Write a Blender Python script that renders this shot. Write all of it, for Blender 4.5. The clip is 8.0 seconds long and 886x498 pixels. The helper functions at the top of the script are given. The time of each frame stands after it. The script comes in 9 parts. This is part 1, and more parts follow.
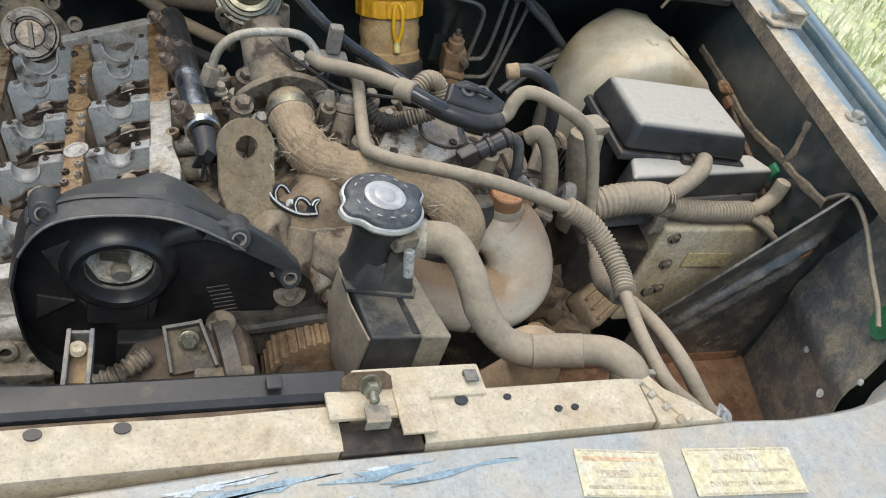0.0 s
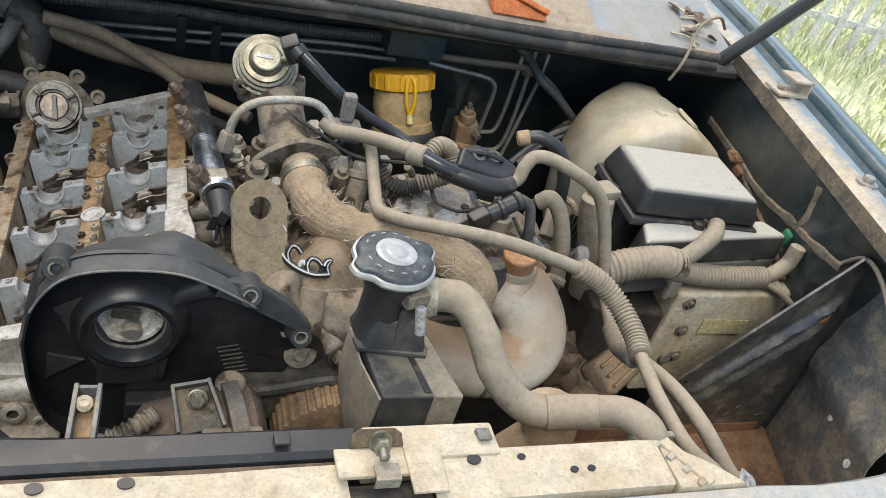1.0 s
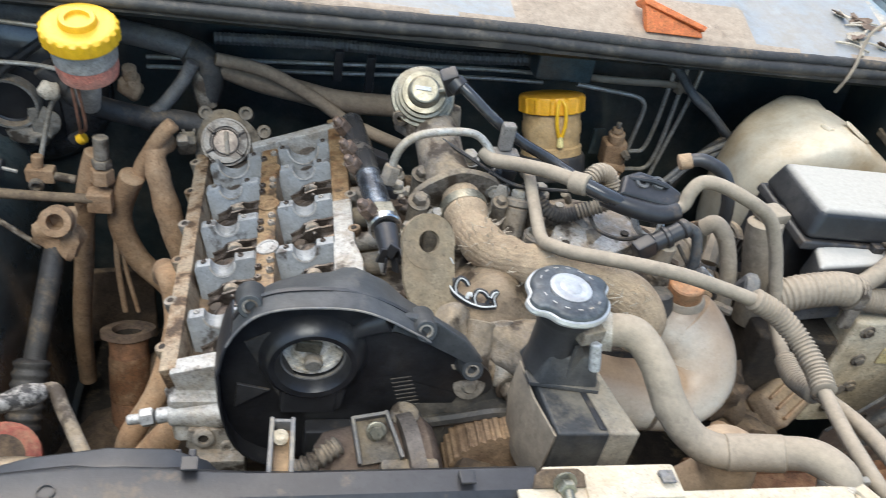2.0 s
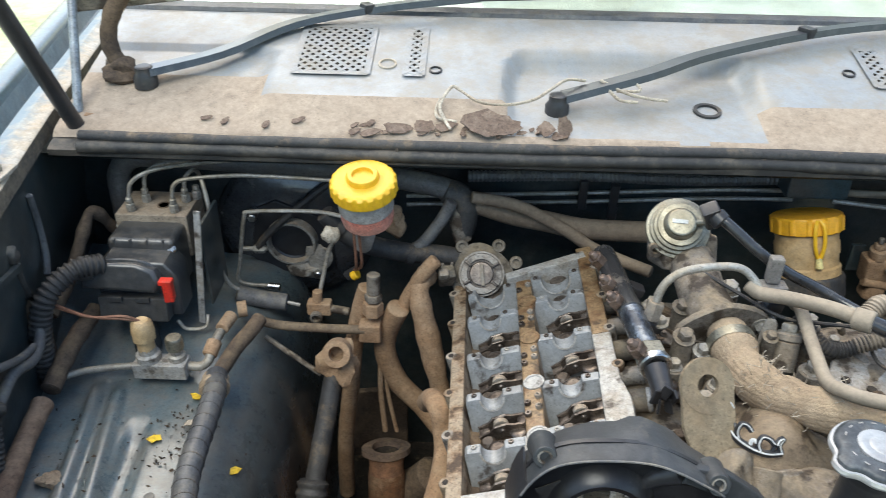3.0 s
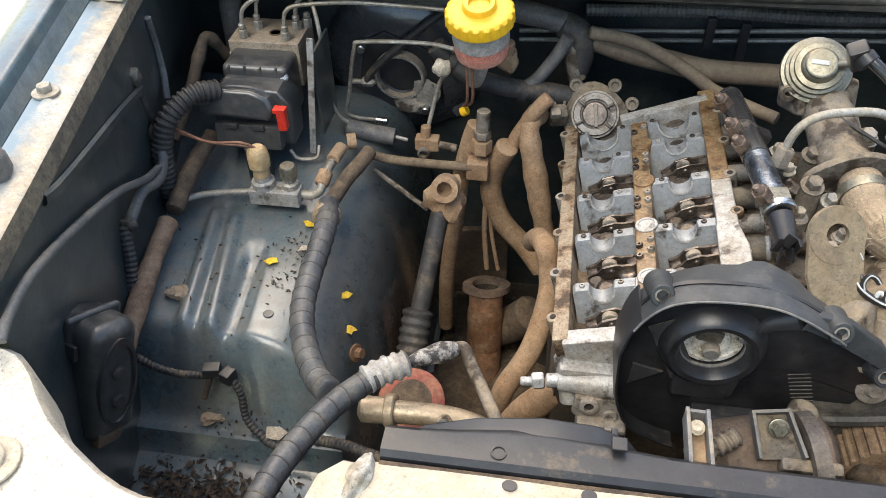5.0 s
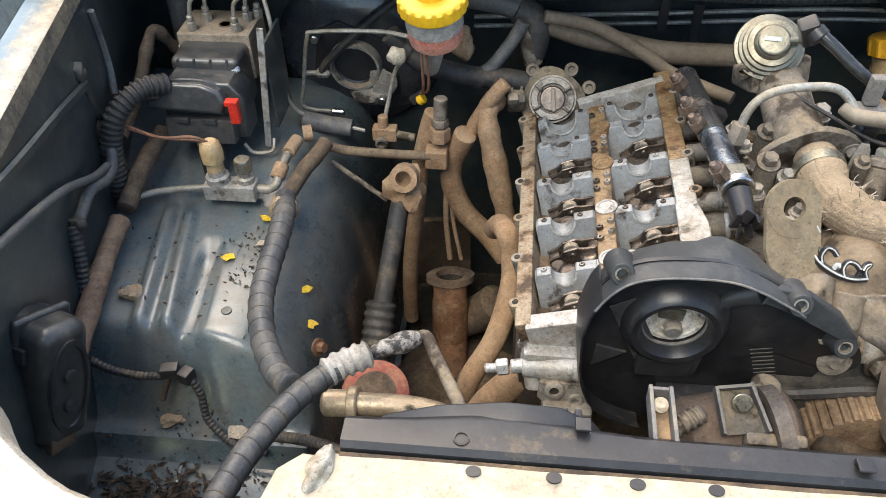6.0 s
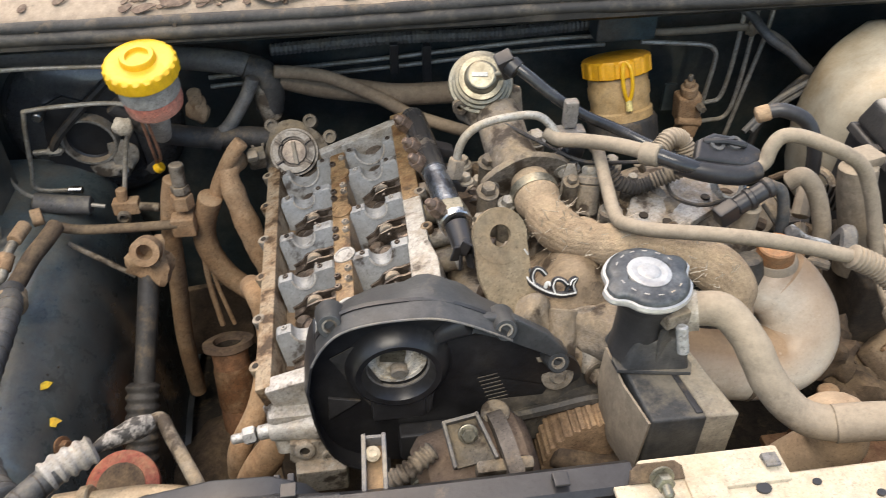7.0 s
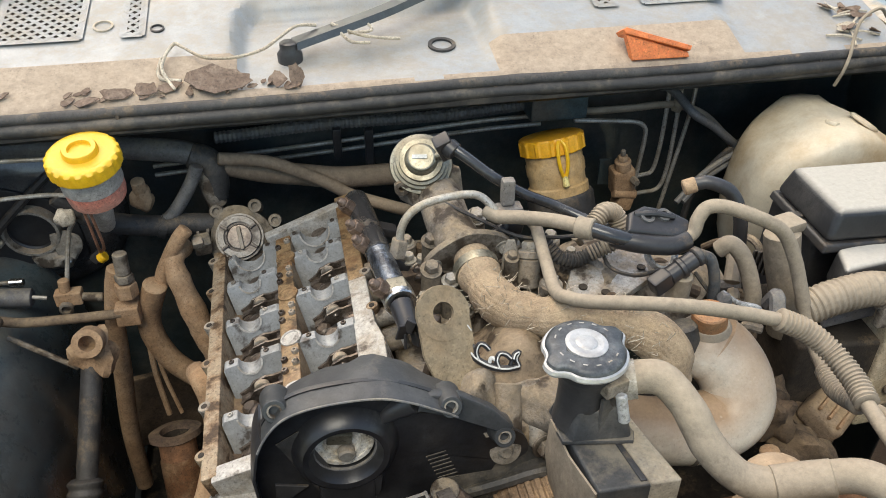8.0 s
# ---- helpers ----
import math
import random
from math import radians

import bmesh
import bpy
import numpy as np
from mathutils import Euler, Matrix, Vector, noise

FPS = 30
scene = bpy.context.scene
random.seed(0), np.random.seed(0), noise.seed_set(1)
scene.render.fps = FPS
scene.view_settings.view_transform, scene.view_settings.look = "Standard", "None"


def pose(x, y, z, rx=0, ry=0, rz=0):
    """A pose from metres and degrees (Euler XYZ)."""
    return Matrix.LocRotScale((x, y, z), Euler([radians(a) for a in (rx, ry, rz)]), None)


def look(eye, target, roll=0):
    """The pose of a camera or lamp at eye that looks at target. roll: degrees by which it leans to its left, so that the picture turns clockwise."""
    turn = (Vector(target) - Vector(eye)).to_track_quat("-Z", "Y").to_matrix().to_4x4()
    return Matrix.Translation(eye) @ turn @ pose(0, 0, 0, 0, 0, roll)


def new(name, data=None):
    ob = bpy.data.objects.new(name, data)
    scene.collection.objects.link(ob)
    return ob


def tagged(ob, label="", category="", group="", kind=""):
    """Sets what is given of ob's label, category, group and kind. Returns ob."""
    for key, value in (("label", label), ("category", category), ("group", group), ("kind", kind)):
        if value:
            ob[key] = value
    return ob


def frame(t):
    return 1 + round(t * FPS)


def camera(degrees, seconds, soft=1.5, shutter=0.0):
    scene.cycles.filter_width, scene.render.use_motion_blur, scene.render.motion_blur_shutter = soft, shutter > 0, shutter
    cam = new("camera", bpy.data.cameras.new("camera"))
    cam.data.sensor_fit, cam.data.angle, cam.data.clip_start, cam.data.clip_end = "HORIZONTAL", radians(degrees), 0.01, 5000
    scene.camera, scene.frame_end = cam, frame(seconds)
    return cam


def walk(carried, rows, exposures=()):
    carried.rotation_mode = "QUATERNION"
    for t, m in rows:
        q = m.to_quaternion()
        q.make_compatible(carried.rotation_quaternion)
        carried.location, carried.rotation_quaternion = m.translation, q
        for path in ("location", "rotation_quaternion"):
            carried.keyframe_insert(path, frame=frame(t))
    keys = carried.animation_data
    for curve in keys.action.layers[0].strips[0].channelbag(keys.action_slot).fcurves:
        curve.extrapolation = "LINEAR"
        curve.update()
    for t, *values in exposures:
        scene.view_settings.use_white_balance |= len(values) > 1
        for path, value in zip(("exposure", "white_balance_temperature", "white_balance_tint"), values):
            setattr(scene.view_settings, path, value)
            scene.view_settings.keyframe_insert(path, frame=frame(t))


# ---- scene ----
cam = camera(58.7, 8.0, 0.65, 0.2)
PATH = [
    (0, (-0.089, -0.314, 1.47), (0.669, 1.005, 0.173), 20.8),
    (0.5, (-0.093, -0.325, 1.457), (0.633, 1.115, 0.273), 18.8),
    (1, (-0.086, -0.328, 1.452), (0.635, 1.144, 0.305), 18.3),
    (1.2, (-0.082, -0.325, 1.45), (0.642, 1.144, 0.301), 18.3),
    (2.3, (-0.156, -0.298, 1.473), (0.118, 1.294, 0.294), 7.6),
    (2.5, (-0.172, -0.294, 1.485), (0.015, 1.342, 0.349), 5.2),
    (3, (-0.214, -0.293, 1.515), (-0.266, 1.403, 0.458), 0.9),
    (3.5, (-0.242, -0.295, 1.518), (-0.468, 1.343, 0.393), -1.5),
    (4, (-0.245, -0.303, 1.508), (-0.527, 1.192, 0.209), -2.4),
    (4.5, (-0.244, -0.301, 1.502), (-0.514, 1.152, 0.153), -2.0),
    (6, (-0.234, -0.295, 1.481), (-0.401, 1.158, 0.118), -1.3),
    (6.5, (-0.186, -0.293, 1.475), (-0.246, 1.193, 0.138), -1.3),
    (7, (-0.11, -0.283, 1.483), (0.091, 1.235, 0.195), -0.1),
    (7.5, (-0.103, -0.286, 1.494), (0.194, 1.274, 0.278), 0.4),
    (8, (-0.1, -0.294, 1.495), (0.232, 1.318, 0.358), 0.2),
]
walk(cam, [(t, look(eye, target, roll)) for t, eye, target, roll in PATH], [(0, 0.53, 6900, 4), (1.0, 0.68, 7000, 5), (2.5, 1.12, 6300, 4), (3.0, 0.88, 6600, 3), (3.5, 0.53, 6900, 4), (4.5, 0.92, 7100, 7), (6.0, 1.12, 7100, 7), (6.5, 1.10, 7200, 8), (7.0, 1.00, 7600, 10), (7.5, 1.03, 7600, 8), (8, 0.83, 7400, 6)])

# ---- world and sun ----
world = bpy.data.worlds.new("sky")
scene.world = world
world.use_nodes = True
wn = world.node_tree.nodes
sky = wn.new("ShaderNodeTexSky")
sky.sky_type = "NISHITA"
sky.sun_disc = False
sky.sun_elevation, sky.sun_rotation = radians(57), radians(-23)
sky.air_density, sky.dust_density = 1.0, 2.5
wn["Background"].inputs["Strength"].default_value = 0.21
world.node_tree.links.new(sky.outputs[0], wn["Background"].inputs["Color"])
sun = new("sun", bpy.data.lights.new("sun", "SUN"))
sun.data.energy, sun.data.angle, sun.data.color = 1.4, radians(34), (1.0, 0.97, 0.92)
sun.matrix_world = look((-0.62, -1.25, 2.45), (0, 0.2, 0))

# ---- materials ----
MATS = {}


def nd(tree, kind, **settings):
    n = tree.nodes.new(kind)
    for key, value in settings.items():
        if key in n.inputs:
            n.inputs[key].default_value = value
    return n


def rgba(c):
    return (c[0], c[1], c[2], 1.0)


def surface(name, base, second=None, rough=0.6, metal=0.0, dust=0.0, dust_tint=(0.347, 0.246, 0.138), coarse=14.0, fine=160.0,
            bump=0.25, spread=(0.45, 0.62), coat=0.0, grease=0.0, spec=0.5, settle=0.12, stain=1.0, grainy=0.6, level=-0.1):
    """A painted, cast or rubber surface: two colours broken up by a coarse noise, a fine grain, dust that lies on what faces up."""
    if name in MATS:
        return MATS[name]
    m = bpy.data.materials.new(name)
    m.use_nodes = True
    t = m.node_tree
    b = t.nodes["Principled BSDF"]
    lk = t.links.new
    geo = nd(t, "ShaderNodeNewGeometry")
    n1 = nd(t, "ShaderNodeTexNoise", Scale=coarse, Detail=6.0, Roughness=0.65)
    n2 = nd(t, "ShaderNodeTexNoise", Scale=fine, Detail=4.0, Roughness=0.7)
    lk(geo.outputs["Position"], n1.inputs["Vector"])
    lk(geo.outputs["Position"], n2.inputs["Vector"])
    ramp = nd(t, "ShaderNodeValToRGB")
    ramp.color_ramp.elements[0].position, ramp.color_ramp.elements[1].position = spread
    second = second or tuple(c * 0.7 for c in base)
    ramp.color_ramp.elements[0].color, ramp.color_ramp.elements[1].color = rgba(base), rgba(second)
    lk(n1.outputs["Fac"], ramp.inputs["Fac"])
    grain = nd(t, "ShaderNodeMixRGB", Fac=grainy)
    grain.blend_type = "OVERLAY"
    lk(ramp.outputs["Color"], grain.inputs["Color1"])
    bw = nd(t, "ShaderNodeRGBToBW")
    lk(n2.outputs["Color"], bw.inputs["Color"])
    lk(bw.outputs["Val"], grain.inputs["Color2"])
    stain_n = nd(t, "ShaderNodeTexNoise", Scale=coarse * 4.3, Detail=7.0, Roughness=0.72)
    lk(geo.outputs["Position"], stain_n.inputs["Vector"])
    stain_r = nd(t, "ShaderNodeMapRange")
    stain_r.inputs["From Min"].default_value, stain_r.inputs["From Max"].default_value = 0.34, 0.66
    stain_r.inputs["To Min"].default_value, stain_r.inputs["To Max"].default_value = 1.0 - 0.28 * stain, 1.0 + 0.18 * stain
    lk(stain_n.outputs["Fac"], stain_r.inputs["Value"])
    stained = nd(t, "ShaderNodeVectorMath")
    stained.operation = "MULTIPLY"
    lk(grain.outputs["Color"], stained.inputs[0])
    lk(stain_r.outputs["Result"], stained.inputs[1])
    grit = nd(t, "ShaderNodeTexNoise", Scale=390.0, Detail=3.0, Roughness=0.6)
    lk(geo.outputs["Position"], grit.inputs["Vector"])
    speck = nd(t, "ShaderNodeValToRGB")
    low, high = 1.0 - 0.78 * grainy, 1.0 + 0.60 * grainy
    speck.color_ramp.elements[0].position, speck.color_ramp.elements[0].color = 0.33, (low * 0.5,) * 3 + (1,)
    speck.color_ramp.elements[1].position, speck.color_ramp.elements[1].color = 0.70, (high * 0.5,) * 3 + (1,)
    for place in (0.43, 0.59):
        speck.color_ramp.elements.new(place).color = (0.5, 0.5, 0.5, 1)
    lk(grit.outputs["Fac"], speck.inputs["Fac"])
    gritty = nd(t, "ShaderNodeVectorMath")
    gritty.operation = "MULTIPLY"
    lk(stained.outputs["Vector"], gritty.inputs[0])
    lk(speck.outputs["Color"], gritty.inputs[1])
    doubled = nd(t, "ShaderNodeVectorMath")
    doubled.operation = "SCALE"
    doubled.inputs["Scale"].default_value = 2.0
    lk(gritty.outputs["Vector"], doubled.inputs[0])
    col = doubled.outputs["Vector"]
    rough_socket = None
    if dust > 0:
        sep = nd(t, "ShaderNodeSeparateXYZ")
        lk(geo.outputs["Normal"], sep.inputs["Vector"])
        up = nd(t, "ShaderNodeMapRange")
        up.inputs["From Min"].default_value, up.inputs["From Max"].default_value = level, max(0.85, level + 0.4)
        up.inputs["To Min"].default_value, up.inputs["To Max"].default_value = settle, 1.0
        lk(sep.outputs["Z"], up.inputs["Value"])
        n3 = nd(t, "ShaderNodeTexNoise", Scale=26.0, Detail=8.0, Roughness=0.75)
        lk(geo.outputs["Position"], n3.inputs["Vector"])
        r3 = nd(t, "ShaderNodeMapRange")
        r3.inputs["From Min"].default_value, r3.inputs["From Max"].default_value = 0.62 - 0.45 * dust, 0.78 - 0.4 * dust
        r3.inputs["To Min"].default_value, r3.inputs["To Max"].default_value = 0.12 * dust, min(1.0, 0.35 + 0.65 * dust)
        lk(n3.outputs["Fac"], r3.inputs["Value"])
        mul = nd(t, "ShaderNodeMath")
        mul.operation = "MULTIPLY"
        lk(up.outputs["Result"], mul.inputs[0])
        lk(r3.outputs["Result"], mul.inputs[1])
        mix = nd(t, "ShaderNodeMixRGB")
        powder = nd(t, "ShaderNodeVectorMath")
        powder.operation = "MULTIPLY"
        powder.inputs[0].default_value = dust_tint
        pr = nd(t, "ShaderNodeMapRange")
        pr.inputs["From Min"].default_value, pr.inputs["From Max"].default_value = 0.3, 0.7
        pr.inputs["To Min"].default_value, pr.inputs["To Max"].default_value = 1 - 0.47 * grainy, 1 + 0.47 * grainy
        lk(n2.outputs["Fac"], pr.inputs["Value"])
        lk(pr.outputs["Result"], powder.inputs[1])
        lk(powder.outputs["Vector"], mix.inputs["Color2"])
        lk(mul.outputs["Value"], mix.inputs["Fac"])
        lk(col, mix.inputs["Color1"])
        col = mix.outputs["Color"]
        rr = nd(t, "ShaderNodeMapRange")
        rr.inputs["To Min"].default_value, rr.inputs["To Max"].default_value = rough, 0.92
        lk(mul.outputs["Value"], rr.inputs["Value"])
        rough_socket = rr.outputs["Result"]
        if metal > 0:
            mm = nd(t, "ShaderNodeMapRange")
            mm.inputs["To Min"].default_value, mm.inputs["To Max"].default_value = metal, 0.0
            lk(mul.outputs["Value"], mm.inputs["Value"])
            lk(mm.outputs["Result"], b.inputs["Metallic"])
    else:
        rr = nd(t, "ShaderNodeMapRange")
        rr.inputs["To Min"].default_value, rr.inputs["To Max"].default_value = max(0.05, rough - 0.12), min(1.0, rough + 0.15)
        lk(n2.outputs["Fac"], rr.inputs["Value"])
        rough_socket = rr.outputs["Result"]
        b.inputs["Metallic"].default_value = metal
    if grease > 0:
        n4 = nd(t, "ShaderNodeTexNoise", Scale=38.0, Detail=5.0, Roughness=0.6)
        lk(geo.outputs["Position"], n4.inputs["Vector"])
        r4 = nd(t, "ShaderNodeMapRange")
        r4.inputs["From Min"].default_value, r4.inputs["From Max"].default_value = 0.60 - 0.25 * grease, 0.68 - 0.2 * grease
        r4.inputs["To Max"].default_value = 0.85
        lk(n4.outputs["Fac"], r4.inputs["Value"])
        mg = nd(t, "ShaderNodeMixRGB")
        mg.inputs["Color2"].default_value = (0.035, 0.022, 0.013, 1)
        lk(r4.outputs["Result"], mg.inputs["Fac"])
        lk(col, mg.inputs["Color1"])
        col = mg.outputs["Color"]
    lk(col, b.inputs["Base Color"])
    lk(rough_socket, b.inputs["Roughness"])
    b.inputs["Coat Weight"].default_value = coat
    b.inputs["Coat Roughness"].default_value = 0.15
    b.inputs["Specular IOR Level"].default_value = spec
    if bump > 0:
        add = nd(t, "ShaderNodeMath")
        add.operation = "ADD"
        lk(n1.outputs["Fac"], add.inputs[0])
        lk(n2.outputs["Fac"], add.inputs[1])
        bp = nd(t, "ShaderNodeBump", Strength=bump, Distance=0.002)
        lk(add.outputs["Value"], bp.inputs["Height"])
        lk(bp.outputs["Normal"], b.inputs["Normal"])
    MATS[name] = m
    return m


TAN = (0.36, 0.27, 0.18)
black_plastic = surface("black_plastic", (0.026, 0.026, 0.028), (0.048, 0.047, 0.047), 0.42, dust=0.15, bump=0.15, grainy=0.3, stain=0.6)
clean_black = surface("clean_black", (0.022, 0.022, 0.024), (0.036, 0.036, 0.038), 0.36, dust=0.08, bump=0.1, grainy=0.3, stain=0.6)
dusty_plastic = surface("dusty_plastic", (0.026, 0.026, 0.026), (0.055, 0.05, 0.046), 0.55, dust=0.40, dust_tint=(0.28, 0.235, 0.17), settle=0.06)
grey_plastic = surface("grey_plastic", (0.10, 0.10, 0.105), (0.16, 0.155, 0.15), 0.55, dust=0.4, dust_tint=(0.337, 0.286, 0.206))
rubber = surface("rubber", (0.030, 0.030, 0.031), (0.055, 0.053, 0.050), 0.6, dust=0.25)
dusty_rubber = surface("dusty_rubber", (0.17, 0.14, 0.105), (0.24, 0.197, 0.145), 0.75, dust=0.80, dust_tint=(0.345, 0.285, 0.21), bump=0.22, coarse=20, stain=0.9, grainy=0.3)
hose_brown = surface("hose_brown", (0.15, 0.11, 0.077), (0.21, 0.16, 0.115), 0.8, dust=0.7, dust_tint=(0.29, 0.225, 0.155), bump=0.25, coarse=20, stain=1.0, grainy=0.35)
hose_gloss = surface("hose_gloss", (0.022, 0.023, 0.025), (0.045, 0.045, 0.045), 0.20, dust=0.22, dust_tint=(0.24, 0.20, 0.15), coat=0.4, grainy=0.3, bump=0.06)
grey_rubber = surface("grey_rubber", (0.085, 0.088, 0.092), (0.12, 0.118, 0.115), 0.5, dust=0.35, dust_tint=(0.255, 0.217, 0.155))
mud = surface("mud", (0.33, 0.20, 0.11), (0.40, 0.27, 0.165), 0.93, dust=0.4, dust_tint=(0.37, 0.265, 0.16), bump=0.6, grainy=0.5)
mud_dark = surface("mud_dark", (0.062, 0.044, 0.032), (0.135, 0.092, 0.06), 0.92, dust=0.4, dust_tint=(0.25, 0.175, 0.10), bump=0.6)
rust = surface("rust", (0.16, 0.07, 0.03), (0.27, 0.16, 0.09), 0.85, dust=0.35, coarse=30, bump=0.5)
alloy = surface("alloy", (0.50, 0.50, 0.49), (0.36, 0.355, 0.34), 0.48, metal=0.35, coarse=25, bump=0.3, grease=0.15)
alloy_dusty = surface("alloy_dusty", (0.357, 0.340, 0.306), (0.255, 0.230, 0.187), 0.6, metal=0.45, dust=0.6, dust_tint=TAN, bump=0.5, grease=0.2)
alloy_tan = surface("alloy_tan", (0.21, 0.185, 0.155), (0.125, 0.108, 0.088), 0.65, metal=0.15, dust=0.5, dust_tint=(0.33, 0.25, 0.155), coarse=28, bump=0.6, grease=0.36)
gasket_rust = surface("gasket_rust", (0.32, 0.25, 0.17), (0.20, 0.11, 0.05), 0.55, metal=0.15, coarse=38, bump=0.4, grease=0.25)
oily_steel = surface("oily_steel", (0.185, 0.155, 0.13), (0.080, 0.062, 0.052), 0.30, metal=0.7, coarse=60, bump=0.1)
bright_steel = surface("bright_steel", (0.62, 0.62, 0.61), (0.45, 0.44, 0.42), 0.28, metal=1.0, coarse=50, bump=0.08)
zinc_gold = surface("zinc_gold", (0.30, 0.285, 0.225), (0.24, 0.215, 0.16), 0.36, metal=0.8, dust=0.25, dust_tint=(0.330, 0.270, 0.167), bump=0.1)
steel_pipe = surface("steel_pipe", (0.40, 0.38, 0.34), (0.28, 0.25, 0.20), 0.45, metal=0.5, dust=0.4, dust_tint=(0.388, 0.315, 0.206))
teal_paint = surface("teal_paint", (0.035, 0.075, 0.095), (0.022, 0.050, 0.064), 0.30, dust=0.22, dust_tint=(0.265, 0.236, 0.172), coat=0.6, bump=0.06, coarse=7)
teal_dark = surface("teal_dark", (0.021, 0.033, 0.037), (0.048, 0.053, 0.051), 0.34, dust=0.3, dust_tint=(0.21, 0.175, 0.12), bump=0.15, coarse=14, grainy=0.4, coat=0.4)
teal_faded = surface("teal_faded", (0.36, 0.375, 0.372), (0.44, 0.385, 0.31), 0.5, dust=0.3, dust_tint=(0.45, 0.38, 0.28), coarse=12, bump=0.12, spread=(0.42, 0.66), grainy=0.3, stain=0.5)
cowl_paint = surface("cowl_paint", (0.28, 0.295, 0.30), (0.32, 0.305, 0.28), 0.40, dust=0.42, dust_tint=(0.31, 0.265, 0.20), coarse=5, bump=0.04, fine=60, stain=0.4, coat=0.25, grainy=0.15)
cream = surface("cream", (0.528, 0.456, 0.344), (0.42, 0.325, 0.22), 0.65, dust=0.35, dust_tint=(0.470, 0.370, 0.235), coarse=16, bump=0.2, spread=(0.5, 0.72), grainy=0.35, stain=0.8)
def dust_drift(m, paint, start, end):
    """Lets a flange's dust thin out into its old paint away from the inner edge, along a ragged line."""
    t = m.node_tree
    lk = t.links.new
    b = t.nodes["Principled BSDF"]
    old = b.inputs["Base Color"].links[0].from_socket
    geo = nd(t, "ShaderNodeNewGeometry")
    sep = nd(t, "ShaderNodeSeparateXYZ")
    lk(geo.outputs["Position"], sep.inputs["Vector"])

    def step(kind, a, c):
        n = nd(t, "ShaderNodeMath")
        n.operation = kind
        for k, v in enumerate((a, c)):
            if isinstance(v, float):
                n.inputs[k].default_value = v
            else:
                lk(v, n.inputs[k])
        return n.outputs["Value"]
    rag = nd(t, "ShaderNodeTexNoise", Scale=34.0, Detail=8.0, Roughness=0.7)
    lk(geo.outputs["Position"], rag.inputs["Vector"])
    away = step("SUBTRACT", step("SUBTRACT", step("ABSOLUTE", sep.outputs["X"], 0.0), 0.64), step("MULTIPLY", sep.outputs["Y"], 0.185))
    away = step("ADD", away, step("MULTIPLY", step("SUBTRACT", rag.outputs["Fac"], 0.5), 0.075))
    fade = nd(t, "ShaderNodeMapRange")
    fade.inputs["From Min"].default_value, fade.inputs["From Max"].default_value = start, end
    lk(away, fade.inputs["Value"])
    mix = nd(t, "ShaderNodeMixRGB")
    mix.inputs["Color2"].default_value = rgba(paint)
    lk(fade.outputs["Result"], mix.inputs["Fac"])
    lk(old, mix.inputs["Color1"])
    lk(mix.outputs["Color"], b.inputs["Base Color"])
    return m


dusty_flange = surface("dusty_flange", (0.40, 0.385, 0.35), (0.46, 0.37, 0.26), 0.55, dust=0.35, dust_tint=(0.46, 0.36, 0.24), coarse=13, bump=0.2, spread=(0.36, 0.64), grainy=0.35)
flange_paint = dust_drift(surface("flange_paint", (0.46, 0.43, 0.37), (0.48, 0.38, 0.26), 0.5, dust=0.3, dust_tint=(0.46, 0.36, 0.24), coarse=13, bump=0.2, spread=(0.36, 0.64), grainy=0.4), (0.20, 0.26, 0.29), 0.012, 0.034)
# Dusty brown of the folded lip, darkened for the shadow it lies in.
lip_dust_shade = surface("lip_dust_shade", (0.17, 0.135, 0.095), (0.085, 0.072, 0.058), 0.85, dust=0.3, coarse=34, bump=0.5, grainy=0.6)
# Tan dust, with the shade of the steep front face in its colour.
cowl_dust_shade = surface("cowl_dust_shade", (0.37, 0.295, 0.22), (0.31, 0.24, 0.175), 0.85, dust=0.5, dust_tint=(0.39, 0.31, 0.23), coarse=16, bump=0.3, grainy=0.4)
# Near-black of grimy parts, and of discs that paint the shade in holes.
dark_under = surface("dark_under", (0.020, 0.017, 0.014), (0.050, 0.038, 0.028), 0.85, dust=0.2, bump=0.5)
rusty_floor = surface("rusty_floor", (0.22, 0.11, 0.06), (0.13, 0.06, 0.035), 0.9, dust=0.4, dust_tint=(0.337, 0.207, 0.112), coarse=18, bump=0.5)
yellow_cap = surface("yellow_cap", (0.78, 0.45, 0.02), (0.72, 0.40, 0.02), 0.40, grainy=0.15, stain=0.4, dust=0.10, dust_tint=(0.459, 0.325, 0.155), bump=0.08, coarse=30)
yellow_dusty = surface("yellow_dusty", (0.80, 0.40, 0.02), (0.72, 0.35, 0.03), 0.45, grainy=0.2, stain=0.5, dust=0.12, dust_tint=(0.561, 0.374, 0.155), bump=0.14, coarse=30)
white_plastic = surface("white_plastic", (0.60, 0.525, 0.395), (0.42, 0.31, 0.185), 0.42, dust=0.22, dust_tint=(0.44, 0.33, 0.20), coarse=9, bump=0.08, spread=(0.44, 0.66), stain=0.35, grainy=0.12)
amber_plastic = surface("amber_plastic", (0.46, 0.30, 0.135), (0.52, 0.37, 0.20), 0.5, dust=0.3, dust_tint=(0.433, 0.325, 0.185), grainy=0.3)
fluid_pink = surface("fluid_pink", (0.62, 0.20, 0.14), (0.50, 0.24, 0.18), 0.45, dust=0.15)
fluid_grey = surface("fluid_grey", (0.38, 0.36, 0.33), (0.28, 0.26, 0.23), 0.5, dust=0.25)
red_plastic = surface("red_plastic", (0.65, 0.03, 0.015), (0.5, 0.03, 0.02), 0.4, dust=0.05, bump=0.05)
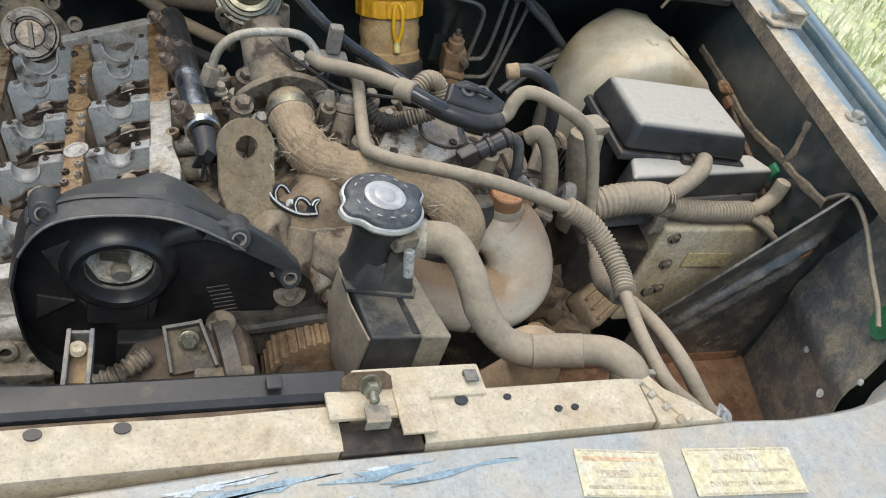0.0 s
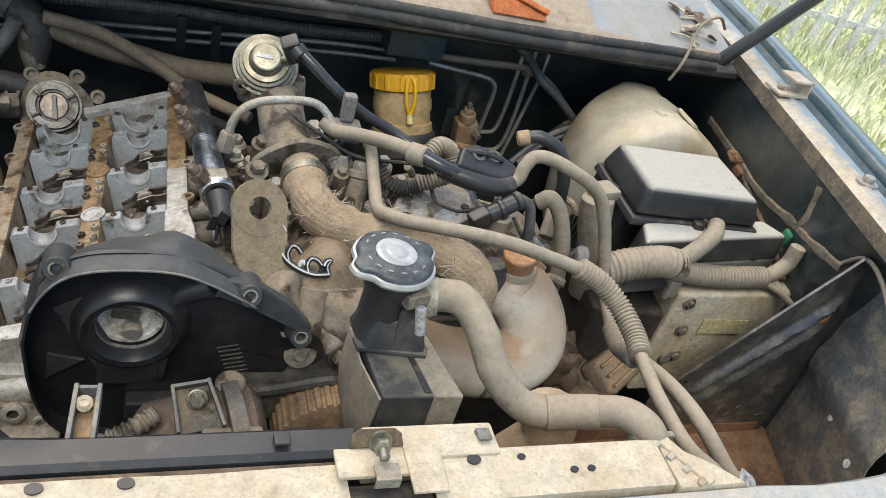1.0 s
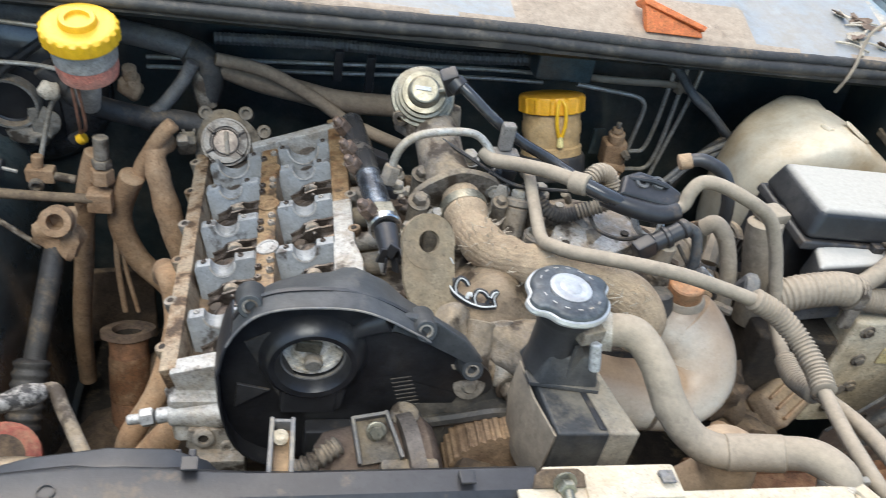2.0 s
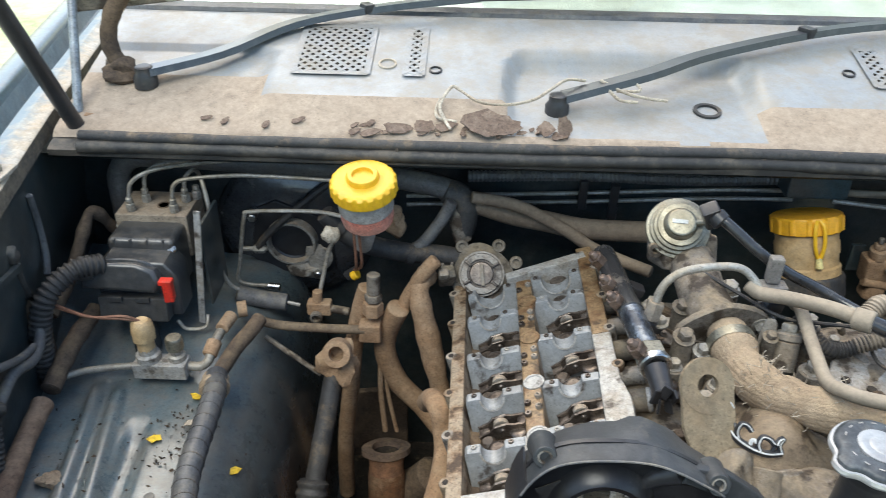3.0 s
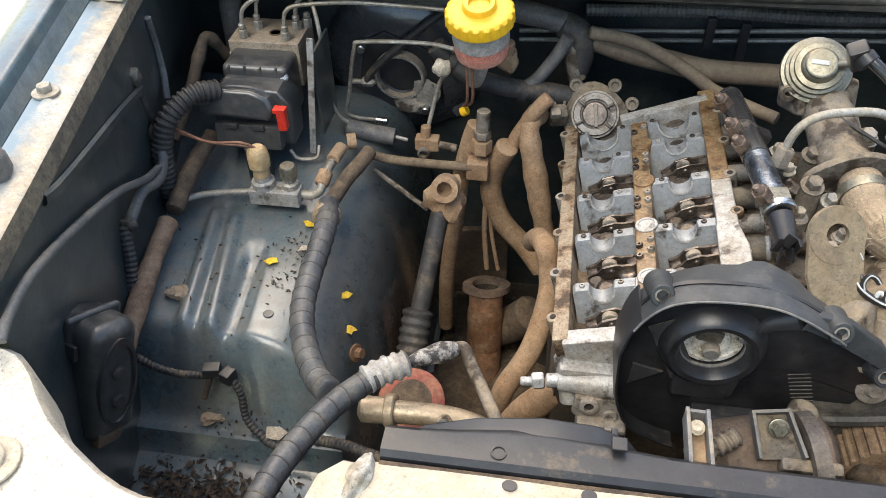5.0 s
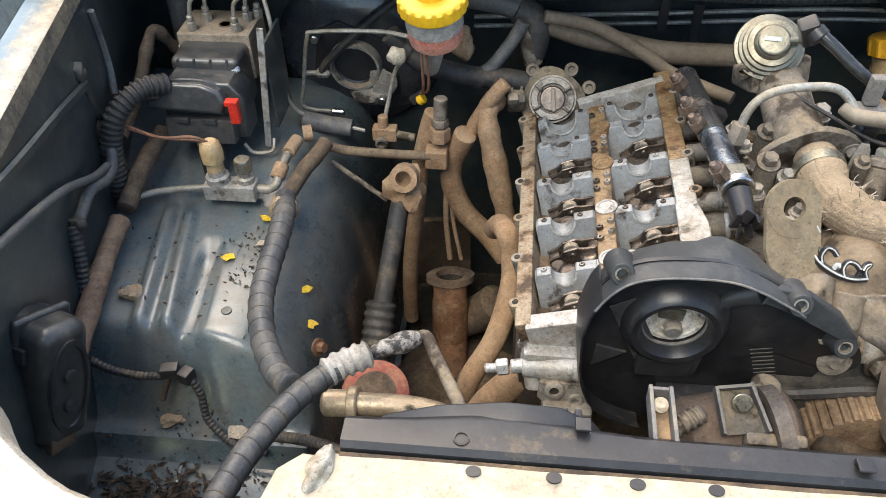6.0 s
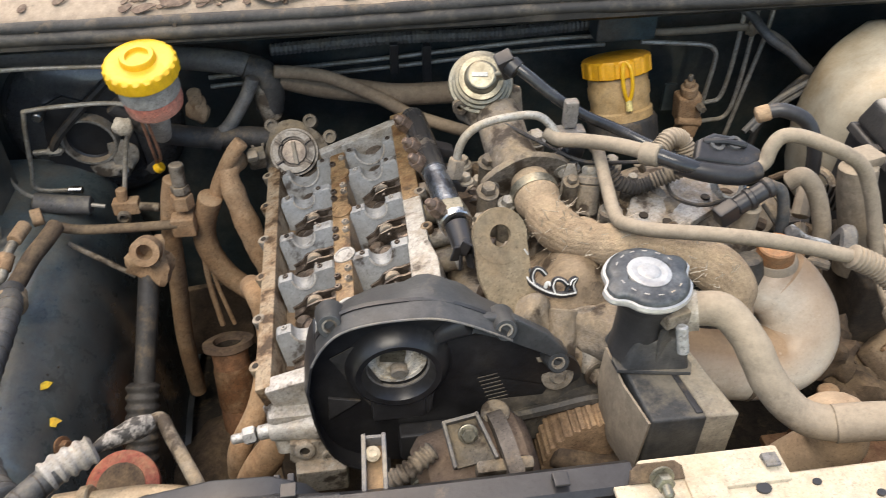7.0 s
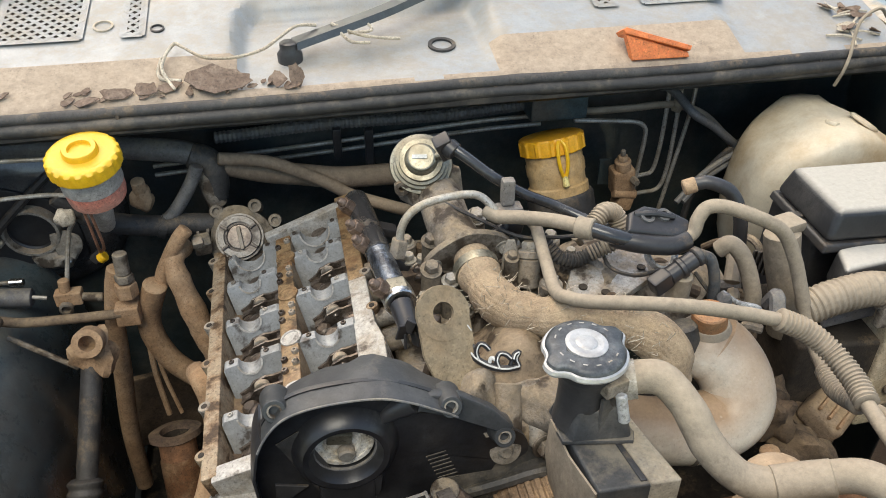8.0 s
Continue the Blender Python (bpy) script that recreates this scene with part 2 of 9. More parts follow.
orange_plastic = surface("orange_plastic", (0.72, 0.20, 0.06), (0.6, 0.17, 0.06), 0.5, dust=0.15)
orange_rust = surface("orange_rust", (0.50, 0.19, 0.06), (0.40, 0.20, 0.09), 0.8, dust=0.3)
wrap_fabric = surface("wrap_fabric", (0.40, 0.30, 0.20), (0.29, 0.21, 0.135), 0.95, dust=0.5, dust_tint=(0.46, 0.35, 0.225), fine=520, bump=1.0, grainy=0.5)
cap_print = surface("cap_print", (0.045, 0.050, 0.056), (0.10, 0.108, 0.115), 0.42, metal=0.2, coarse=60, bump=0.05, dust=0.12, dust_tint=(0.34, 0.31, 0.26), grainy=0.2)
cap_rim = surface("cap_rim", (0.46, 0.46, 0.45), (0.36, 0.35, 0.34), 0.36, metal=0.4, bump=0.05, coarse=40, grainy=0.15, stain=0.4)
white_paint = surface("white_paint", (0.663, 0.663, 0.629), (0.510, 0.510, 0.476), 0.5, bump=0.05)
tape_black = surface("tape_black", (0.060, 0.064, 0.070), (0.095, 0.098, 0.100), 0.40, dust=0.3, dust_tint=(0.21, 0.185, 0.14))
copper_wire = surface("copper_wire", (0.28, 0.13, 0.08), (0.2, 0.1, 0.06), 0.6)
twine = surface("twine", (0.55, 0.48, 0.38), (0.42, 0.35, 0.26), 0.95, fine=500, bump=0.8)
dead_leaf = surface("dead_leaf", (0.155, 0.105, 0.075), (0.24, 0.175, 0.13), 0.8, coarse=60, bump=0.4, grainy=0.5)
yellow_leaf = surface("yellow_leaf", (0.75, 0.50, 0.03), (0.55, 0.33, 0.03), 0.7, coarse=60)
stone = surface("stone", (0.36, 0.27, 0.18), (0.24, 0.17, 0.11), 0.9, coarse=40, bump=0.5)
gold_pipe = surface("gold_pipe", (0.42, 0.34, 0.24), (0.30, 0.21, 0.13), 0.42, metal=0.5, dust=0.4, dust_tint=(0.40, 0.29, 0.18))
label_yellow = surface("label_yellow", (0.62, 0.55, 0.36), (0.58, 0.54, 0.44), 0.6, coarse=40, bump=0.05, grainy=0.3)
label_ink = surface("label_ink", (0.47, 0.40, 0.29), (0.56, 0.50, 0.37), 0.7, coarse=80, bump=0.0)
label_orange = surface("label_orange", (0.58, 0.38, 0.24), (0.62, 0.48, 0.32), 0.7, coarse=80, bump=0.0)
grass_mat = surface("grass_mat", (0.50, 0.56, 0.30), (0.62, 0.63, 0.44), 0.85, coarse=1.5, fine=30, bump=0.0, stain=0.5)
grass_dry = surface("grass_dry", (0.68, 0.66, 0.50), (0.56, 0.60, 0.38), 0.85, coarse=1.5, fine=30, bump=0.0, stain=0.5)
soil = surface("soil", (0.50, 0.56, 0.28), (0.66, 0.64, 0.46), 0.95, coarse=1.2, fine=14, bump=0.4, spread=(0.4, 0.6))
sand = surface("sand", (0.62, 0.58, 0.50), (0.50, 0.47, 0.36), 0.95, coarse=4, fine=60, bump=0.3)
green_plastic = surface("green_plastic", (0.02, 0.22, 0.10), (0.03, 0.16, 0.08), 0.5, dust=0.2)
green_logo = surface("green_logo", (0.035, 0.17, 0.075), (0.05, 0.13, 0.07), 0.6)


def clear_glass():
    m = bpy.data.materials.new("clear_glass")
    m.use_nodes = True
    b = m.node_tree.nodes["Principled BSDF"]
    b.inputs["Transmission Weight"].default_value = 1.0
    b.inputs["Roughness"].default_value = 0.03
    b.inputs["Base Color"].default_value = (0.85, 0.92, 0.9, 1)
    return m


glass = clear_glass()

apron_black = surface("apron_black", (0.036, 0.039, 0.042), (0.13, 0.12, 0.10), 0.28, dust=0.32, dust_tint=(0.30, 0.24, 0.165), coarse=30, bump=0.15, spread=(0.48, 0.66), coat=0.6)
apron_teal = surface("apron_teal", (0.095, 0.135, 0.150), (0.115, 0.128, 0.125), 0.24, dust=0.42, dust_tint=(0.17, 0.155, 0.13), coat=0.7, coarse=9, bump=0.05, grainy=0.45, stain=0.7)
head_grey = surface("head_grey", (0.29, 0.30, 0.30), (0.235, 0.235, 0.225), 0.42, metal=0.15, coarse=20, bump=0.15, stain=0.5, grainy=0.35, grease=0.10)
casting_dark = surface("casting_dark", (0.10, 0.09, 0.075), (0.19, 0.16, 0.125), 0.7, metal=0.15, dust=0.4, dust_tint=(0.275, 0.212, 0.129), coarse=30, bump=0.6, grease=0.35)
spine_brown = surface("spine_brown", (0.27, 0.18, 0.095), (0.16, 0.085, 0.04), 0.36, metal=0.1, coarse=48, bump=0.3, grease=0.12)
drum_black = surface("drum_black", (0.048, 0.051, 0.056), (0.065, 0.067, 0.070), 0.22, dust=0.2, dust_tint=(0.2, 0.17, 0.13), bump=0.05, coat=0.9)
alloy_pale = surface("alloy_pale", (0.42, 0.405, 0.375), (0.33, 0.295, 0.245), 0.45, metal=0.15, coarse=45, bump=0.25, grease=0.14, grainy=0.45)
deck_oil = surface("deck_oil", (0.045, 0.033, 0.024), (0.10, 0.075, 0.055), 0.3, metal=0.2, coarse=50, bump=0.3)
seal_dusty = surface("seal_dusty", (0.024, 0.023, 0.022), (0.055, 0.049, 0.041), 0.55, dust=0.25, dust_tint=(0.20, 0.165, 0.12), coarse=26, bump=0.25, grainy=0.4)
belt_brown = surface("belt_brown", (0.25, 0.165, 0.10), (0.16, 0.10, 0.06), 0.85, dust=0.3, coarse=40, bump=0.4)
cover_black = surface("cover_black", (0.013, 0.013, 0.015), (0.024, 0.024, 0.025), 0.32, dust=0.14, dust_tint=(0.14, 0.13, 0.11), settle=0.10, coarse=16, bump=0.10, grainy=0.4)
hub_bright = surface("hub_bright", (0.74, 0.70, 0.62), (0.52, 0.45, 0.34), 0.35, metal=0.2, coarse=60, bump=0.15, grease=0.1)

# ---- building tools ----


def weigh_normals(me, limit=0.74, most=30000):
    """Turns the shading normals towards the larger faces, so that flat faces stay flat up to their rounded edges."""
    n_loops, n_polys = len(me.loops), len(me.polygons)
    if not n_polys or n_loops > most:
        return
    vert, start, count = np.empty(n_loops, int), np.empty(n_polys, int), np.empty(n_polys, int)
    face_n, area = np.empty(n_polys * 3), np.empty(n_polys)
    me.loops.foreach_get("vertex_index", vert)
    me.polygons.foreach_get("loop_start", start)
    me.polygons.foreach_get("loop_total", count)
    me.polygons.foreach_get("normal", face_n)
    me.polygons.foreach_get("area", area)
    face_n = face_n.reshape(-1, 3)
    face = np.empty(n_loops, int)
    for k in range(n_polys):
        face[start[k]:start[k] + count[k]] = k
    order = np.argsort(vert, kind="stable")
    sorted_v = vert[order]
    first = np.r_[0, np.flatnonzero(np.diff(sorted_v)) + 1]
    width = np.diff(np.r_[first, n_loops])
    if width.max() > 40:
        return
    row = np.repeat(np.arange(len(first)), width)
    col = np.arange(n_loops) - np.repeat(first, width)
    table = np.full((len(first), width.max()), -1)
    table[row, col] = face[order]
    nn, aa = face_n[table], np.where(table >= 0, area[table], 0.0)
    near = np.einsum("vic,vjc->vij", nn, nn) > limit
    total = np.einsum("vij,vj,vjc->vic", near.astype(float), aa, nn)
    length = np.linalg.norm(total, axis=2, keepdims=True)
    total = np.where(length > 1e-14, total / np.maximum(length, 1e-14), nn)
    out = np.empty((n_loops, 3))
    out[order] = total[row, col]
    me.normals_split_custom_set([tuple(v) for v in out.tolist()])


def mesh_of(name, bm, material, angle=38):
    me = bpy.data.meshes.new(name)
    bmesh.ops.recalc_face_normals(bm, faces=bm.faces)
    bm.to_mesh(me)
    bm.free()
    me.materials.append(material)
    for p in me.polygons:
        p.use_smooth = True
    me.set_sharp_from_angle(angle=radians(angle))
    weigh_normals(me)
    return me


def part(name, bm, material, parent, label=""):
    """One mesh, given in the world's metres, under a thing or under a part."""
    ob = new(name, mesh_of(name, bm, material))
    ob.parent = parent
    if not parent.parent:
        ob.matrix_parent_inverse = Matrix.Translation(-parent.location)
    return tagged(ob, label) if label else ob


def thing(name, at, label, category, group="", kind=""):
    ob = new(name)
    ob.location = at
    ob.empty_display_size = 0.02
    return tagged(ob, label, category, group, kind)


def single(name, bm, material, label, category, group="", kind=""):
    return tagged(new(name, mesh_of(name, bm, material)), label, category, group, kind)


def ring_faces(bm, rings, closed=True):
    for a, b in zip(rings, rings[1:]):
        n = len(a)
        for i in range(n if closed else n - 1):
            bm.faces.new((a[i], a[(i + 1) % n], b[(i + 1) % n], b[i]))


def block(size, centre=(0, 0, 0), bevel=0.003, turn=(0, 0, 0), segs=2, taper=1.0):
    """A bevelled box; taper shrinks its top."""
    bm = bmesh.new()
    bmesh.ops.create_cube(bm, size=1.0)
    for v in bm.verts:
        k = taper if v.co.z > 0 else 1.0
        v.co = Vector((v.co.x * size[0] * k, v.co.y * size[1] * k, v.co.z * size[2]))
    if bevel > 0:
        bmesh.ops.bevel(bm, geom=list(bm.edges), offset=bevel, segments=segs, profile=0.5, affect="EDGES")
    return moved(bm, pose(*centre, *turn))


def moved(bm, m):
    bmesh.ops.transform(bm, matrix=m, verts=bm.verts)
    return bm


def lathe(profile, seg=24, m=None, wave=None, caps=True):
    """A body turned round z from (radius, height) rows; wave(angle) scales the radius."""
    bm = bmesh.new()
    rings = []
    for r, z in profile:
        ring = []
        for i in range(seg):
            a = 2 * math.pi * i / seg
            k = wave(a, z) if wave else 1.0
            ring.append(bm.verts.new((max(r, 1e-5) * k * math.cos(a), max(r, 1e-5) * k * math.sin(a), z)))
        rings.append(ring)
    ring_faces(bm, rings)
    if caps:
        bm.faces.new(list(reversed(rings[0])))
        bm.faces.new(rings[-1])
    return moved(bm, m) if m else bm


def axis_pose(a, b):
    """A pose at a whose z axis points to b."""
    a, b = Vector(a), Vector(b)
    return Matrix.Translation(a) @ (b - a).to_track_quat("Z", "Y").to_matrix().to_4x4()


def rod(a, b, r, r2=None, seg=14, bevel=0.0015):
    a, b = Vector(a), Vector(b)
    h = (b - a).length
    r2 = r if r2 is None else r2
    e = min(bevel, h * 0.3, r * 0.5, r2 * 0.5)
    return lathe([(r - e, 0), (r, e), (r2, h - e), (r2 - e, h)], seg, axis_pose(a, b))


def smooth_path(pts, steps):
    pts = [Vector(p) for p in pts]
    if len(pts) == 2:
        return [pts[0].lerp(pts[1], i / steps) for i in range(steps + 1)]
    ext = [2 * pts[0] - pts[1]] + pts + [2 * pts[-1] - pts[-2]]
    out = []
    for i in range(1, len(ext) - 2):
        p0, p1, p2, p3 = ext[i - 1:i + 3]
        for s in range(steps):
            u = s / steps
            out.append(0.5 * (2 * p1 + (p2 - p0) * u + (2 * p0 - 5 * p1 + 4 * p2 - p3) * u * u + (3 * p1 - p0 - 3 * p2 + p3) * u ** 3))
    out.append(pts[-1])
    return out


def tube(pts, r, seg=12, steps=8, ribs=0.0, depth=0.12, ends=None, uneven=0.0, flutes=0.0):
    """A hose swept along a smooth line; ribs: the pitch of its corrugations in metres; ends: the radius at its end."""
    path = smooth_path(pts, steps)
    if ribs:
        total = sum((b - a).length for a, b in zip(path, path[1:]))
        n = max(8, int(total / ribs) * 4)
        fine, acc = [path[0]], 0.0
        step, need = total / n, total / n
        for a, b in zip(path, path[1:]):
            d = (b - a).length
            while acc + d >= need - 1e-9 and len(fine) <= n:
                fine.append(a.lerp(b, max(0.0, min(1.0, (need - acc) / max(d, 1e-9)))))
                need += step
            acc += d
        path = fine
    bm = bmesh.new()
    rings = []
    side = None
    count = len(path)
    for i, p in enumerate(path):
        ahead = (path[min(i + 1, count - 1)] - path[max(i - 1, 0)]).normalized()
        if side is None:
            side = ahead.orthogonal().normalized()
        side = (side - ahead * side.dot(ahead)).normalized()
        other = ahead.cross(side)
        k = r if ends is None else r + (ends - r) * i / (count - 1)
        if ribs:
            k *= (1.0, 1.0, 1.0 - depth, 1.0 - depth)[i % 4]
        if uneven:
            k *= 1 + uneven * noise.noise(p * 60)
        ring = []
        for j in range(seg):
            a = 2 * math.pi * j / seg
            q = k * (1 + flutes * (2.0 * abs(math.cos(12 * a + 2.5 * noise.noise(p * 18))) - 1.0 + 1.2 * noise.noise(Vector((a * 3, p.x * 70, p.y * 70))))) if flutes else k
            ring.append(bm.verts.new(p + q * (side * math.cos(a) + other * math.sin(a))))
        rings.append(ring)
    ends_ = []
    for ring, p, q in ((rings[0], path[0], path[1]), (rings[-1], path[-1], path[-2])):
        out = (p - q).normalized()
        ends_.append([bm.verts.new(p + (v.co - p) * 0.72 + out * (v.co - p).length * 0.22) for v in ring])
    rings = [ends_[0]] + rings + [ends_[1]]
    ring_faces(bm, rings)
    bm.faces.new(list(reversed(rings[0])))
    bm.faces.new(rings[-1])
    return bm


def prism(outline, depth, m=None, bevel=0.002, segs=2):
    """A plate: an outline in its own x and y, depth along z, with rounded edges."""
    bm = bmesh.new()
    lo = [bm.verts.new((x, y, 0)) for x, y in outline]
    hi = [bm.verts.new((x, y, depth)) for x, y in outline]
    ring_faces(bm, [lo, hi])
    foot = bm.faces.new(list(reversed(lo)))
    top = bm.faces.new(hi)
    if bevel > 0:
        bmesh.ops.bevel(bm, geom=list({e for f in (top, foot) for e in f.edges}), offset=bevel, segments=segs, profile=0.5, affect="EDGES")
    return moved(bm, m) if m else bm


def holed(outline, hole, depth, m=None):
    """A plate with one hole: both outlines have the same number of corners."""
    bm = bmesh.new()
    n = len(outline)
    o0, o1 = [bm.verts.new((x, y, 0)) for x, y in outline], [bm.verts.new((x, y, depth)) for x, y in outline]
    h0, h1 = [bm.verts.new((x, y, 0)) for x, y in hole], [bm.verts.new((x, y, depth)) for x, y in hole]
    ring_faces(bm, [h0, o0, o1, h1, h0])
    return moved(bm, m) if m else bm


def circle(cx, cy, r, n=24, start=0.0):
    return [(cx + r * math.cos(start + 2 * math.pi * i / n), cy + r * math.sin(start + 2 * math.pi * i / n)) for i in range(n)]


def washer(r_in, r_out, depth, m, n=24):
    return holed(circle(0, 0, r_out, n), circle(0, 0, r_in, n), depth, m)


def merge(*bms):
    out = bms[0]
    for other in bms[1:]:
        me = bpy.data.meshes.new("tmp")
        other.to_mesh(me)
        other.free()
        out.from_mesh(me)
        bpy.data.meshes.remove(me)
    return out


def hexbolt(at, way, r=0.006, h=0.006, collar=0.0):
    """A hexagon head, with a collar under it when asked."""
    m = axis_pose(at, Vector(at) + Vector(way))
    head = lathe([(r * 0.92, 0), (r, h * 0.15), (r, h * 0.8), (r * 0.85, h)], 6, m @ Matrix.Translation((0, 0, 0.0015)))
    if collar:
        head = merge(head, lathe([(collar, -0.001), (collar, 0.0012), (collar * 0.85, 0.002)], 18, m))
    return head


def lerp_sheet(rows, thickness=0.0):
    """A sheet through rows of points, one row behind another."""
    bm = bmesh.new()
    rings = [[bm.verts.new(p) for p in row] for row in rows]
    ring_faces(bm, rings, closed=False)
    if thickness:
        bmesh.ops.recalc_face_normals(bm, faces=bm.faces)
        bmesh.ops.solidify(bm, geom=list(bm.faces), thickness=thickness)
    return bm


def ribbon(pts, width, lift, uneven=0.25):
    """A flat seam on an upright side wall: a low bead through points of one wall, in its own plane."""
    path = smooth_path(pts, 6)
    rows = []
    for i, p in enumerate(path):
        d = (path[min(i + 1, len(path) - 1)] - path[max(i - 1, 0)]).normalized()
        n = Vector((0, -d.z, d.y)).normalized() * width * (1 + uneven * noise.noise(p * 90))
        out = Vector((-math.copysign(1, p.x), 0, 0)) * lift
        rows.append([p + n, p + n * 0.6 + out, p - n * 0.6 + out, p - n])
    return lerp_sheet(rows)


def lump(size, centre, seed, rough=0.25, turn=(0, 0, 0), detail=3):
    """An uneven casting or stone."""
    bm = bmesh.new()
    bmesh.ops.create_icosphere(bm, subdivisions=detail, radius=0.5)
    for v in bm.verts:
        k = 1 + rough * noise.noise(v.co * 3 + Vector((seed, seed * 2, 0)))
        v.co = Vector((v.co.x * size[0] * k, v.co.y * size[1] * k, v.co.z * size[2] * k))
    return moved(bm, pose(*centre, *turn))

# ---- ground and distance ----
bm = bmesh.new()
bmesh.ops.create_circle(bm, cap_ends=True, radius=400, segments=64)
single("ground", bm, soil, "grassy meadow ground round the parked vehicle", "ground", kind="structure")
bm = bmesh.new()
rows = [[(-2.9 + 0.9 * u + 0.45 * noise.noise(Vector((v * 1.3, u * 2.2, 3))), -1.0 + v * 0.5, 0.012) for u in (0, 0.35, 0.7, 1.0)] for v in range(9)]
single("footpath", lerp_sheet(rows), sand, "pale bare sandy strip in the grass", "path", kind="structure")


def blades(name, count, box, height, material, seed, label):
    """Grass in one mesh: bent three-sided blades scattered over a stretch of ground."""
    rng = random.Random(seed)
    verts, faces = [], []
    for _ in range(count):
        x, y = rng.uniform(box[0], box[1]), rng.uniform(box[2], box[3])
        if noise.noise(Vector((x * 0.9, y * 0.9, seed))) < -0.25:
            continue
        h = height * rng.uniform(0.4, 1.2) * (0.8 + 0.5 * noise.noise(Vector((x * 1.5, y * 1.5, 5))))
        a, lean = rng.uniform(0, 6.28), rng.uniform(0.1, 0.7) * h
        w = 0.006 + 0.006 * rng.random()
        dx, dy = math.cos(a), math.sin(a)
        i = len(verts)
        verts += [(x - dy * w, y + dx * w, 0), (x + dy * w, y - dx * w, 0), (x + dx * lean * 0.4 - dy * w * 0.7, y + dy * lean * 0.4 + dx * w * 0.7, h * 0.6),
                  (x + dx * lean * 0.4 + dy * w * 0.7, y + dy * lean * 0.4 - dx * w * 0.7, h * 0.6), (x + dx * lean, y + dy * lean, h)]
        faces += [(i, i + 1, i + 3, i + 2), (i + 2, i + 3, i + 4)]
    me = bpy.data.meshes.new(name)
    me.from_pydata(verts, [], faces)
    me.materials.append(material)
    return tagged(new(name, me), label, "grass", kind="stuff")


blades("grass", 12000, (2.6, 9.0, 1.2, 9.0), 0.14, grass_dry, 2, "tall yellowing grass in front of a fence")
blades("grass", 15000, (2.6, 9.0, 1.2, 9.0), 0.12, grass_mat, 3, "green grass in front of a fence")

fence = thing("picket_fence", (4.6, 4.2, 0), "weathered white wooden picket fence standing in tall grass", "fence")
FA, FB_ = Vector((2.4, 4.75, 0)), Vector((7.6, 3.15, 0))
turn = math.degrees(math.atan2(FB_.y - FA.y, FB_.x - FA.x))
mid = FA.lerp(FB_, 0.5)
for z in (0.22, 0.62):
    part("rail", block(((FB_ - FA).length, 0.03, 0.055), (mid.x, mid.y, z), 0.004, (0, 0, turn)), white_paint, fence)
for k in range(36):
    p = FA.lerp(FB_, (k + 0.5) / 36)
    h = 0.84 + 0.05 * noise.noise(Vector((k, 0, 0)))
    tip = [(-0.024, 0), (0.024, 0), (0.024, h), (0, h + 0.05), (-0.024, h)]
    part("picket", prism(tip, 0.018, pose(p.x, p.y - 0.03, 0, 90, 3 * noise.noise(Vector((k * 1.7, 3, 0))), turn), 0.002), white_paint, fence)

# ---- the vehicle's body ----
body = thing("vehicle_body", (0, 0.4, 0.0), "dark teal off-road vehicle front body with open dusty engine bay", "vehicle")


def x_in(y):
    return 0.64 + 0.185 * y


def x_out(y):
    return 0.70 + 0.20 * y


YS = [0.05, 0.08, 0.16, 0.25, 0.35, 0.45, 0.55, 0.65, 0.78, 0.95, 1.2, 1.6]


def flare(s, y):
    """How far the lower inner wall is set back in front of the battery."""
    return 0.045 * max(0.0, min(1.0, (0.24 - y) / 0.06)) if s > 0 else 0.0


def rail_z(y):
    return 1.095 + 0.02 * min(1.0, max(0.0, (y - 0.1) / 0.6))


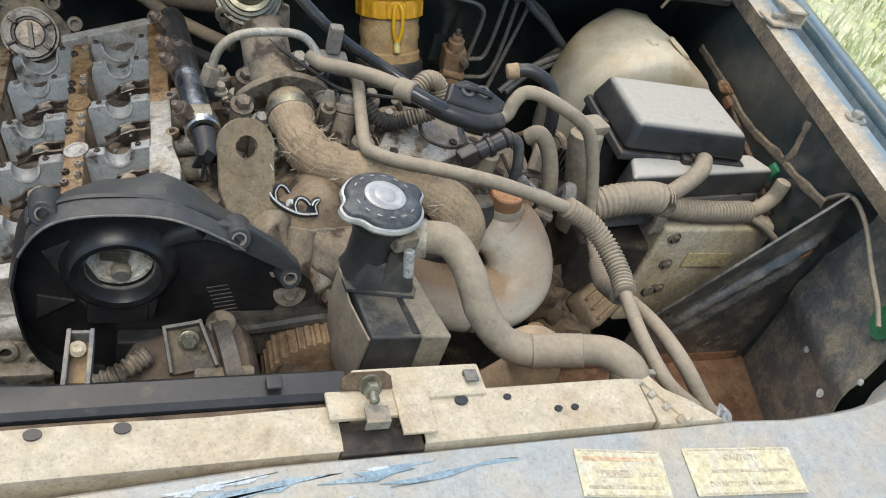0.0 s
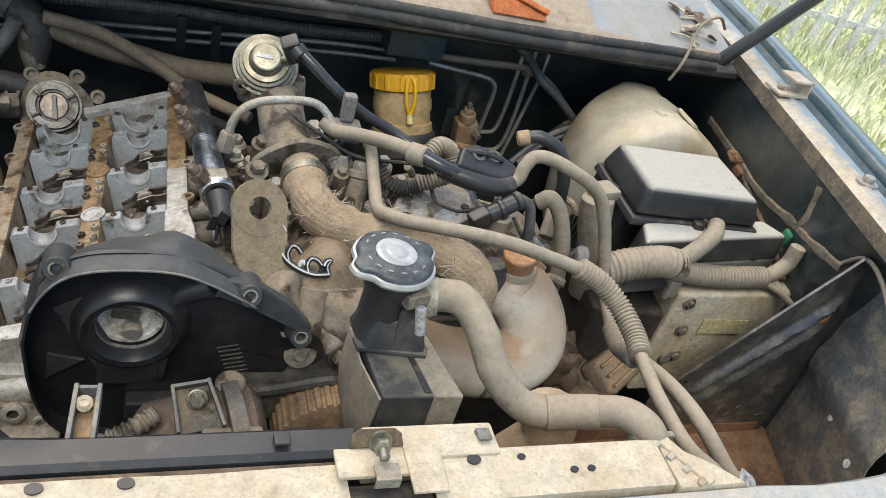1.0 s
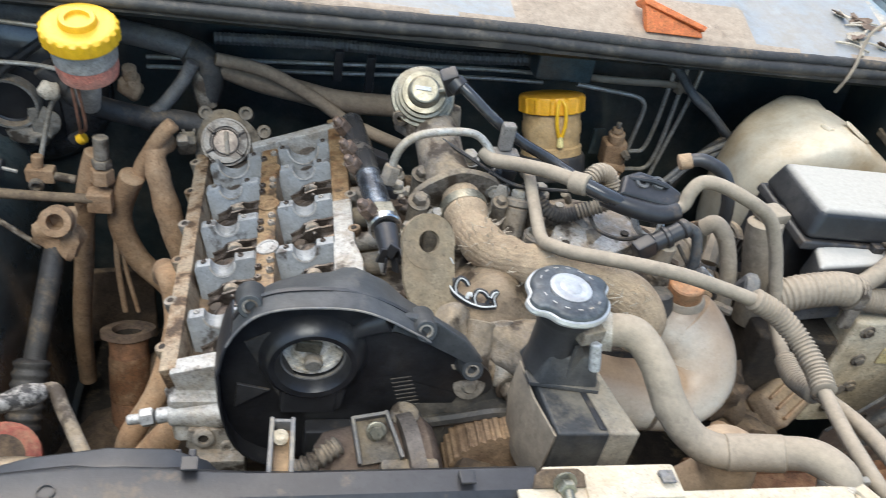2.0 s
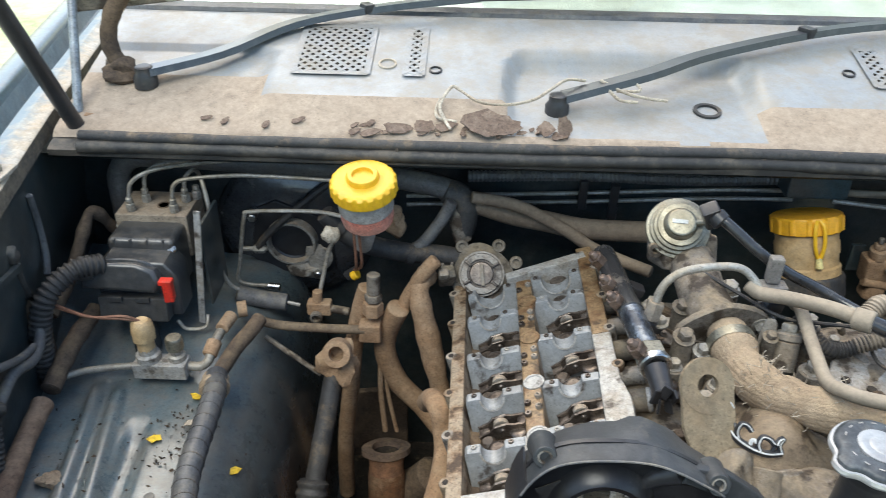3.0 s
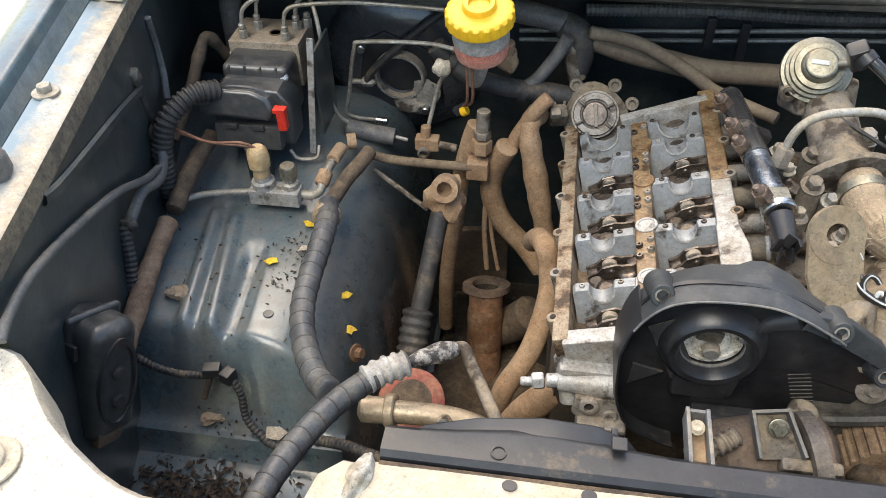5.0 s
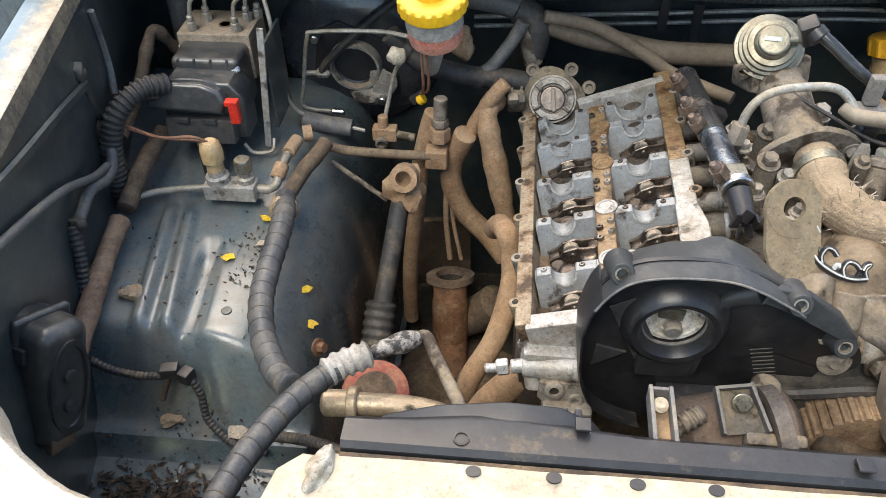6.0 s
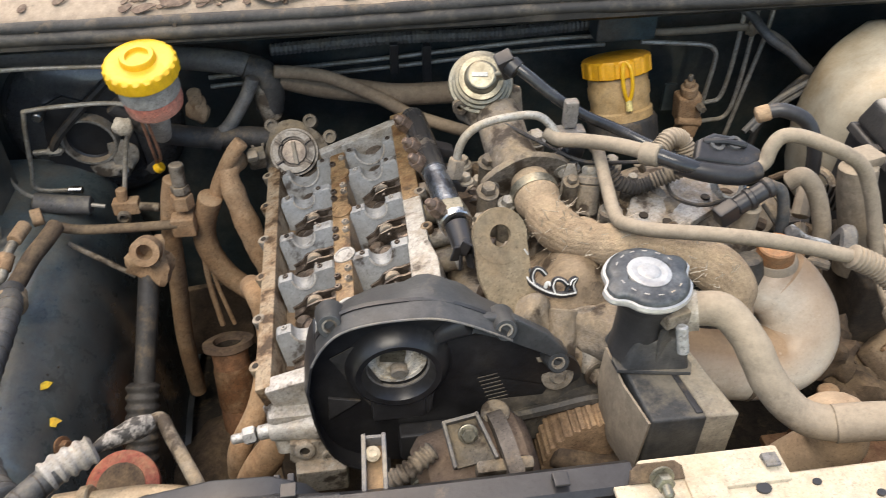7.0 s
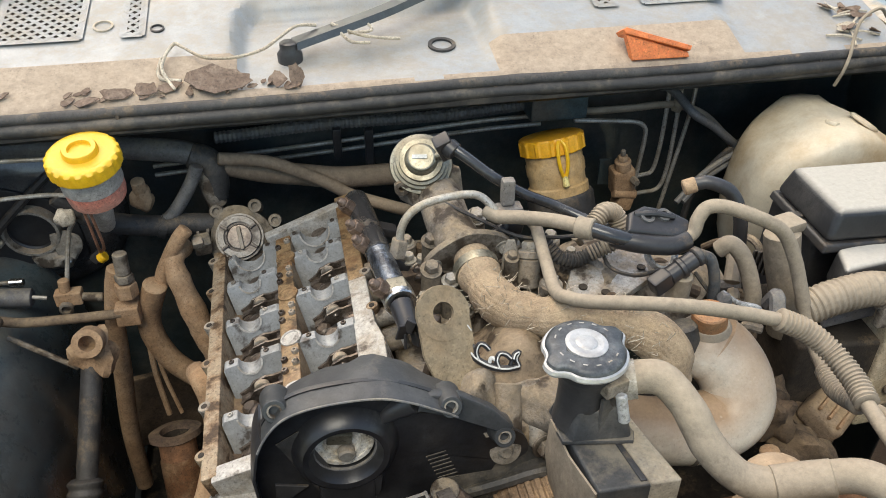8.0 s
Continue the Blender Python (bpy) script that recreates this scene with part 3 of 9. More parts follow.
for s, side in ((-1, "left"), (1, "right")):
    part("fender_flange", lerp_sheet([[(s * (x_in(y) + 0.001), y, rail_z(y) - 0.003), (s * (x_in(y) + 0.005), y, rail_z(y)), (s * (x_in(y) + 0.019), y, rail_z(y) + 0.001), (s * (x_in(y) + 0.022), y, rail_z(y) + 0.0035),
          (s * (x_in(y) + 0.027), y, rail_z(y) + 0.0035), (s * (x_in(y) + 0.030), y, rail_z(y) + 0.0015), (s * (x_in(y) + 0.040), y, rail_z(y) + 0.002), (s * (x_in(y) + 0.043), y, rail_z(y) - 0.001)] for y in YS]), flange_paint, body, "dusty rust-speckled fender flange over blue paint")
    part("flange_lip", lerp_sheet([[(s * (x_in(y) - 0.0002), y, rail_z(y) - 0.024), (s * x_in(y), y, rail_z(y) - 0.012), (s * (x_in(y) + 0.001), y, rail_z(y) - 0.003)] for y in YS]), lip_dust_shade, body, "brown dusty folded flange lip with shade in its colour")
    part("fender_channel", lerp_sheet([[(s * (x_in(y) + 0.042), y, rail_z(y) + 0.0015), (s * (x_in(y) + 0.046), y, rail_z(y) - 0.012), (s * (x_out(y) - 0.016), y, rail_z(y) - 0.016),
          (s * (x_out(y) - 0.010), y, rail_z(y) - 0.034), (s * (x_out(y) + 0.004), y, rail_z(y) - 0.034), (s * (x_out(y) + 0.008), y, rail_z(y) - 0.004)] for y in YS]),
         surface("gutter_paint", (0.19, 0.25, 0.28), (0.27, 0.30, 0.30), 0.35, coat=0.4, grainy=0.3, dust=0.25, dust_tint=(0.45, 0.36, 0.26), coarse=9), body, "painted channel with a dark gutter")
    part("fender_skin", lerp_sheet([[(s * (x_out(y) + 0.0075), y, rail_z(y) - 0.006), (s * (x_out(y) + 0.010), y, rail_z(y) + 0.004), (s * (x_out(y) + 0.016), y, rail_z(y) + 0.008),
          (s * (x_out(y) + 0.040), y, rail_z(y) + 0.006), (s * (x_out(y) + 0.058), y, rail_z(y) - 0.008), (s * (x_out(y) + 0.070), y, rail_z(y) - 0.035),
          (s * (x_out(y) + 0.078), y, rail_z(y) - 0.12), (s * (x_out(y) + 0.095), y, 0.62), (s * (x_out(y) + 0.08), y, 0.45)] for y in YS], 0.0015),
         teal_paint, body, "glossy dark teal fender skin")
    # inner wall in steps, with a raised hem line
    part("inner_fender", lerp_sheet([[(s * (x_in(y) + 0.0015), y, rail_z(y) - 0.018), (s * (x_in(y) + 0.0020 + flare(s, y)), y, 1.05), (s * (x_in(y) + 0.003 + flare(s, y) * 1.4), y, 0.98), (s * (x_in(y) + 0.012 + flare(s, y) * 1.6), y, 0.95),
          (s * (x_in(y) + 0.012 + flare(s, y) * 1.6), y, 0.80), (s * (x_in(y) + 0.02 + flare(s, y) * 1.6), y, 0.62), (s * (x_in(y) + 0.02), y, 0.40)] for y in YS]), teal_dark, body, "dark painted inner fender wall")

# raised seams on the inner walls
part("wall_rib", ribbon([(-x_in(y) - 0.0010, y, z) for y, z in ((0.443, 1.014), (0.359, 1.032), (0.265, 1.049), (0.201, 1.062), (0.172, 1.071))], 0.0065, 0.0035, 0.0), teal_dark, body, "raised pressed rib")
for pts in (((0.320, 1.072), (0.315, 1.045), (0.312, 1.026), (0.318, 1.012)), ((0.62, 1.000), (0.51, 0.999), (0.415, 0.996), (0.336, 1.008), (0.277, 1.014), (0.218, 1.024)),):
    part("wall_seam", ribbon([(x_in(y) + 0.0022 + (0.005 if z < 0.97 else 0), y, z) for y, z in pts], 0.0062, 0.0025, 0.5), surface("seam_dust", (0.17, 0.135, 0.095), (0.10, 0.082, 0.062), 0.9, dust=0.35, coarse=40), body, "dusty sealant seam")


def fender_bracket(y, s):
    x = s * (x_in(y) + 0.022)
    br = thing("bump_stop_bracket", (x, y, rail_z(y)), "small dusty folded steel bracket bolted on the fender flange", "bracket", "fender brackets")
    z = rail_z(y) + 0.003
    part("base", block((0.05, 0.038, 0.004), (x, y, z + 0.002), 0.001), dusty_flange, br)
    part("upright", block((0.004, 0.036, 0.022), (x + s * 0.022, y, z + 0.014), 0.001), dusty_flange, br)
    part("top", block((0.034, 0.036, 0.004), (x + s * 0.008, y, z + 0.023), 0.001), dusty_flange, br)
    part("bolt", hexbolt((x - s * 0.012, y, z + 0.004), (0, 0, 1), 0.006, 0.005), steel_pipe, br)


fender_bracket(0.485, -1)
fender_bracket(0.505, 1)
for x, y in ((-0.722, 0.288), (0.722, 0.285)):
    bt = single("fender_bolt", merge(hexbolt((x, y, rail_z(y) + 0.003), (0, 0, 1), 0.0075, 0.007, 0.013)), steel_pipe, "dusty flanged bolt on the fender flange", "bolt", "fender bolts")
part("spacer_nut", lathe([(0.018, 0), (0.020, 0.005), (0.019, 0.020), (0.014, 0.025)], 9, pose(-0.706, 0.165, rail_z(0.165) + 0.001)), grey_plastic, body, "grey rubber buffer")

# cowl below the windscreen
CX = [-0.74, -0.69, -0.62, -0.5, -0.35, -0.2, -0.05, 0.1, 0.25, 0.4, 0.55, 0.66, 0.74]


def soft_step(v, a, b):
    t = max(0.0, min(1.0, (v - a) / (b - a)))
    return t * t * (3 - 2 * t)


def cowl_z(x, y):
    """The cowl's height: a plateau with a steep front face, a sunken basin round the wiper pivot, a plain slope at one end."""
    plateau = 1.1455 + (y - 0.726) * 0.2217
    face = 1.1375 - (0.690 - y) * 0.40
    z = plateau if y > 0.690 else face
    basin = 1.1115 + (y - 0.620) * 0.135
    inside = soft_step(x, -0.170 + 0.4 * max(0.0, y - 0.76), -0.152 + 0.4 * max(0.0, y - 0.76)) * soft_step(-x, -0.185, -0.150) * (1 - soft_step(y, 0.792, 0.816))
    z += (basin - z) * inside
    slope = 1.1095 + (y - 0.620) * 0.270 if y < 0.86 else plateau
    z += (slope - z) * soft_step(x, 0.49, 0.52)
    ramp = 1.1085 + (y - 0.620) * 0.262 if y < 0.80 else plateau
    z += (ramp - z) * soft_step(-x, 0.475, 0.505)
    lip = max(0.0, 0.622 - y) / 0.010
    return z - 0.006 * lip * lip + 0.0008 * noise.noise(Vector((x * 14, y * 14, 1)))


CGX = [-0.74 + 0.0074 * i for i in range(201)]
CGY = [0.612, 0.618, 0.626, 0.640, 0.656, 0.672, 0.684, 0.688, 0.692, 0.700, 0.715, 0.74, 0.77, 0.786, 0.792, 0.798, 0.804, 0.810, 0.818, 0.832, 0.85, 0.868, 0.885, 0.905]


def cowl_sheet(keep):
    bm = bmesh.new()
    vs = {}
    for i, j in [(i, j) for i in range(len(CGX) - 1) for j in range(len(CGY) - 1)]:
        if not keep((CGX[i] + CGX[i + 1]) / 2, (CGY[j] + CGY[j + 1]) / 2):
            continue
        quad = []
        for a, b in ((i, j), (i + 1, j), (i + 1, j + 1), (i, j + 1)):
            if (a, b) not in vs:
                vs[a, b] = bm.verts.new((CGX[a], CGY[b], cowl_z(CGX[a], CGY[b])))
            quad.append(vs[a, b])
        bm.faces.new(quad)
    return bm


# True where the cowl gets the tan of dust and painted shade.
def tan_side(x, y):
    plain = -0.166 < x < 0.166 or x > 0.505
    if x < -0.49:
        return y < 0.735 + 0.03 * noise.noise(Vector((x * 11, y * 9, 4)))
    return y < 0.690 and not (plain and y > 0.624 + 0.008 * noise.noise(Vector((x * 9, 0, 4))))


part("cowl_lip", cowl_sheet(tan_side), cowl_dust_shade, body, "tan dusty front face of the cowl, its shade painted in")
part("cowl_panel", cowl_sheet(lambda x, y: not tan_side(x, y)), cowl_paint, body, "faded grey-blue dusty cowl panel")
SX = (-0.70, -0.55, -0.35, -0.1, 0.15, 0.4, 0.6, 0.70)
part("cowl_seal", tube([(x, 0.603 + 0.002 * math.sin(x * 14), 1.106 + 0.0015 * math.sin(x * 9 + 1)) for x in SX], 0.0072, 10, uneven=0.15), rubber, body, "dusty black rubber bonnet seal")
part("seal_foot", tube([(x, 0.597 + 0.002 * math.sin(x * 11), 1.0945 + 0.0015 * math.sin(x * 9 + 1)) for x in SX], 0.0085, 10, uneven=0.12), seal_dusty, body, "black lower lip of the bonnet seal")
part("seal_channel", lerp_sheet([[(x, y, z) for y, z in ((0.592, 1.084), (0.592, 1.092), (0.602, 1.096), (0.618, 1.10))] for x in CX]), seal_dusty, body, "black flange below the bonnet seal")
for k in range(9):
    x = -0.60 + 0.15 * k
    part("seal_pin", lathe([(0.0025, 0), (0.0025, 0.001)], 10, axis_pose((x, 0.5965, 1.1025), (x, 0.55, 1.13))), dark_under, body, "small seal fastener hole")
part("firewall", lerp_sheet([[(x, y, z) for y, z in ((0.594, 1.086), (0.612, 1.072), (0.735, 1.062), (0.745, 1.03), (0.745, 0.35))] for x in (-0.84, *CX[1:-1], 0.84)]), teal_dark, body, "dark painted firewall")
part("windscreen_frame", lerp_sheet([[(x, 0.900, 1.1845), (x, 0.903, 1.190), (x, 0.918, 1.194), (x, 0.926, 1.190), (x, 0.930, 1.175)] for x in (-0.74, -0.3, 0.3, 0.74)], 0.002), tape_black, body, "grey-black windscreen strip")
pane = part("windscreen", lerp_sheet([[(x, 0.920, 1.190), (x, 1.26, 1.56)] for x in (-0.74, 0, 0.74)], 0.005), glass, body)
pane.visible_shadow = False
# Added cabin surfaces, coloured pale so that the glass looks bright.
screen_bright = surface("screen_bright", (0.50, 0.51, 0.46), (0.42, 0.42, 0.36), 0.6, coarse=6, bump=0.1, grainy=0.2, stain=0.4)
part("dashboard", lerp_sheet([[(x, 0.945, 1.180), (x, 1.05, 1.205), (x, 1.25, 1.215), (x, 1.34, 1.20)] for x in (-0.73, -0.3, 0, 0.3, 0.73)]), screen_bright, body, "added dashboard top, pale to brighten the windscreen")
part("cabin_wall", lerp_sheet([[(x, 1.34, 0.6), (x, 1.36, 1.55)] for x in (-0.74, 0, 0.74)]), screen_bright, body, "added cabin lining, pale to brighten the windscreen")


def mesh_grille(x0, x1, y0, y1):
    """A grille of crossing diagonal bars over a flat dark sheet that paints the shaded recess."""
    slope = math.tan(radians(12.5))
    z = lambda y: 1.1415 + (y - 0.726) * slope + 0.006
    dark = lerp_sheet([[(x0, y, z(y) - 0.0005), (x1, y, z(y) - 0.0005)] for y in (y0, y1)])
    part("grille_shade", dark, dark_under, body, "dark sheet painting the shade behind the grille")
    bars = None
    pitch, w = 0.0150, 0.0034
    w_, h_ = x1 - x0, y1 - y0
    n = int((w_ + h_) / pitch) + 1
    for d in (1, -1):
        for i in range(n):
            c = i * pitch
            a0 = max(0.0, c - h_)
            a1 = min(w_, c)
            if a1 - a0 < 0.002:
                continue
            p, q = (a0, c - a0), (a1, c - a1)
            if d < 0:
                p, q = (w_ - p[0], p[1]), (w_ - q[0], q[1])
            A, B = Vector((x0 + p[0], y0 + p[1], 0)), Vector((x0 + q[0], y0 + q[1], 0))
            A.z, B.z = z(A.y) + 0.001, z(B.y) + 0.001
            b = lerp_sheet([[A + Vector((d * w * .7, w * .7, 0)), A - Vector((d * w * .7, w * .7, 0))], [B + Vector((d * w * .7, w * .7, 0)), B - Vector((d * w * .7, w * .7, 0))]])
            bars = b if bars is None else merge(bars, b)
    for a, b in (((x0, y0), (x1, y0)), ((x1, y0), (x1, y1)), ((x1, y1), (x0, y1)), ((x0, y1), (x0, y0))):
        A, B = Vector((a[0], a[1], z(a[1]) + 0.0012)), Vector((b[0], b[1], z(b[1]) + 0.0012))
        n = Vector((-(B - A).y, (B - A).x, 0)).normalized() * 0.0055
        n.z = n.y * slope
        bars = merge(bars, lerp_sheet([[A - n * 0.6, A + n], [B - n * 0.6, B + n]]))
    part("grille_mesh", bars, cowl_paint, body, "diamond mesh grille")


mesh_grille(-0.455, -0.352, 0.735, 0.86)
mesh_grille(-0.302, -0.277, 0.735, 0.86)
mesh_grille(0.33, 0.36, 0.735, 0.83)
mesh_grille(0.40, 0.52, 0.735, 0.83)
for x, y, r, mt in ((-0.327, 0.765, 0.013, dusty_flange), (-0.26, 0.752, 0.009, clean_black), (0.305, 0.77, 0.009, clean_black), (0.375, 0.775, 0.012, dusty_flange)):
    part("cowl_hole", lathe([(r, 0), (r, 0.004), (r * 0.8, 0.0045), (r * 0.75, 0.001)], 20, pose(x, y, 1.1435 + (y - 0.726) * 0.2217 + 0.0002, 12.5)), mt, body, "round plug hole in the cowl")
part("cowl_hole", washer(0.0135, 0.0185, 0.003, pose(0.102, 0.70, 1.1225, 8)), rubber, body, "round access hole ring")


wiper_black = surface("wiper_black", (0.028, 0.031, 0.036), (0.045, 0.048, 0.052), 0.28, dust=0.12, dust_tint=(0.25, 0.23, 0.2), coat=0.6, bump=0.04, grainy=0.2)


def wiper(pivot, pts, label):
    w = thing("windscreen_wiper", pivot, label, "wiper", "wipers")
    px, py, pz = pivot
    part("pivot", lathe([(0.016, -0.014), (0.016, 0.000), (0.012, 0.005), (0.012, 0.013), (0.009, 0.015)], 20, pose(px, py, pz + 0.004)), clean_black, w, "dusty pivot cap")
    path = smooth_path(pts, 5)
    rows = []
    for i, p in enumerate(path):
        d = (path[min(i + 1, len(path) - 1)] - path[max(0, i - 1)]).normalized()
        n = Vector((-d.y, d.x, 0)).normalized() * (0.0135 - 0.005 * i / len(path))
        rows.append([p - n - Vector((0, 0, 0.006)), p - n * 0.8 + Vector((0, 0, 0.003)), p + n * 0.8 + Vector((0, 0, 0.003)), p + n - Vector((0, 0, 0.006))])
    part("arm", lerp_sheet(rows, 0.002), wiper_black, w)
    part("hinge_clip", block((0.016, 0.022, 0.014), path[len(path) * 2 // 3] + Vector((0, 0, 0.001)), 0.002, (0, 0, 35)), clean_black, w)
    return w


wiper((-0.097, 0.690, 1.127), [(-0.09, 0.692, 1.143), (0.02, 0.725, 1.164), (0.12, 0.78, 1.178), (0.30, 0.845, 1.195), (0.50, 0.880, 1.205)], "black wiper arm with a dusty pivot on the cowl")
far_wiper = wiper((-0.650, 0.715, 1.142), [(-0.645, 0.717, 1.155), (-0.56, 0.765, 1.166), (-0.47, 0.85, 1.185), (-0.34, 0.885, 1.202), (-0.20, 0.905, 1.214)], "black wiper arm with a rusty pivot near the fender")

part("blade_holder", prism([(-0.12, -0.008), (0.11, -0.004), (0.13, 0.012), (0.10, 0.026), (-0.10, 0.022)], 0.010, pose(-0.085, 0.905, 1.214, 22, 0, 7), 0.003), wiper_black, far_wiper, "dark blue-grey blade holder")
part("blade_rubber", tube([(-0.26, 0.945, 1.232), (-0.05, 0.962, 1.244), (0.20, 0.968, 1.250), (0.32, 0.962, 1.248)], 0.006, 8), rubber, far_wiper)

# bonnet stays
for s, a, b, lab in ((-1, (-0.715, 0.632, 1.105), (-0.745, 0.50, 1.42), "black gas strut of the bonnet beside the cowl"), (1, (0.712, 0.618, 1.09), (0.86, 0.55, 1.34), "black gas strut of the bonnet beside the cowl")):
    st = thing("bonnet_strut", a, lab, "gas strut", "bonnet struts")
    part("cylinder", rod(a, b, 0.0105), clean_black, st)
    part("ball_end", lump((0.024, 0.024, 0.024), a, 4, 0.05), rubber, st)
hinge = thing("hinge_bracket", (-0.74, 0.69, 1.12), "grey steel hinge of the bonnet beside the cowl", "hinge")
part("rod", rod((-0.722, 0.655, 1.115), (-0.735, 0.735, 1.25), 0.006), surface("hinge_grey", (0.30, 0.33, 0.35), (0.2, 0.2, 0.2), 0.4, metal=0.4), hinge)
part("plate", block((0.05, 0.10, 0.012), (-0.705, 0.70, 1.115), 0.003, (5, 0, 20)), mud, hinge)
part("knuckle", lump((0.05, 0.05, 0.035), (-0.69, 0.735, 1.145), 7, 0.5), mud_dark, hinge)
part("hinge_arm", tube([(-0.690, 0.735, 1.150), (-0.702, 0.742, 1.185), (-0.690, 0.748, 1.225), (-0.660, 0.752, 1.260)], 0.012, 12, uneven=0.2), mud_dark, hinge, "grimy folded hinge arm")
part("hinge_plate", block((0.17, 0.018, 0.045), (-0.665, 0.758, 1.252), 0.004, (0, -6, 6)), casting_dark, hinge, "grimy hinge plate")
for x in (-0.72, -0.66, -0.61):
    part("hinge_bolt", hexbolt((x, 0.748, 1.250), (0, -1, 0.1), 0.009, 0.008, 0.013), steel_pipe, hinge)

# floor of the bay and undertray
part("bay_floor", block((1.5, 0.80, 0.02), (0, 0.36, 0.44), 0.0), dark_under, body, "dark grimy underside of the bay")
part("front_shield", block((1.36, 0.012, 0.52), (0, -0.075, 0.70), 0.0), teal_dark, body)

cream_panel = surface("cream_panel", (0.66, 0.62, 0.54), (0.62, 0.54, 0.42), 0.5, dust=0.25, dust_tint=(0.62, 0.52, 0.38), coarse=6, bump=0.08, coat=0.2)
# ---- front panel and radiator support ----
EDGE_L = [(0.40, -0.046), (0.46, -0.053), (0.505, -0.054), (0.532, -0.043), (0.556, -0.029), (0.582, -0.011), (0.602, 0.008), (0.617, 0.026), (0.636, 0.042), (0.655, 0.048), (0.682, 0.048), (0.80, 0.03)]
EDGE_R = [(0.40, -0.038), (0.46, -0.042), (0.52, -0.040), (0.568, -0.034), (0.60, -0.024), (0.66, 0.010), (0.80, 0.03)]


def front_edge(x):
    """The rear edge of the front panel, which bends back towards the fenders."""
    pts = EDGE_L if x < 0 else EDGE_R
    a = abs(x)
    if a <= pts[0][0]:
        return pts[0][1]
    for (p, q), (r, t) in zip(pts, pts[1:]):
        if a <= r:
            return q + (t - q) * (a - p) / (r - p)
    return pts[-1][1]


FX = [-0.80, -0.74, -0.70, -0.664, -0.65, -0.639, -0.627, -0.615, -0.606, -0.597, -0.587, -0.577, -0.555, -0.53, -0.514, -0.497, -0.48, -0.46, -0.40, -0.30, -0.15, 0, 0.15, 0.30, 0.40, 0.46, 0.50, 0.54, 0.58, 0.62, 0.66, 0.70, 0.74, 0.80]


def front_z(x):
    a = abs(x)
    return 0.998 + (0.03 * min(1.0, max(0.0, (a - 0.40) / 0.15)) if x < 0 else 0.0)


for xs_, mt_, lab_ in (([x for x in FX if x <= -0.40], cream_panel, "bleached cream corner of the front panel"), ([x for x in FX if x >= -0.40], teal_faded, "faded light blue front panel with dust and worn paint")):
    part("front_panel", lerp_sheet([[(x, front_edge(x) + 0.004, front_z(x) - 0.06), (x, front_edge(x) + 0.001, front_z(x) - 0.006), (x, front_edge(x) - 0.004, front_z(x)), (x, front_edge(x) - 0.05, front_z(x) - 0.004),
      (x, -0.115 - 0.02, front_z(x) - 0.012), (x, -0.20, front_z(x) - 0.04), (x, -0.26, front_z(x) - 0.10), (x, -0.28, 0.70)] for x in xs_]), mt_, body, lab_)
# flaked paint patches
rng = random.Random(5)
flake_pale = surface("flake_pale", (0.52, 0.56, 0.58), (0.42, 0.46, 0.48), 0.5)
for cx, cy, w, h, mt in ((-0.045, -0.052, 0.050, 0.005, flake_pale), (-0.010, -0.048, 0.034, 0.004, flake_pale), (-0.085, -0.062, 0.036, 0.005, flake_pale), (-0.12, -0.064, 0.022, 0.003, flake_pale), (0.075, -0.050, 0.018, 0.002, flake_pale), (0.105, -0.062, 0.016, 0.002, flake_pale), (0.055, -0.068, 0.007, 0.002, flake_pale),
                          (0.13, -0.058, 0.10, 0.004, None), (0.08, -0.053, 0.07, 0.007, None), (-0.02, -0.058, 0.14, 0.008, None), (-0.10, -0.072, 0.08, 0.010, None)):
    n = 18
    out = [(cx + w / 2 * math.cos(2 * math.pi * i / n) * (1 + 0.45 * rng.uniform(-1, 1)), cy + h / 2 * math.sin(2 * math.pi * i / n) * (1 + 0.7 * rng.uniform(-1, 1)) + 0.06 * w * math.cos(2 * math.pi * i / n)) for i in range(n)]
    part("paint_flake", prism(out, 0.0008, Matrix.Translation((0, 0, 0.9981 - (abs(cy) - 0.04) * 0.09)), 0), mt or surface("old_blue", (0.22, 0.31, 0.37), (0.30, 0.37, 0.41), 0.5), body, "flaked old paint")


def sticker(cx, cy, w, h, turn, label, rows):
    s = thing("warning_label", (cx, cy, 0.997), label, "label", "warning labels")
    m = pose(cx, cy, 0.998 - (abs(cy) - 0.042) * 0.087 + 0.0014, 5, 0, turn)
    part("sheet", prism([(-w / 2, -h / 2), (w / 2, -h / 2), (w / 2, h / 2), (-w / 2, h / 2)], 0.0006, m, 0), label_yellow, s)
    for x0, x1, y, t, mt in rows:
        part("print", prism([(x0 * w, y * h - t), (x1 * w, y * h - t), (x1 * w, y * h + t), (x0 * w, y * h + t)], 0.0003, m @ Matrix.Translation((0, 0, 0.0006)), 0), mt, s)
    return s, m


st1, m1 = sticker(0.266, -0.075, 0.075, 0.038, -8, "faded yellow paper label with rubbed-off print", [(-0.42, 0.40, 0.30, 0.0016, label_orange), (-0.30, 0.10, -0.02, 0.0030, label_ink), (0.2, 0.4, -0.02, 0.0014, label_ink), (-0.42, 0.42, -0.30, 0.0012, label_ink), (-0.47, 0.47, 0.47, 0.0005, label_ink), (-0.47, 0.47, -0.47, 0.0005, label_ink)])
st2, m2 = sticker(0.379, -0.085, 0.106, 0.040, -5, "faded yellow caution label on the front panel", [(-0.47, 0.47, 0.46, 0.0006, label_ink), (-0.47, 0.47, -0.46, 0.0006, label_ink), (-0.30, 0.40, 0.0, 0.0012, label_ink), (0.02, 0.36, -0.28, 0.0012, label_ink)])


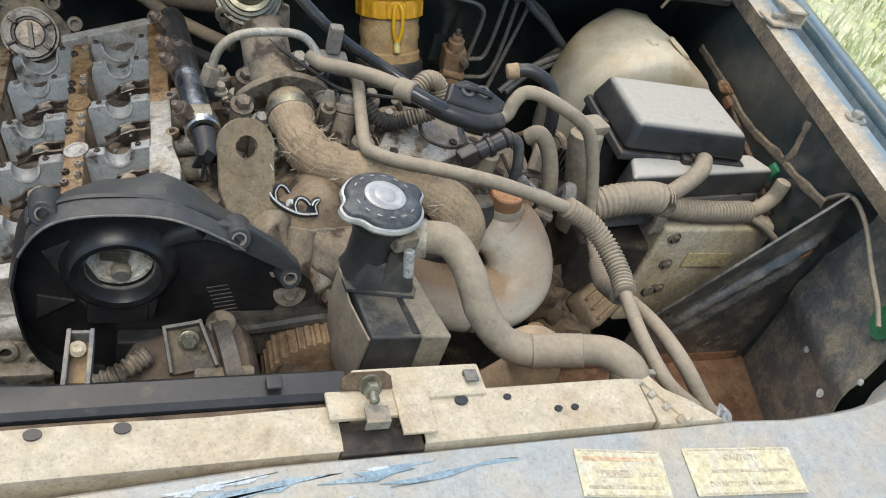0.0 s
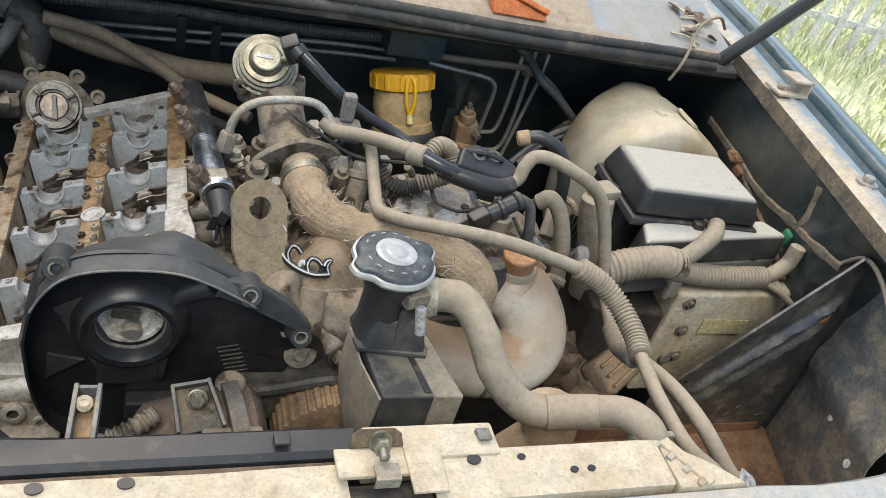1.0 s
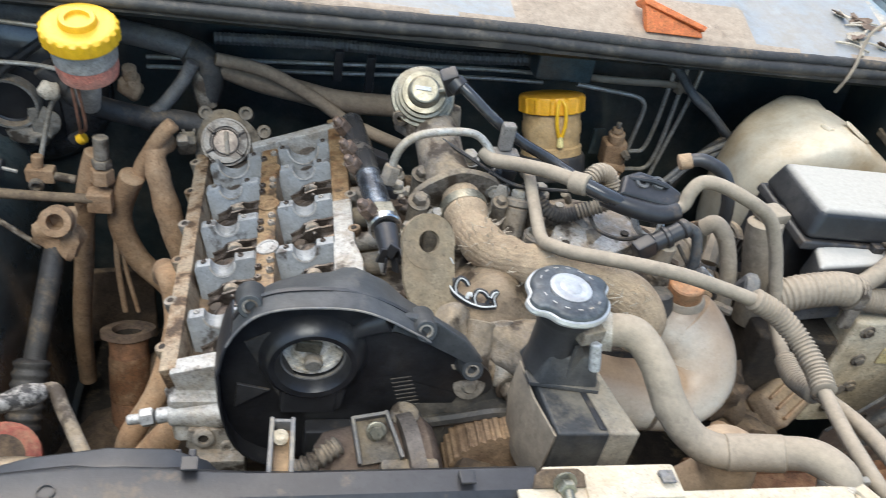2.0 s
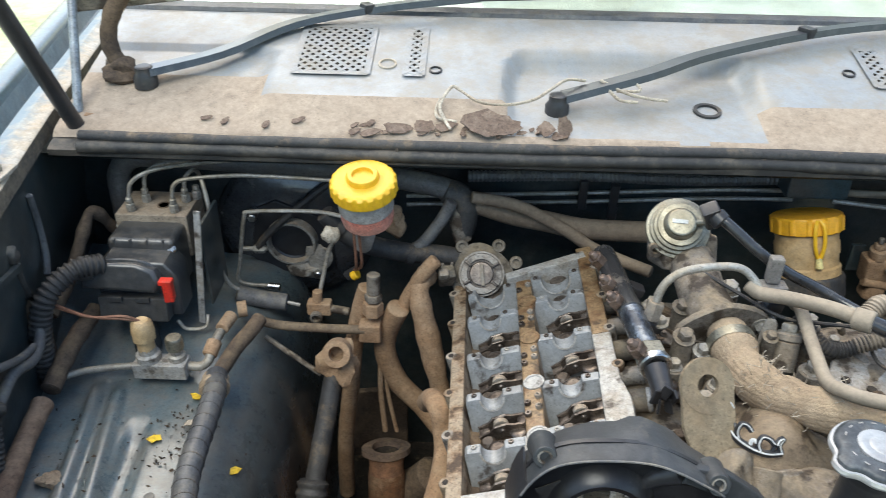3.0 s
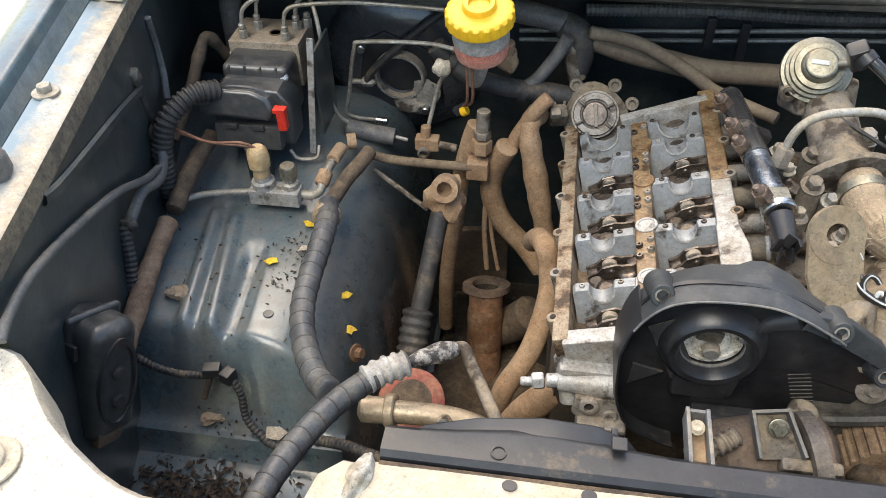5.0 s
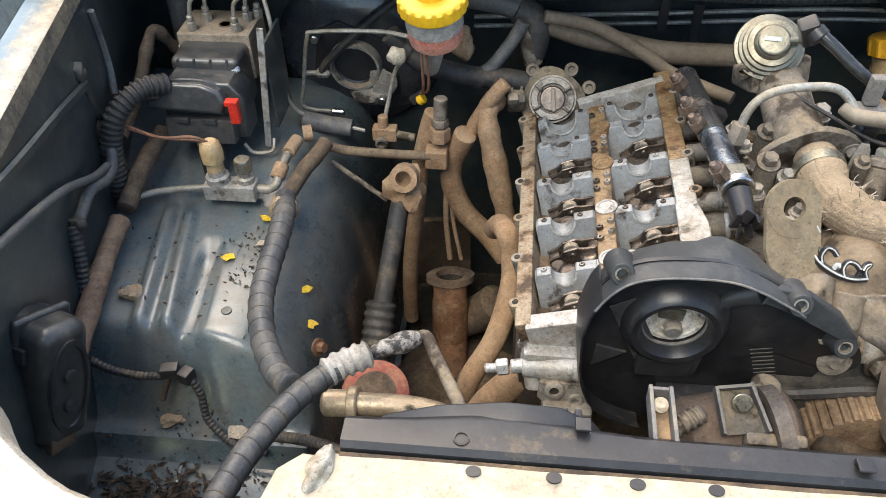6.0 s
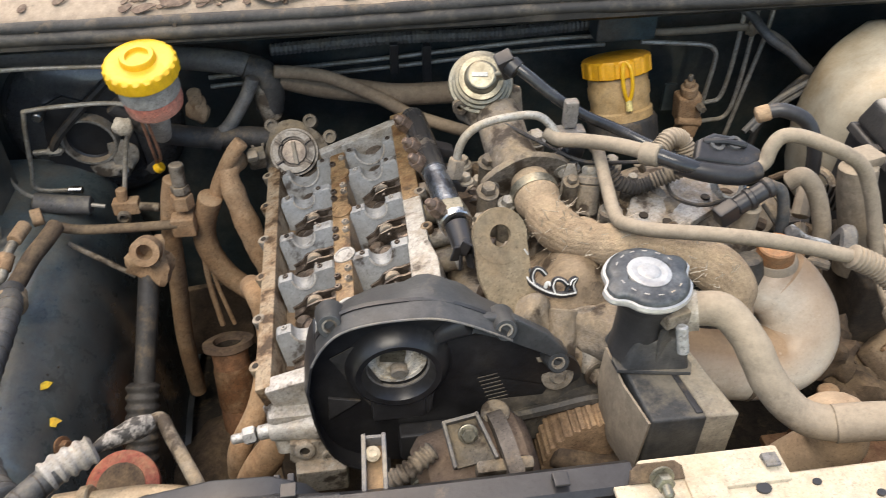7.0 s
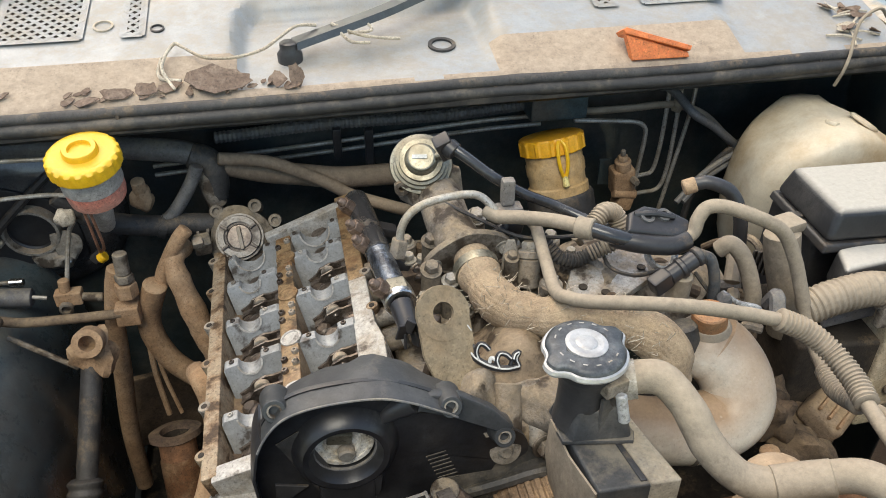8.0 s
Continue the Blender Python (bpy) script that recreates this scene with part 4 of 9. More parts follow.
def words(text, size, m, parent):
    cu = bpy.data.curves.new("words", "FONT")
    cu.body, cu.size, cu.extrude, cu.align_x, cu.align_y = text, size, 0.0002, "CENTER", "CENTER"
    tmp = bpy.data.objects.new("words", cu)
    scene.collection.objects.link(tmp)
    me = bpy.data.meshes.new_from_object(tmp.evaluated_get(bpy.context.evaluated_depsgraph_get()))
    bpy.data.objects.remove(tmp)
    b = bmesh.new()
    b.from_mesh(me)
    part("lettering", moved(b, m), label_ink, parent)


words("CAUTION", 0.0072, m2 @ Matrix.Translation((0.0, 0.0115, 0.0008)), st2)
words("DO NOT USE", 0.0062, m2 @ Matrix.Translation((-0.020, -0.011, 0.0008)), st2)

# large washer bolt on the panel corner
bt = thing("panel_bolt", (-0.605, -0.052, 1.03), "cream painted panel bolt with a wide washer", "bolt")
part("washer", lathe([(0.021, 0), (0.021, 0.002), (0.019, 0.003)], 28, pose(-0.605, -0.052, 1.0265)), cream, bt)
part("head", lathe([(0.012, 0.003), (0.012, 0.007), (0.010, 0.009)], 20, pose(-0.605, -0.052, 1.0265)), cream, bt)

# cream cross beam, left and right sections, with holes as dark plugs
sup = thing("radiator_support", (0, -0.01, 0.90), "cream painted steel radiator support beam with bolt holes", "radiator support")


def beam(x0, x1, y0, y1, z, name="beam"):
    n = 14
    xs = [x0 + (x1 - x0) * i / n for i in range(n + 1)]
    return part(name, lerp_sheet([[(x, y1, z - 0.075), (x, y1, z - 0.003), (x, y1 - 0.003, z + 0.0006 * math.sin(x * 40)), (x, y0 + 0.004, z - 0.001 + 0.0005 * math.sin(x * 55)), (x, y0, z - 0.0025), (x, y0 - 0.001, z - 0.05)] for x in xs], 0.0015), cream, sup)


beam(-0.355, 0.055, -0.034, 0.004, 1.000)
beam(0.115, 0.315, -0.036, 0.008, 1.004)
part("joint_plate", block((0.078, 0.024, 0.004), (0.086, -0.003, 1.006), 0.001), cream, sup, "cream joint plate")
part("joint_ear", block((0.026, 0.040, 0.003), (0.110, -0.012, 1.0085), 0.001), cream, sup)
part("tar_patch", block((0.062, 0.020, 0.012), (0.084, -0.028, 0.9915), 0.001), surface("tar", (0.02, 0.018, 0.016), (0.10, 0.07, 0.05), 0.7), sup, "black tar patch below the joint")
for x in (-0.250, -0.195, -0.139, -0.087, 0.151, 0.19, 0.23, 0.245):
    dx = 0.0042 if x < 0.16 else 0.0026
    part("beam_hole", lathe([(dx, -0.002), (dx, 0.0009)], 16, pose(x, -0.004 if x < 0.2 else -0.018, 1.0005 if x < 0.1 else 1.0045) @ Matrix.Diagonal((1.3, 1, 1, 1))), clean_black, sup, "bolt hole")
# white sealed corner at the beam's ends
corner_seal = surface("corner_seal", (0.46, 0.43, 0.37), (0.30, 0.25, 0.18), 0.7, dust=0.3, coarse=40, bump=0.5)
for k in range(4):
    part("corner_rung", block((0.011, 0.0060, 0.004), (0.317 + 0.0075 * k, 0.003 - 0.0130 * k, 1.0025), 0.0015, (8, 0, 30)), corner_seal, sup, "whitish sealed corner rung")
part("corner_strip", block((0.012, 0.060, 0.014), (0.334, -0.012, 0.998), 0.003, (0, 0, 30)), cream, sup)
part("corner_foil", lump((0.018, 0.036, 0.020), (-0.356, -0.010, 0.999), 11, 0.35, (0, 0, -15), 4), corner_seal, sup, "whitish crumpled sealant")
part("beam_end", prism([(-0.395, -0.04), (-0.345, -0.04), (-0.345, 0.002), (-0.372, 0.004), (-0.388, -0.01)], 0.05, Matrix.Translation((0, 0, 0.948)), 0.006, 3), cream, sup, "dirty cream beam end")
part("beam_end", prism([(0.318, -0.04), (0.385, -0.04), (0.36, -0.02), (0.335, 0.0), (0.318, 0.004)], 0.05, Matrix.Translation((0, 0, 0.952)), 0.004), cream, sup, "cream beam end")

# radiator with its black tank and fan shroud
rad = thing("radiator", (-0.1, 0.03, 0.55), "radiator with a black plastic top tank and fan shroud", "radiator")
n = 16
xs = [-0.345 + 0.41 * i / n for i in range(n + 1)]
part("top_tank", lerp_sheet([[(x, 0.005, 0.93), (x, 0.006, 1.002), (x, 0.010, 1.006), (x, 0.028 + 0.006 * math.exp(-((x + 0.23) / 0.06) ** 2), 1.006), (x, 0.034 + 0.010 * math.exp(-((x + 0.23) / 0.06) ** 2), 1.000), (x, 0.04 + 0.012 * math.exp(-((x + 0.23) / 0.06) ** 2), 0.93)] for x in xs], 0.001), clean_black, rad, "black plastic top tank")
part("tank_gasket", block((0.41, 0.004, 0.012), (-0.14, 0.0025, 0.994), 0.001), mud_dark, rad)
part("shroud_hump", prism([(-0.335, 0.0), (-0.150, 0.0), (-0.165, 0.020), (-0.19, 0.032), (-0.23, 0.034), (-0.28, 0.026), (-0.32, 0.012)], 0.02, pose(0, 0.052, 0.968, 82, 0, 0), 0.003), clean_black, rad, "black fan shroud rim")
part("core", block((0.62, 0.035, 0.42), (-0.02, 0.022, 0.71), 0.003), dark_under, rad, "dark radiator core")
part("hole_plug", lathe([(0.006, 0), (0.006, 0.0015), (0.0045, 0.0016), (0.0045, 0.0005)], 16, pose(-0.260, 0.018, 1.0055)), rubber, rad)
part("right_tank", block((0.105, 0.030, 0.03), (0.122, 0.014, 0.992), 0.003), cream, rad, "dusty cream tank end")
for x, y in ((-0.175, 0.032), (0.012, 0.016), (0.163, 0.012)):
    part("tank_clip", merge(block((0.011, 0.004, 0.006), (x, y + 0.006, 1.008), 0.001), block((0.011, 0.011, 0.0025), (x, y + 0.002, 1.0105), 0.0008)), grey_plastic if x > 0.1 else clean_black, rad)
# ribbed uprights on the shroud
for k in range(3):
    part("shroud_rib", block((0.005, 0.012, 0.06), (-0.196 + 0.010 * k, 0.062, 0.962), 0.001, (14, 0, 0)), clean_black, rad)
# mount with bolt above the joint
mt = thing("radiator_mount", (0.075, 0.008, 1.01), "dusty rubber radiator mount with a steel bolt", "mount")
part("bracket", prism([(-0.020, 0), (0.020, 0), (0.019, 0.009), (0.014, 0.013), (-0.012, 0.013), (-0.018, 0.009)], 0.004, pose(0.078, 0.010, 1.0065, 40, 0, 0), 0.001), mud_dark, mt)
part("clip", merge(block((0.018, 0.012, 0.0025), (0.080, -0.016, 1.0135), 0.0008), block((0.018, 0.0025, 0.010), (0.080, -0.0225, 1.0095), 0.0008)), alloy_dusty, mt, "pale folded clip")
part("washer", washer(0.003, 0.0085, 0.002, pose(0.077, 0.004, 1.021, 70)), zinc_gold, mt)
part("bolt", merge(hexbolt((0.077, 0.003, 1.020), (0, -0.9, 0.35), 0.007, 0.007), rod((0.077, 0.0, 1.022), (0.078, -0.012, 1.020), 0.0038)), zinc_gold, mt, "zinc plated bolt")
# open channel lying behind the tank, and a tray bracket on the alternator
ch = thing("channel_bracket", (-0.116, 0.05, 0.97), "dusty grey plastic channel bracket with a rusty floor", "bracket")
CM = pose(-0.1155, 0.052, 1.001, -3, 0, -2)
for sx in (-1, 1):
    part("side", moved(block((0.0034, 0.062, 0.016), (sx * 0.0075, 0, -0.008), 0.001), CM), grey_plastic, ch)
part("end", moved(block((0.0184, 0.0034, 0.012), (0, 0.0293, -0.008), 0.001), CM), grey_plastic, ch)
part("floor", moved(block((0.0118, 0.058, 0.003), (0, 0, -0.013), 0.0005), CM), belt_brown, ch, "rusty channel floor")
part("foot", moved(block((0.016, 0.02, 0.05), (0, -0.020, -0.036), 0.002), CM), grey_plastic, ch)
part("bolt", merge(rod((-0.1155, 0.070, 0.986), (-0.1160, 0.066, 0.998), 0.0050), lathe([(0.0050, 0), (0.0058, 0.001), (0.0058, 0.004), (0.0030, 0.0045), (0.0030, 0.001)], 14, axis_pose((-0.1160, 0.068, 0.994), (-0.1162, 0.058, 1.008)))), surface("pale_plug", (0.50, 0.43, 0.31), (0.38, 0.31, 0.21), 0.6, dust=0.2), ch, "pale plug")
tb = thing("tray_bracket", (-0.038, 0.11, 0.92), "dusty grey tray bracket with a steel bolt on the alternator", "bracket")
TM = pose(-0.0385, 0.112, 0.936, 24, -6, 6)
part("plate", moved(prism([(-0.014, -0.020), (0.020, -0.020), (0.014, 0.018), (-0.013, 0.018)], 0.003, Matrix.Translation((0, 0, -0.006)), 0.0008), TM), casting_dark, tb)
part("back_edge", moved(block((0.031, 0.0032, 0.012), (0.0005, 0.0185, 0.0), 0.001), TM), grey_plastic, tb)
part("side_edge", moved(block((0.0032, 0.040, 0.012), (-0.0145, 0, 0.0), 0.001), TM), grey_plastic, tb)
part("side_edge", moved(block((0.0032, 0.042, 0.012), (0.0175, 0, 0.0), 0.001, (0, 0, 10)), TM), grey_plastic, tb)
part("bolt", merge(rod((-0.036, 0.119, 0.934), (-0.037, 0.112, 0.946), 0.0036), hexbolt((-0.0368, 0.113, 0.944), (-0.02, -0.75, 0.5), 0.0066, 0.0055, 0.0085)), zinc_gold, tb, "pale steel bolt")

# ---- the engine ----
engine = thing("engine", (-0.10, 0.42, 0.50), "opened four-cylinder engine with bare oily cylinder head", "engine")
part("engine_block", block((0.20, 0.42, 0.36), (-0.12, 0.44, 0.69), 0.015), mud_dark, engine, "grimy dark engine block")
TIP = math.atan2(0.050, 0.175)
HEAD = Matrix.Translation((-0.222, 0.235, 0.898)) @ pose(0, 0, 0, 0, -math.degrees(TIP), 0)
HW, HL = 0.182, 0.405


def on_head(bm, u=0, v=0, w=0, turn=0):
    return moved(bm, HEAD @ pose(u, v, w, 0, 0, turn))


head = part("cylinder_head", on_head(block((HW - 0.006, HL - 0.02, 0.09), (HW / 2, HL / 2 - 0.01, -0.100), 0.004)), alloy_dusty, engine, "grey cast cylinder head")
part("valve_deck", on_head(block((HW - 0.010, HL - 0.030, 0.008), (HW / 2, HL / 2 - 0.015, -0.052), 0.002)), deck_oil, head, "dark oily valve deck")
# machined top: two long flanges, the centre spine and the cross bars between them
part("gasket_flange", on_head(block((0.017, HL - 0.02, 0.054), (0.0055, HL / 2 - 0.022, -0.027), 0.002)), gasket_rust, head, "rust-brown gasket flange")
part("gasket_flange", on_head(block((0.021, 0.19, 0.058), (0.1785, HL - 0.10, -0.029), 0.002)), spine_brown, head, "rust-brown gasket flange")
part("gasket_flange", on_head(block((0.022, 0.22, 0.058), (0.1785, 0.100, -0.0288), 0.002)), alloy_pale, head, "pale scraped gasket flange")
part("front_land", on_head(prism([(0.164, 0.035), (0.194, 0.030), (0.196, 0.095), (0.190, 0.125), (0.176, 0.150), (0.166, 0.130)], 0.05, Matrix.Translation((0, 0, -0.0485)), 0.002)), alloy_pale, head, "pale scraped front land")
part("front_wall", on_head(block((0.09, 0.020, 0.052), (0.052, -0.008, -0.0265), 0.003)), alloy_pale, head, "pale front edge")
part("rear_bar", on_head(block((0.112, 0.016, 0.040), (0, 0, -0.019), 0.002), 0.124, 0.374, 0, 9), alloy_pale, head, "pale dusty end bar")
for k in range(12):
    u = -0.003 if k < 6 else 0.1895
    part("flange_lug", on_head(lathe([(0.0072, -0.04), (0.0072, -0.0005), (0.0066, 0.0003), (0.0030, 0.0003), (0.0030, -0.004)], 16), u, 0.02 + (k % 6) * 0.066), alloy_dusty if k % 2 else gasket_rust, head)
    part("lug_hole", on_head(lathe([(0.0034, -0.004), (0.0034, 0.0008)], 10), u, 0.02 + (k % 6) * 0.066), dark_under, head)
spine = part("centre_spine", on_head(block((0.021, HL - 0.05, 0.054), (0.0925, HL / 2 - 0.030, -0.027), 0.003)), spine_brown, head, "oil-stained brown centre spine")
BARS = ((0.046, 0.016, 0.083, (0.343, 0.285, 0.210, 0.139, 0.060)), (0.135, 0.102, 0.169, (0.347, 0.300, 0.222, 0.139, 0.066)))


def cross_bar(u0, u1, uc, v, r, lean):
    """A bridge from flange to spine: a wall with a half-round notch in its level top and a plain face that slopes down to the front."""
    deep = -0.048
    rim = [(u0, deep), (u0, -0.004), (u0 + 0.003, -0.001), (uc - r - 0.002, -0.001), (uc - r - 0.0006, -0.0018)]
    rim += [(uc - r * math.cos(math.pi * i / 14), -0.0024 - 0.92 * r * math.sin(math.pi * i / 14)) for i in range(15)]
    rim += [(uc + r + 0.0006, -0.0018), (uc + r + 0.002, -0.001), (u1 - 0.003, -0.001), (u1, -0.004), (u1, deep)]
    bm = bmesh.new()
    front = [bm.verts.new((u, v - 0.0055 + w * lean / 0.047, w)) for u, w in rim]
    lip = [bm.verts.new((u, v - 0.0045, w + 0.0006)) for u, w in rim]
    rear = [bm.verts.new((u, v + 0.0055, w + 0.0006)) for u, w in rim]
    for ring in (front, rear):
        bm.faces.new(ring)
    ring_faces(bm, [front[1:-1], lip[1:-1], rear[1:-1]], closed=False)
    return bm


def trough_lip(uc, v, r):
    """The worn bright edge of the notch, a thin half ring on the face."""
    return lerp_sheet([[(uc - q * math.cos(a), v - 0.0062 + (-0.0024 - q * math.sin(a)) * 0.42, -0.0022 - 0.92 * q * math.sin(a)) for q in (r - 0.0002, r + 0.0018)] for a in [math.pi * i / 16 for i in range(17)]], 0.0008)


def rocker():
    """A roller finger follower: two waisted cheeks, a cupped pivot end and a valve pad."""
    cheek = [(-0.027, -0.003), (-0.016, -0.007), (0.010, -0.006), (0.026, -0.005), (0.029, 0.000), (0.027, 0.004), (0.014, 0.005), (0.008, 0.010), (-0.007, 0.011), (-0.014, 0.005), (-0.027, 0.005)]
    a = prism(cheek, 0.0030, pose(0, -0.0055, 0, 90, 0, 0), 0.0008, 1)
    b = prism(cheek, 0.0030, pose(0, 0.0090, 0, 90, 0, 0), 0.0008, 1)
    return merge(a, b, block((0.012, 0.013, 0.006), (0.024, 0.0, -0.001), 0.002), block((0.013, 0.013, 0.006), (-0.021, 0.0, -0.001), 0.002))


def spring():
    coil = [(0.0095 * math.cos(a), 0.0095 * math.sin(a), -0.028 + 0.0009 * a) for a in [0.55 * i for i in range(36)]]
    return merge(tube(coil, 0.0013, 6, 1), lathe([(0.0100, -0.011), (0.0105, -0.0095), (0.0085, -0.008), (0.004, -0.008)], 16))


for row, (uc, u0, u1, vs) in enumerate(BARS):
    sgn = -1 if row else 1
    for k, v in enumerate(vs):
        r = 0.0185 if k == 0 else 0.0125
        brg = part("camshaft_bearing", on_head(cross_bar(u0, u1, uc, v, r, 0.020)), head_grey, head, "matte grey bearing bridge")
        part("bearing_edge", on_head(trough_lip(uc, v, r)), alloy_pale, brg, "worn bright trough edge")
        crest = [(u0 + 0.003, v - 0.0042, -0.0016), (uc - r - 0.003, v - 0.0042, -0.0016)]
        for half in (crest, [(2 * uc - crest[1][0], v - 0.0042, -0.0016), (u1 - 0.003, v - 0.0042, -0.0016)]):
            part("bearing_edge", on_head(tube(half, 0.0011, 6, 3, uneven=0.4)), alloy_pale, brg, "worn bright crest")
        for i in (-1, 1):
            part("bearing_dowel", on_head(lathe([(0.0032, -0.004), (0.0032, 0.0006), (0.0026, 0.0014), (0.0014, 0.0014), (0.0014, -0.002)], 12), uc + i * (r + 0.0075), v + 0.001), oily_steel if (k + i) % 3 else alloy_pale, brg)
        part("oil_ball", on_head(lathe([(0.0115, -0.03), (0.0115, -0.002), (0.0095, 0.0), (0.006, 0.0005)], 20), uc + 0.002, v + 0.014, -0.018), oily_steel, brg)
        if k == 0 or (row and k == 4):
            continue
        tilt = pose(0, 0, 0, 0, -9 if row == 0 else -12, 6 if row else 4)
        rv = v - 0.028
        rk = part("rocker", on_head(moved(rocker(), tilt), uc + 0.006, rv, -0.027), oily_steel, head, "dark oily roller rocker")
        part("roller", on_head(moved(lathe([(0.0070, -0.0040), (0.0084, -0.003), (0.0084, 0.003), (0.0070, 0.0040)], 18, pose(0, 0, 0.004, 90, 0, 0)), tilt), uc + 0.006, rv, -0.027), alloy_dusty, rk, "worn grey roller")
        part("pivot_pin", on_head(moved(rod((0.001, -0.0105, 0.003), (0.001, 0.0105, 0.003), 0.0036, seg=10), tilt), uc + 0.006, rv, -0.027), oily_steel, rk)
        part("valve_spring", on_head(spring(), uc + 0.024, rv - 0.008, -0.018), oily_steel, head)
        part("oil_ball", on_head(lathe([(0.009, -0.03), (0.009, -0.006), (0.006, -0.003)], 16), uc - 0.010, rv - 0.020, -0.02), deck_oil, head)
for v in (0.225, 0.145, 0.064, 0.300):
    part("injector_bore", on_head(lathe([(0.0125, -0.03), (0.0125, 0.0006), (0.0118, 0.0014), (0.0095, 0.0014), (0.0090, 0.0004), (0.0, 0.0002)], 26), 0.095, v), alloy_pale if v < 0.2 else spine_brown, spine, "round bore face")
for v in (0.032, 0.095, 0.112, 0.178, 0.192, 0.252, 0.265, 0.325):
    for i in range(2):
        part("spine_stud", on_head(lathe([(0.0040, -0.004), (0.0040, 0.003), (0.0032, 0.0042), (0.0015, 0.0042), (0.0015, 0.001)], 10), 0.0925 + (-0.006, 0.006)[i], v + 0.009 * i), (oily_steel, alloy_dusty)[i], spine)
part("front_pad", on_head(block((0.046, 0.030, 0.052), (0, 0, -0.0275), 0.004), 0.100, 0.058, 0, 12), alloy_pale, head, "pale pad with the front bore")
# rear end plate with the pump
pump_grey = surface("pump_grey", (0.30, 0.275, 0.24), (0.20, 0.165, 0.13), 0.5, metal=0.2, coarse=50, bump=0.3, grease=0.3)
pump = thing("vacuum_pump", (-0.19, 0.64, 0.86), "grey cast vacuum pump on the rear of the cylinder head", "vacuum pump")
PM = axis_pose((-0.188, 0.612, 0.912), (-0.191, 0.542, 0.964))
part("housing", lathe([(0.040, -0.05), (0.043, -0.012), (0.042, -0.002), (0.034, 0.002), (0.030, 0.006)], 30, PM, lambda a, z: 1 + 0.07 * math.cos(3 * a + 0.5)), casting_dark, pump, "grimy cast housing")
part("drive_ring", washer(0.0200, 0.0275, 0.012, PM @ Matrix.Translation((0, 0, 0.004)), 36), pump_grey, pump, "bright machined drive ring")
part("inner_step", washer(0.0168, 0.0202, 0.008, PM @ Matrix.Translation((0, 0, 0.004)), 30), deck_oil, pump)
part("outer_ring", washer(0.0285, 0.031, 0.008, PM @ Matrix.Translation((0, 0, 0.003)), 36), pump_grey, pump)
part("rotor", lathe([(0.0165, 0.0), (0.0165, 0.009), (0.0145, 0.0105)], 24, PM @ Matrix.Translation((0, 0, 0.002))), oily_steel, pump, "dark rotor")
part("drive_slot", moved(block((0.005, 0.030, 0.006), (0.001, -0.002, 0.014), 0.001), PM @ pose(0, 0, 0, 0, 0, 8)), alloy_dusty, pump, "drive tongue")
for a in (35, 145, 215, 325):
    part("ring_clip", moved(block((0.010, 0.004, 0.004), (0.0225, 0, 0.0165), 0.001), PM @ pose(0, 0, 0, 0, 0, a)), deck_oil, pump)
for a, q in ((22, 0.050), (62, 0.046), (128, 0.047), (165, 0.050), (250, 0.044)):
    m_ = PM @ pose(q * math.cos(radians(a)), q * math.sin(radians(a)), -0.006)
    part("pump_lug", lathe([(0.0095, -0.02), (0.0095, 0.004), (0.0085, 0.0055), (0.0050, 0.0055), (0.0050, 0.001)], 16, m_), casting_dark, pump)
part("side_port", block((0.022, 0.020, 0.030), (-0.236, 0.600, 0.915), 0.004, (30, 0, 12)), casting_dark, pump, "grimy side port")
part("port_frame", block((0.014, 0.012, 0.014), (-0.240, 0.588, 0.926), 0.003, (30, 0, 12)), alloy_dusty, pump)
part("outlet", tube([(-0.215, 0.665, 0.935), (-0.222, 0.668, 0.962), (-0.225, 0.674, 0.985)], 0.013, 12), alloy_tan, pump, "dusty outlet pipe")

# front corner of the head with the steel fitting
corner = part("front_corner", merge(block((0.060, 0.030, 0.020), (-0.186, 0.218, 0.868), 0.007), rod((-0.214, 0.208, 0.857), (-0.150, 0.203, 0.862), 0.012, 0.015), rod((-0.205, 0.23, 0.87), (-0.20, 0.20, 0.83), 0.016, 0.010)), alloy_pale, engine, "bright alloy front corner")
part("fitting", merge(rod((-0.226, 0.206, 0.855), (-0.212, 0.207, 0.857), 0.0075), rod((-0.240, 0.205, 0.853), (-0.228, 0.206, 0.855), 0.009, seg=6), rod((-0.252, 0.204, 0.852), (-0.238, 0.205, 0.853), 0.005)), alloy, corner, "steel hose fitting")
part("rib_plate", prism([(-0.020, 0.014), (0.028, 0.016), (0.030, -0.012), (0.020, -0.026), (0.0, -0.030), (-0.010, -0.018), (-0.022, -0.006)], 0.010, pose(-0.176, 0.196, 0.838, 78, 0, 0), 0.002), alloy_dusty, corner, "grey cast lug plate")
for x, z, q in ((-0.182, 0.846, 0.010), (-0.186, 0.826, 0.0075), (-0.160, 0.834, 0.0075)):
    part("bolt_boss", lathe([(q, 0), (q, 0.006), (q * 0.8, 0.0075), (q * 0.5, 0.0075), (q * 0.5, 0.002)], 18, axis_pose((x, 0.190, z), (x, 0.10, z + 0.03))), alloy_dusty, corner)
    part("boss_hole", lathe([(q * 0.5, 0), (q * 0.5, 0.004)], 12, axis_pose((x, 0.190, z), (x, 0.10, z + 0.03))), dark_under, corner)
part("bracket_step", block((0.05, 0.03, 0.035), (-0.168, 0.185, 0.815), 0.004), alloy_dusty, engine)

